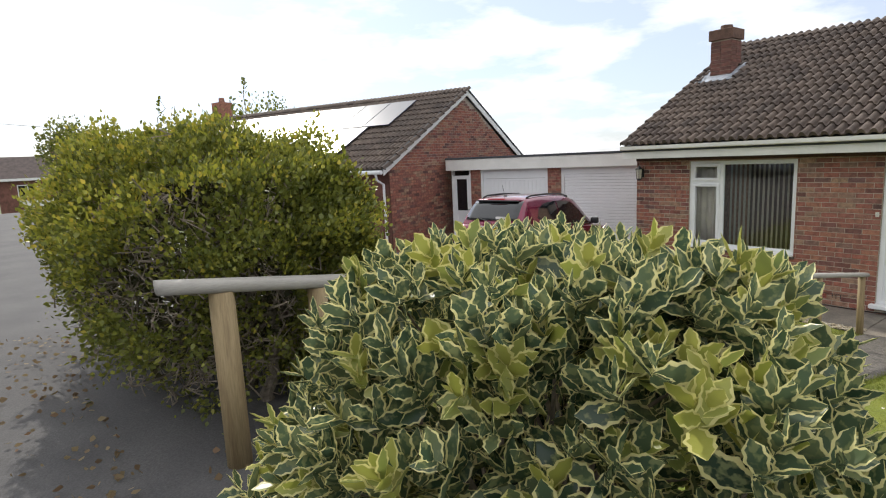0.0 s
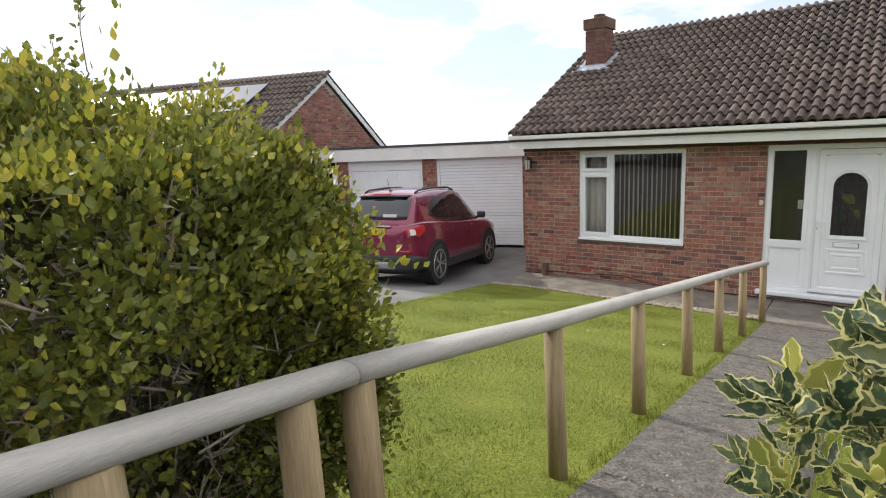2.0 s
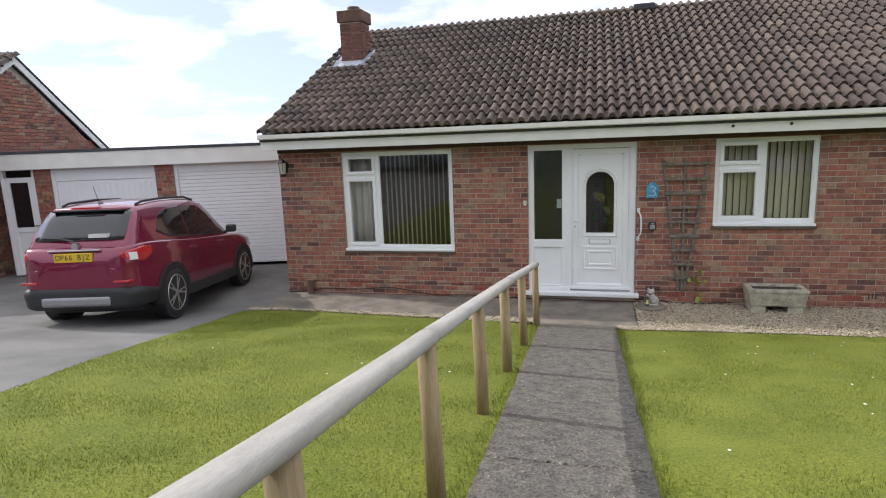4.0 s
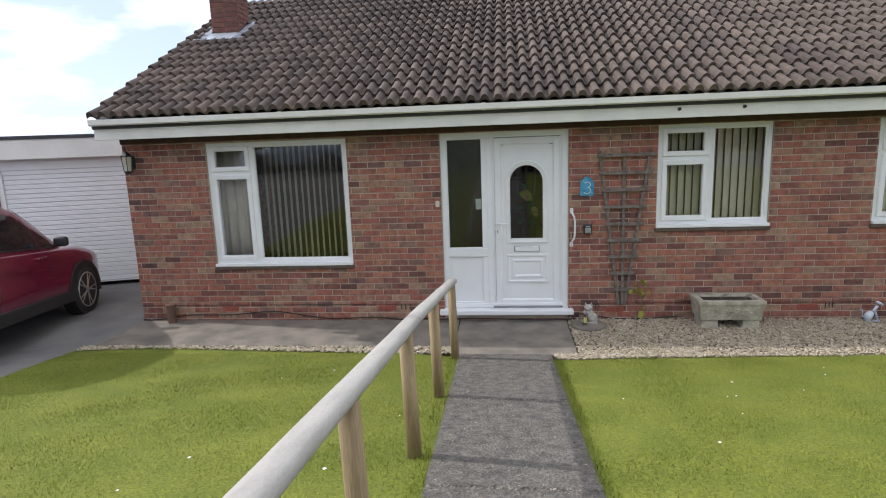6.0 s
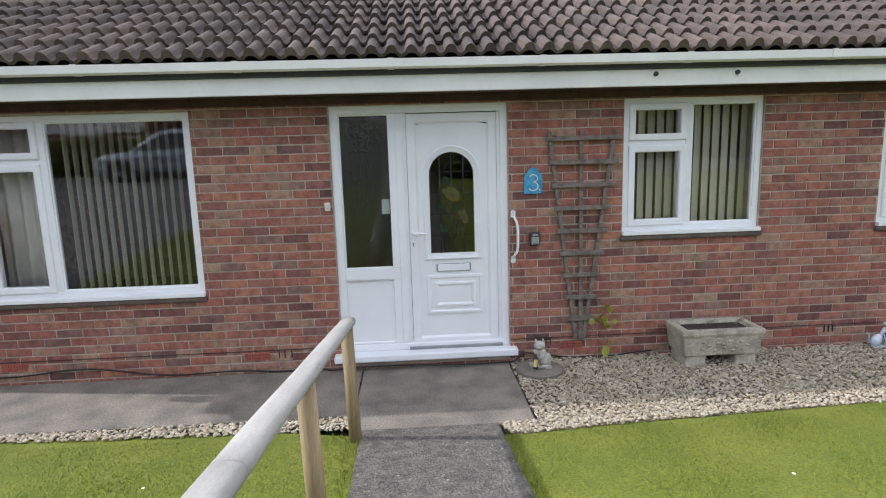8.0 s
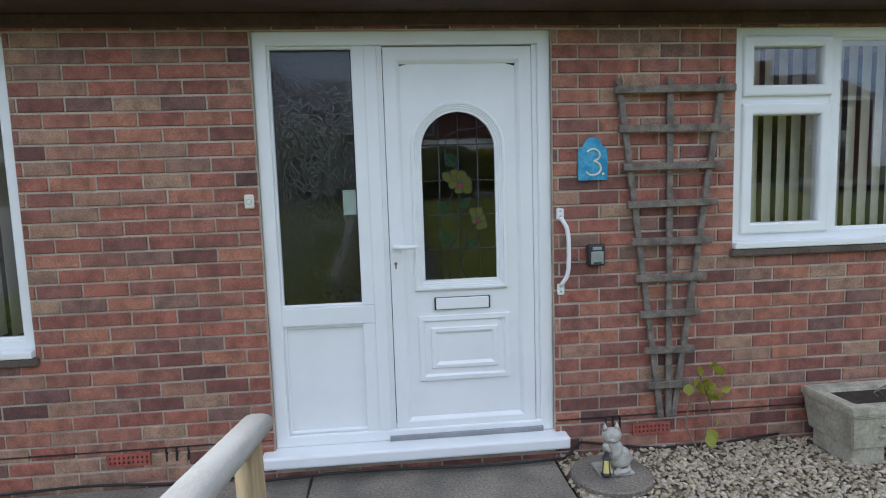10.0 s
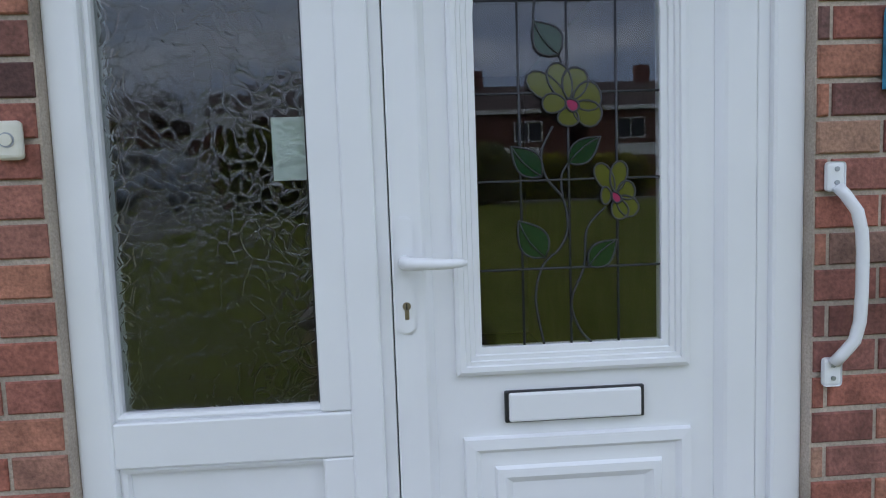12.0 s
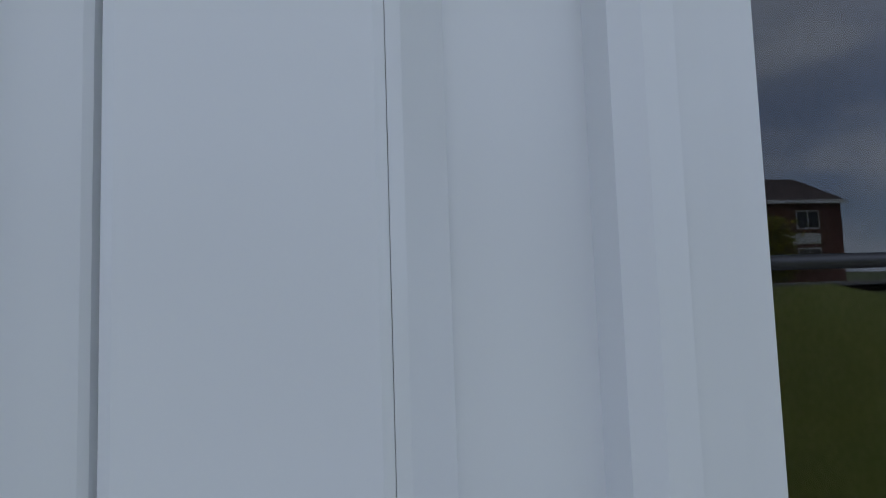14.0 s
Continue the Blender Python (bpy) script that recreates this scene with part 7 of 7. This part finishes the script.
def two_storey(m, w, d, label, render_white=False):
    h = thing("house", label, "house", m, "houses of the street")
    part("wall", one_box(-w / 2, w / 2, 0, d, -0.5, 5.0), "far_brick", h)
    bm = bmesh.new()
    prism(bm, [(-0.35, 4.9), (d / 2, 7.0), (d + 0.35, 4.9)], -w / 2 - 0.2, w / 2 + 0.2)
    bmesh.ops.rotate(bm, verts=bm.verts[:], cent=(0, 0, 0), matrix=Matrix(((0, 1, 0), (1, 0, 0), (0, 0, 1))))
    bmesh.ops.recalc_face_normals(bm, faces=bm.faces[:])
    r = part("roof", bm, "far_roof", h)
    ch = part("chimney", one_box(-0.4, 0.4, d / 2 - 0.3, d / 2 + 0.3, 6.6, 7.9), "far_brick", r)
    part("fascia", one_box(-w / 2 - 0.2, w / 2 + 0.2, -0.37, -0.33, 4.72, 4.95), "white_paint", h)
    for sx in (-1, 1):
        for z in (0.9, 3.2):
            x = sx * w / 4
            win = part("window", ring_frame(bmesh.new(), x - 0.8, x + 0.8, z, z + 1.15, 0.08, -0.04, 0.03, 0), "white_paint", h)
            part("pane", one_box(x - 0.74, x + 0.74, -0.012, 0.0, z + 0.06, z + 1.09), "dark_glass", win)
            part("mullion", one_box(x - 0.04, x + 0.04, -0.035, -0.012, z + 0.08, z + 1.07), "white_paint", win)
    part("panel", one_box(-w / 4 - 0.8, w / 4 + 0.8, -0.03, -0.002, 2.3, 2.95), "white_paint", h, "white boarding between storeys")
    dr = part("door", one_box(-0.45, 0.45, -0.04, -0.002, 0.0, 2.05), "white_paint", h)
    part("porch", one_box(-0.8, 0.8, -0.9, 0, 2.12, 2.26), "white_paint", h)
    return h


for k, x in enumerate((-30, -18, -6, 5, 15, 26)):
    two_storey(pose(x, -30 - 0.7 * (k % 2), 1.3, 0, 0, 180), 9.5 if k % 2 else 8.5, 7.5, "two-storey brick house across the street with tiled roof")
for k, (x, y) in enumerate(((-63, -5.5), (-72, 4), (-70, -20))):
    two_storey(pose(x, y, -2.6, 0, 0, 82 + 4 * k), 9.0, 7.0, "red brick terraced house at the end of the street")


def low_garage(x, y):
    g = thing("far_garage", "white rendered garage across the street", "garage", pose(x, y, 1.28, 0, 0, 180))
    part("wall", one_box(-3, 3, 0, 5, -0.2, 2.6), "white_paint", g)
    part("roof", one_box(-3.1, 3.1, -0.1, 5.1, 2.6, 2.75), "roof_felt", g)
    part("door", one_box(-1.3, 1.3, -0.03, -0.002, 0.05, 2.1), "upvc", g)


low_garage(-0.6, -27)


def far_hedge(x0, x1, y, seed, top):
    rng = np.random.default_rng(seed)
    h = thing("far_hedge", "clipped yellow-green garden hedge across the street", "hedge", pose((x0 + x1) / 2, y, 1.3))
    c, r = np.array((0, 0, top / 2)), np.array(((x1 - x0) / 2, 0.6, top / 2 + 0.1))
    p = scatter(c, r, 4, 5000, 0.85, 1.06, 0.12, 0.0, seed)
    tmpl = leaf_template(3, 0.45, 0.3, 0.1, 0)
    stuff_part("leaves", leaf_cloud("far_leaves", p, outward(p, c, r, 0.3, 0.6, seed), rng.uniform(0.12, 0.2, len(p)), tmpl, MATS["young_leaf"] if seed % 2 else MATS["hedge_leaf"]), h, "mixed green leaves")
    bm = bmesh.new()
    box(bm, -(x1 - x0) / 2 + 0.15, (x1 - x0) / 2 - 0.15, -0.42, 0.42, 0, top - 0.1, 0.15, 2)
    part("core", bm, "hedge_far", h)


far_hedge(3.5, 10.0, -21.2, 51, 1.5)
far_hedge(11.5, 19.0, -21.6, 55, 2.7)
far_hedge(-16.0, -8.5, -21.2, 52, 1.3)
far_hedge(-34.0, -22.0, -21.2, 53, 1.4)

street_car = copy_thing(red_car, pose(-6.4, -13.0, 1.19, 0, 0, 90))
street_car.name = "car"
tagged(street_car, "pale blue-silver compact SUV parked by the kerb", "car")
for o in street_car.children_recursive:
    if o.data.materials and o.data.materials[0] == MATS["car_paint"]:
        me = o.data.copy()
        me.materials.clear()
        me.materials.append(MATS["car_silver"])
        o.data = me
        if o.name.startswith("body"):
            o["label"] = "pale metallic silver-blue body"


def far_tree(x, y, z, ht, seed):
    rng = np.random.default_rng(seed)
    t = thing("tree", "bare-topped distant tree behind the roofs", "tree", pose(x, y, z))
    bm = bmesh.new()
    branch(bm, (0, 0, 0), (0, 0, ht * 0.75), 0.16, 0, rng, 8)
    part("trunk", bm, "bark", t)
    bm = bmesh.new()
    for k in range(26):
        a = rng.uniform(0, 6.28)
        z0 = rng.uniform(0.3, 0.75) * ht
        ln = rng.uniform(0.12, 0.3) * ht
        branch(bm, (0, 0, z0), (ln * math.cos(a), ln * math.sin(a), z0 + ln * rng.uniform(0.4, 1.2)), 0.05, 0.05, rng, 5)
    part("limbs", bm, "bark", t)
    c, r = np.array((0, 0, ht * 0.66)), np.array((ht * 0.28, ht * 0.28, ht * 0.34))
    p = scatter(c, r, 2, 2600, 0.3, 1.0, 0.3, 0.2, seed)
    stuff_part("crown", leaf_cloud("crown", p, outward(p, c, r, 0.2, 0.9, seed), rng.uniform(0.1, 0.2, len(p)), leaf_template(3, 0.4, 0.3, 0.1, 0), MATS["hedge_leaf"]), t, "thin crown of small leaves")


far_tree(-34, 4.3, -1.0, 7.6, 61)
far_tree(-36, -6.5, 0.4, 5.0, 62)


def wire_line():
    w = thing("telephone_line", "thin overhead telephone wire from a pole to the roof", "cable")
    bm = bmesh.new()
    a, b = Vector((-52, -15.7, 7.3)), Vector((-22.8, -0.4, 3.75))
    tube(bm, [a.lerp(b, k / 20) - Vector((0, 0, 0.25 * math.sin(math.pi * k / 20))) for k in range(21)], 0.014, 5)
    part("wire", bm, "cable_black", w)
    bm = bmesh.new()
    rod(bm, (-52, -15.7, -2.0), (-52, -15.7, 7.5), 0.12, 0.09, 10)
    part("pole", bm, "post_wood", w)


wire_line()

# ---- pieces: roof tiles and bricks ----
def main_tiles():
    slen = math.hypot(RIDGE_Y - EAVE_Y, RIDGE_Z - EAVE_Z)
    tv, tf = roll_tiles(0.2955, 0.30)
    places = tile_field(-4.072, ROOF_X1 - 0.1, slen - 0.06, 0.2955, 0.30)
    single = bpy.data.meshes.new("roof_tile")
    single.from_pydata(tv, [], tf)
    single.materials.append(MATS["tile_single"])
    base = Matrix.Translation((0, EAVE_Y - 0.03, EAVE_Z - 0.02)) @ Matrix.Rotation(SLOPE, 4, "X")
    verts, faces = [], []
    count = 0
    for x, s, r in places:
        hole = -3.9 < x + 0.16 < -3.2 and 2.38 - 0.3 < EAVE_Y + s * math.cos(SLOPE) + 0.1 < 2.38 + 0.2
        if hole:
            continue
        m = base @ Matrix.Translation((x, s, random.uniform(0, 0.004))) @ Matrix.Rotation(random.uniform(-0.006, 0.006), 4, "Z")
        if -3.0 < x < 4.5 and r < 13 and count < 300:
            ob = new("roof_tile", single)
            ob.parent = roof
            ob.matrix_basis = m
            count += 1
        else:
            i = len(verts)
            verts += [tuple(m @ Vector(p)) for p in tv]
            faces += [tuple(i + k for k in f) for f in tf]
    ob = new("roof_tiles", mesh_from("roof_tiles", verts, faces, MATS["tile_joined"]))
    ob.parent = roof
    tagged(ob, "rows of dark brown concrete roll tiles", "", "", "stuff")
    x = ROOF_X0
    k = 0
    rid = None
    while x < ROOF_X1 - 0.3:
        if rid is None:
            bm = bmesh.new()
            n = 8
            ra = [bm.verts.new((0, 0.115 * math.cos(a), 0.10 * math.sin(a))) for a in [math.pi * j / n for j in range(n + 1)]]
            rb = [bm.verts.new((0.452, 0.12 * math.cos(a), 0.107 * math.sin(a))) for a in [math.pi * j / n for j in range(n + 1)]]
            for j in range(n):
                bm.faces.new((ra[j], rb[j], rb[j + 1], ra[j + 1]))
            bm.faces.new(ra)
            bm.faces.new(list(reversed(rb)))
            bmesh.ops.recalc_face_normals(bm, faces=bm.faces[:])
            rid = to_mesh("ridge_tile", bm, "tile_single")
        ob = new("ridge_tile", rid)
        ob.parent = roof
        ob.matrix_basis = pose(x, RIDGE_Y, RIDGE_Z - 0.03)
        x += 0.45


main_tiles()


def brick_mesh(length, mat):
    h, d, c = 0.064, 0.012, 0.003
    l = length
    v = [(0, d, 0), (l, d, 0), (l, d, h), (0, d, h), (0, c, 0), (l, c, 0), (l, c, h), (0, c, h), (c, 0, c), (l - c, 0, c), (l - c, 0, h - c), (c, 0, h - c)]
    f = [(8, 9, 10, 11), (4, 5, 9, 8), (5, 6, 10, 9), (6, 7, 11, 10), (7, 4, 8, 11), (0, 1, 5, 4), (1, 2, 6, 5), (2, 3, 7, 6), (3, 0, 4, 7)]
    return v, f


def main_bricks():
    v0, f0 = brick_mesh(0.209, None)
    shared = bpy.data.meshes.new("brick")
    shared.from_pydata(v0, [], f0)
    shared.materials.append(MATS["brick_single"])
    verts, faces = [], []
    count = 0
    row = 0
    z = -0.0385
    while z < HTOP - 0.08:
        x = -4.158 - (0.1095 if row % 2 else 0.0)
        cuts = [(h[0] - 0.004, h[1] + 0.004) for h in OPENINGS if h[2] - 0.06 < z + 0.033 < h[3]]
        while x < HX1:
            spans = [(max(x, HX0), min(x + 0.209, HX1))]
            for a, b in cuts:
                nxt = []
                for s, e in spans:
                    if e <= a or s >= b:
                        nxt.append((s, e))
                    else:
                        if s < a:
                            nxt.append((s, a))
                        if e > b:
                            nxt.append((b, e))
                spans = nxt
            for s, e in spans:
                if e - s < 0.02:
                    continue
                jit = random.uniform(-0.0015, 0.0015)
                m = Matrix.Translation((s + random.uniform(-0.001, 0.001), 0.0015 + jit, z + random.uniform(-0.001, 0.001)))
                if e - s > 0.205 and -0.95 < s < 2.4 and z > 0.1 and count < 300:
                    ob = new("brick", shared)
                    ob.parent = wall_front
                    ob.matrix_basis = m
                    count += 1
                else:
                    v, f = brick_mesh(e - s, None)
                    i = len(verts)
                    verts += [tuple(m @ Vector(p)) for p in v]
                    faces += [tuple(i + k for k in q) for q in f]
            x += 0.219
        z += 0.075
        row += 1
    ob = new("brickwork", mesh_from("brickwork", verts, faces, MATS["brick_joined"]))
    ob.parent = wall_front
    tagged(ob, "weathered red bricks in stretcher bond", "", "", "stuff")


main_bricks()
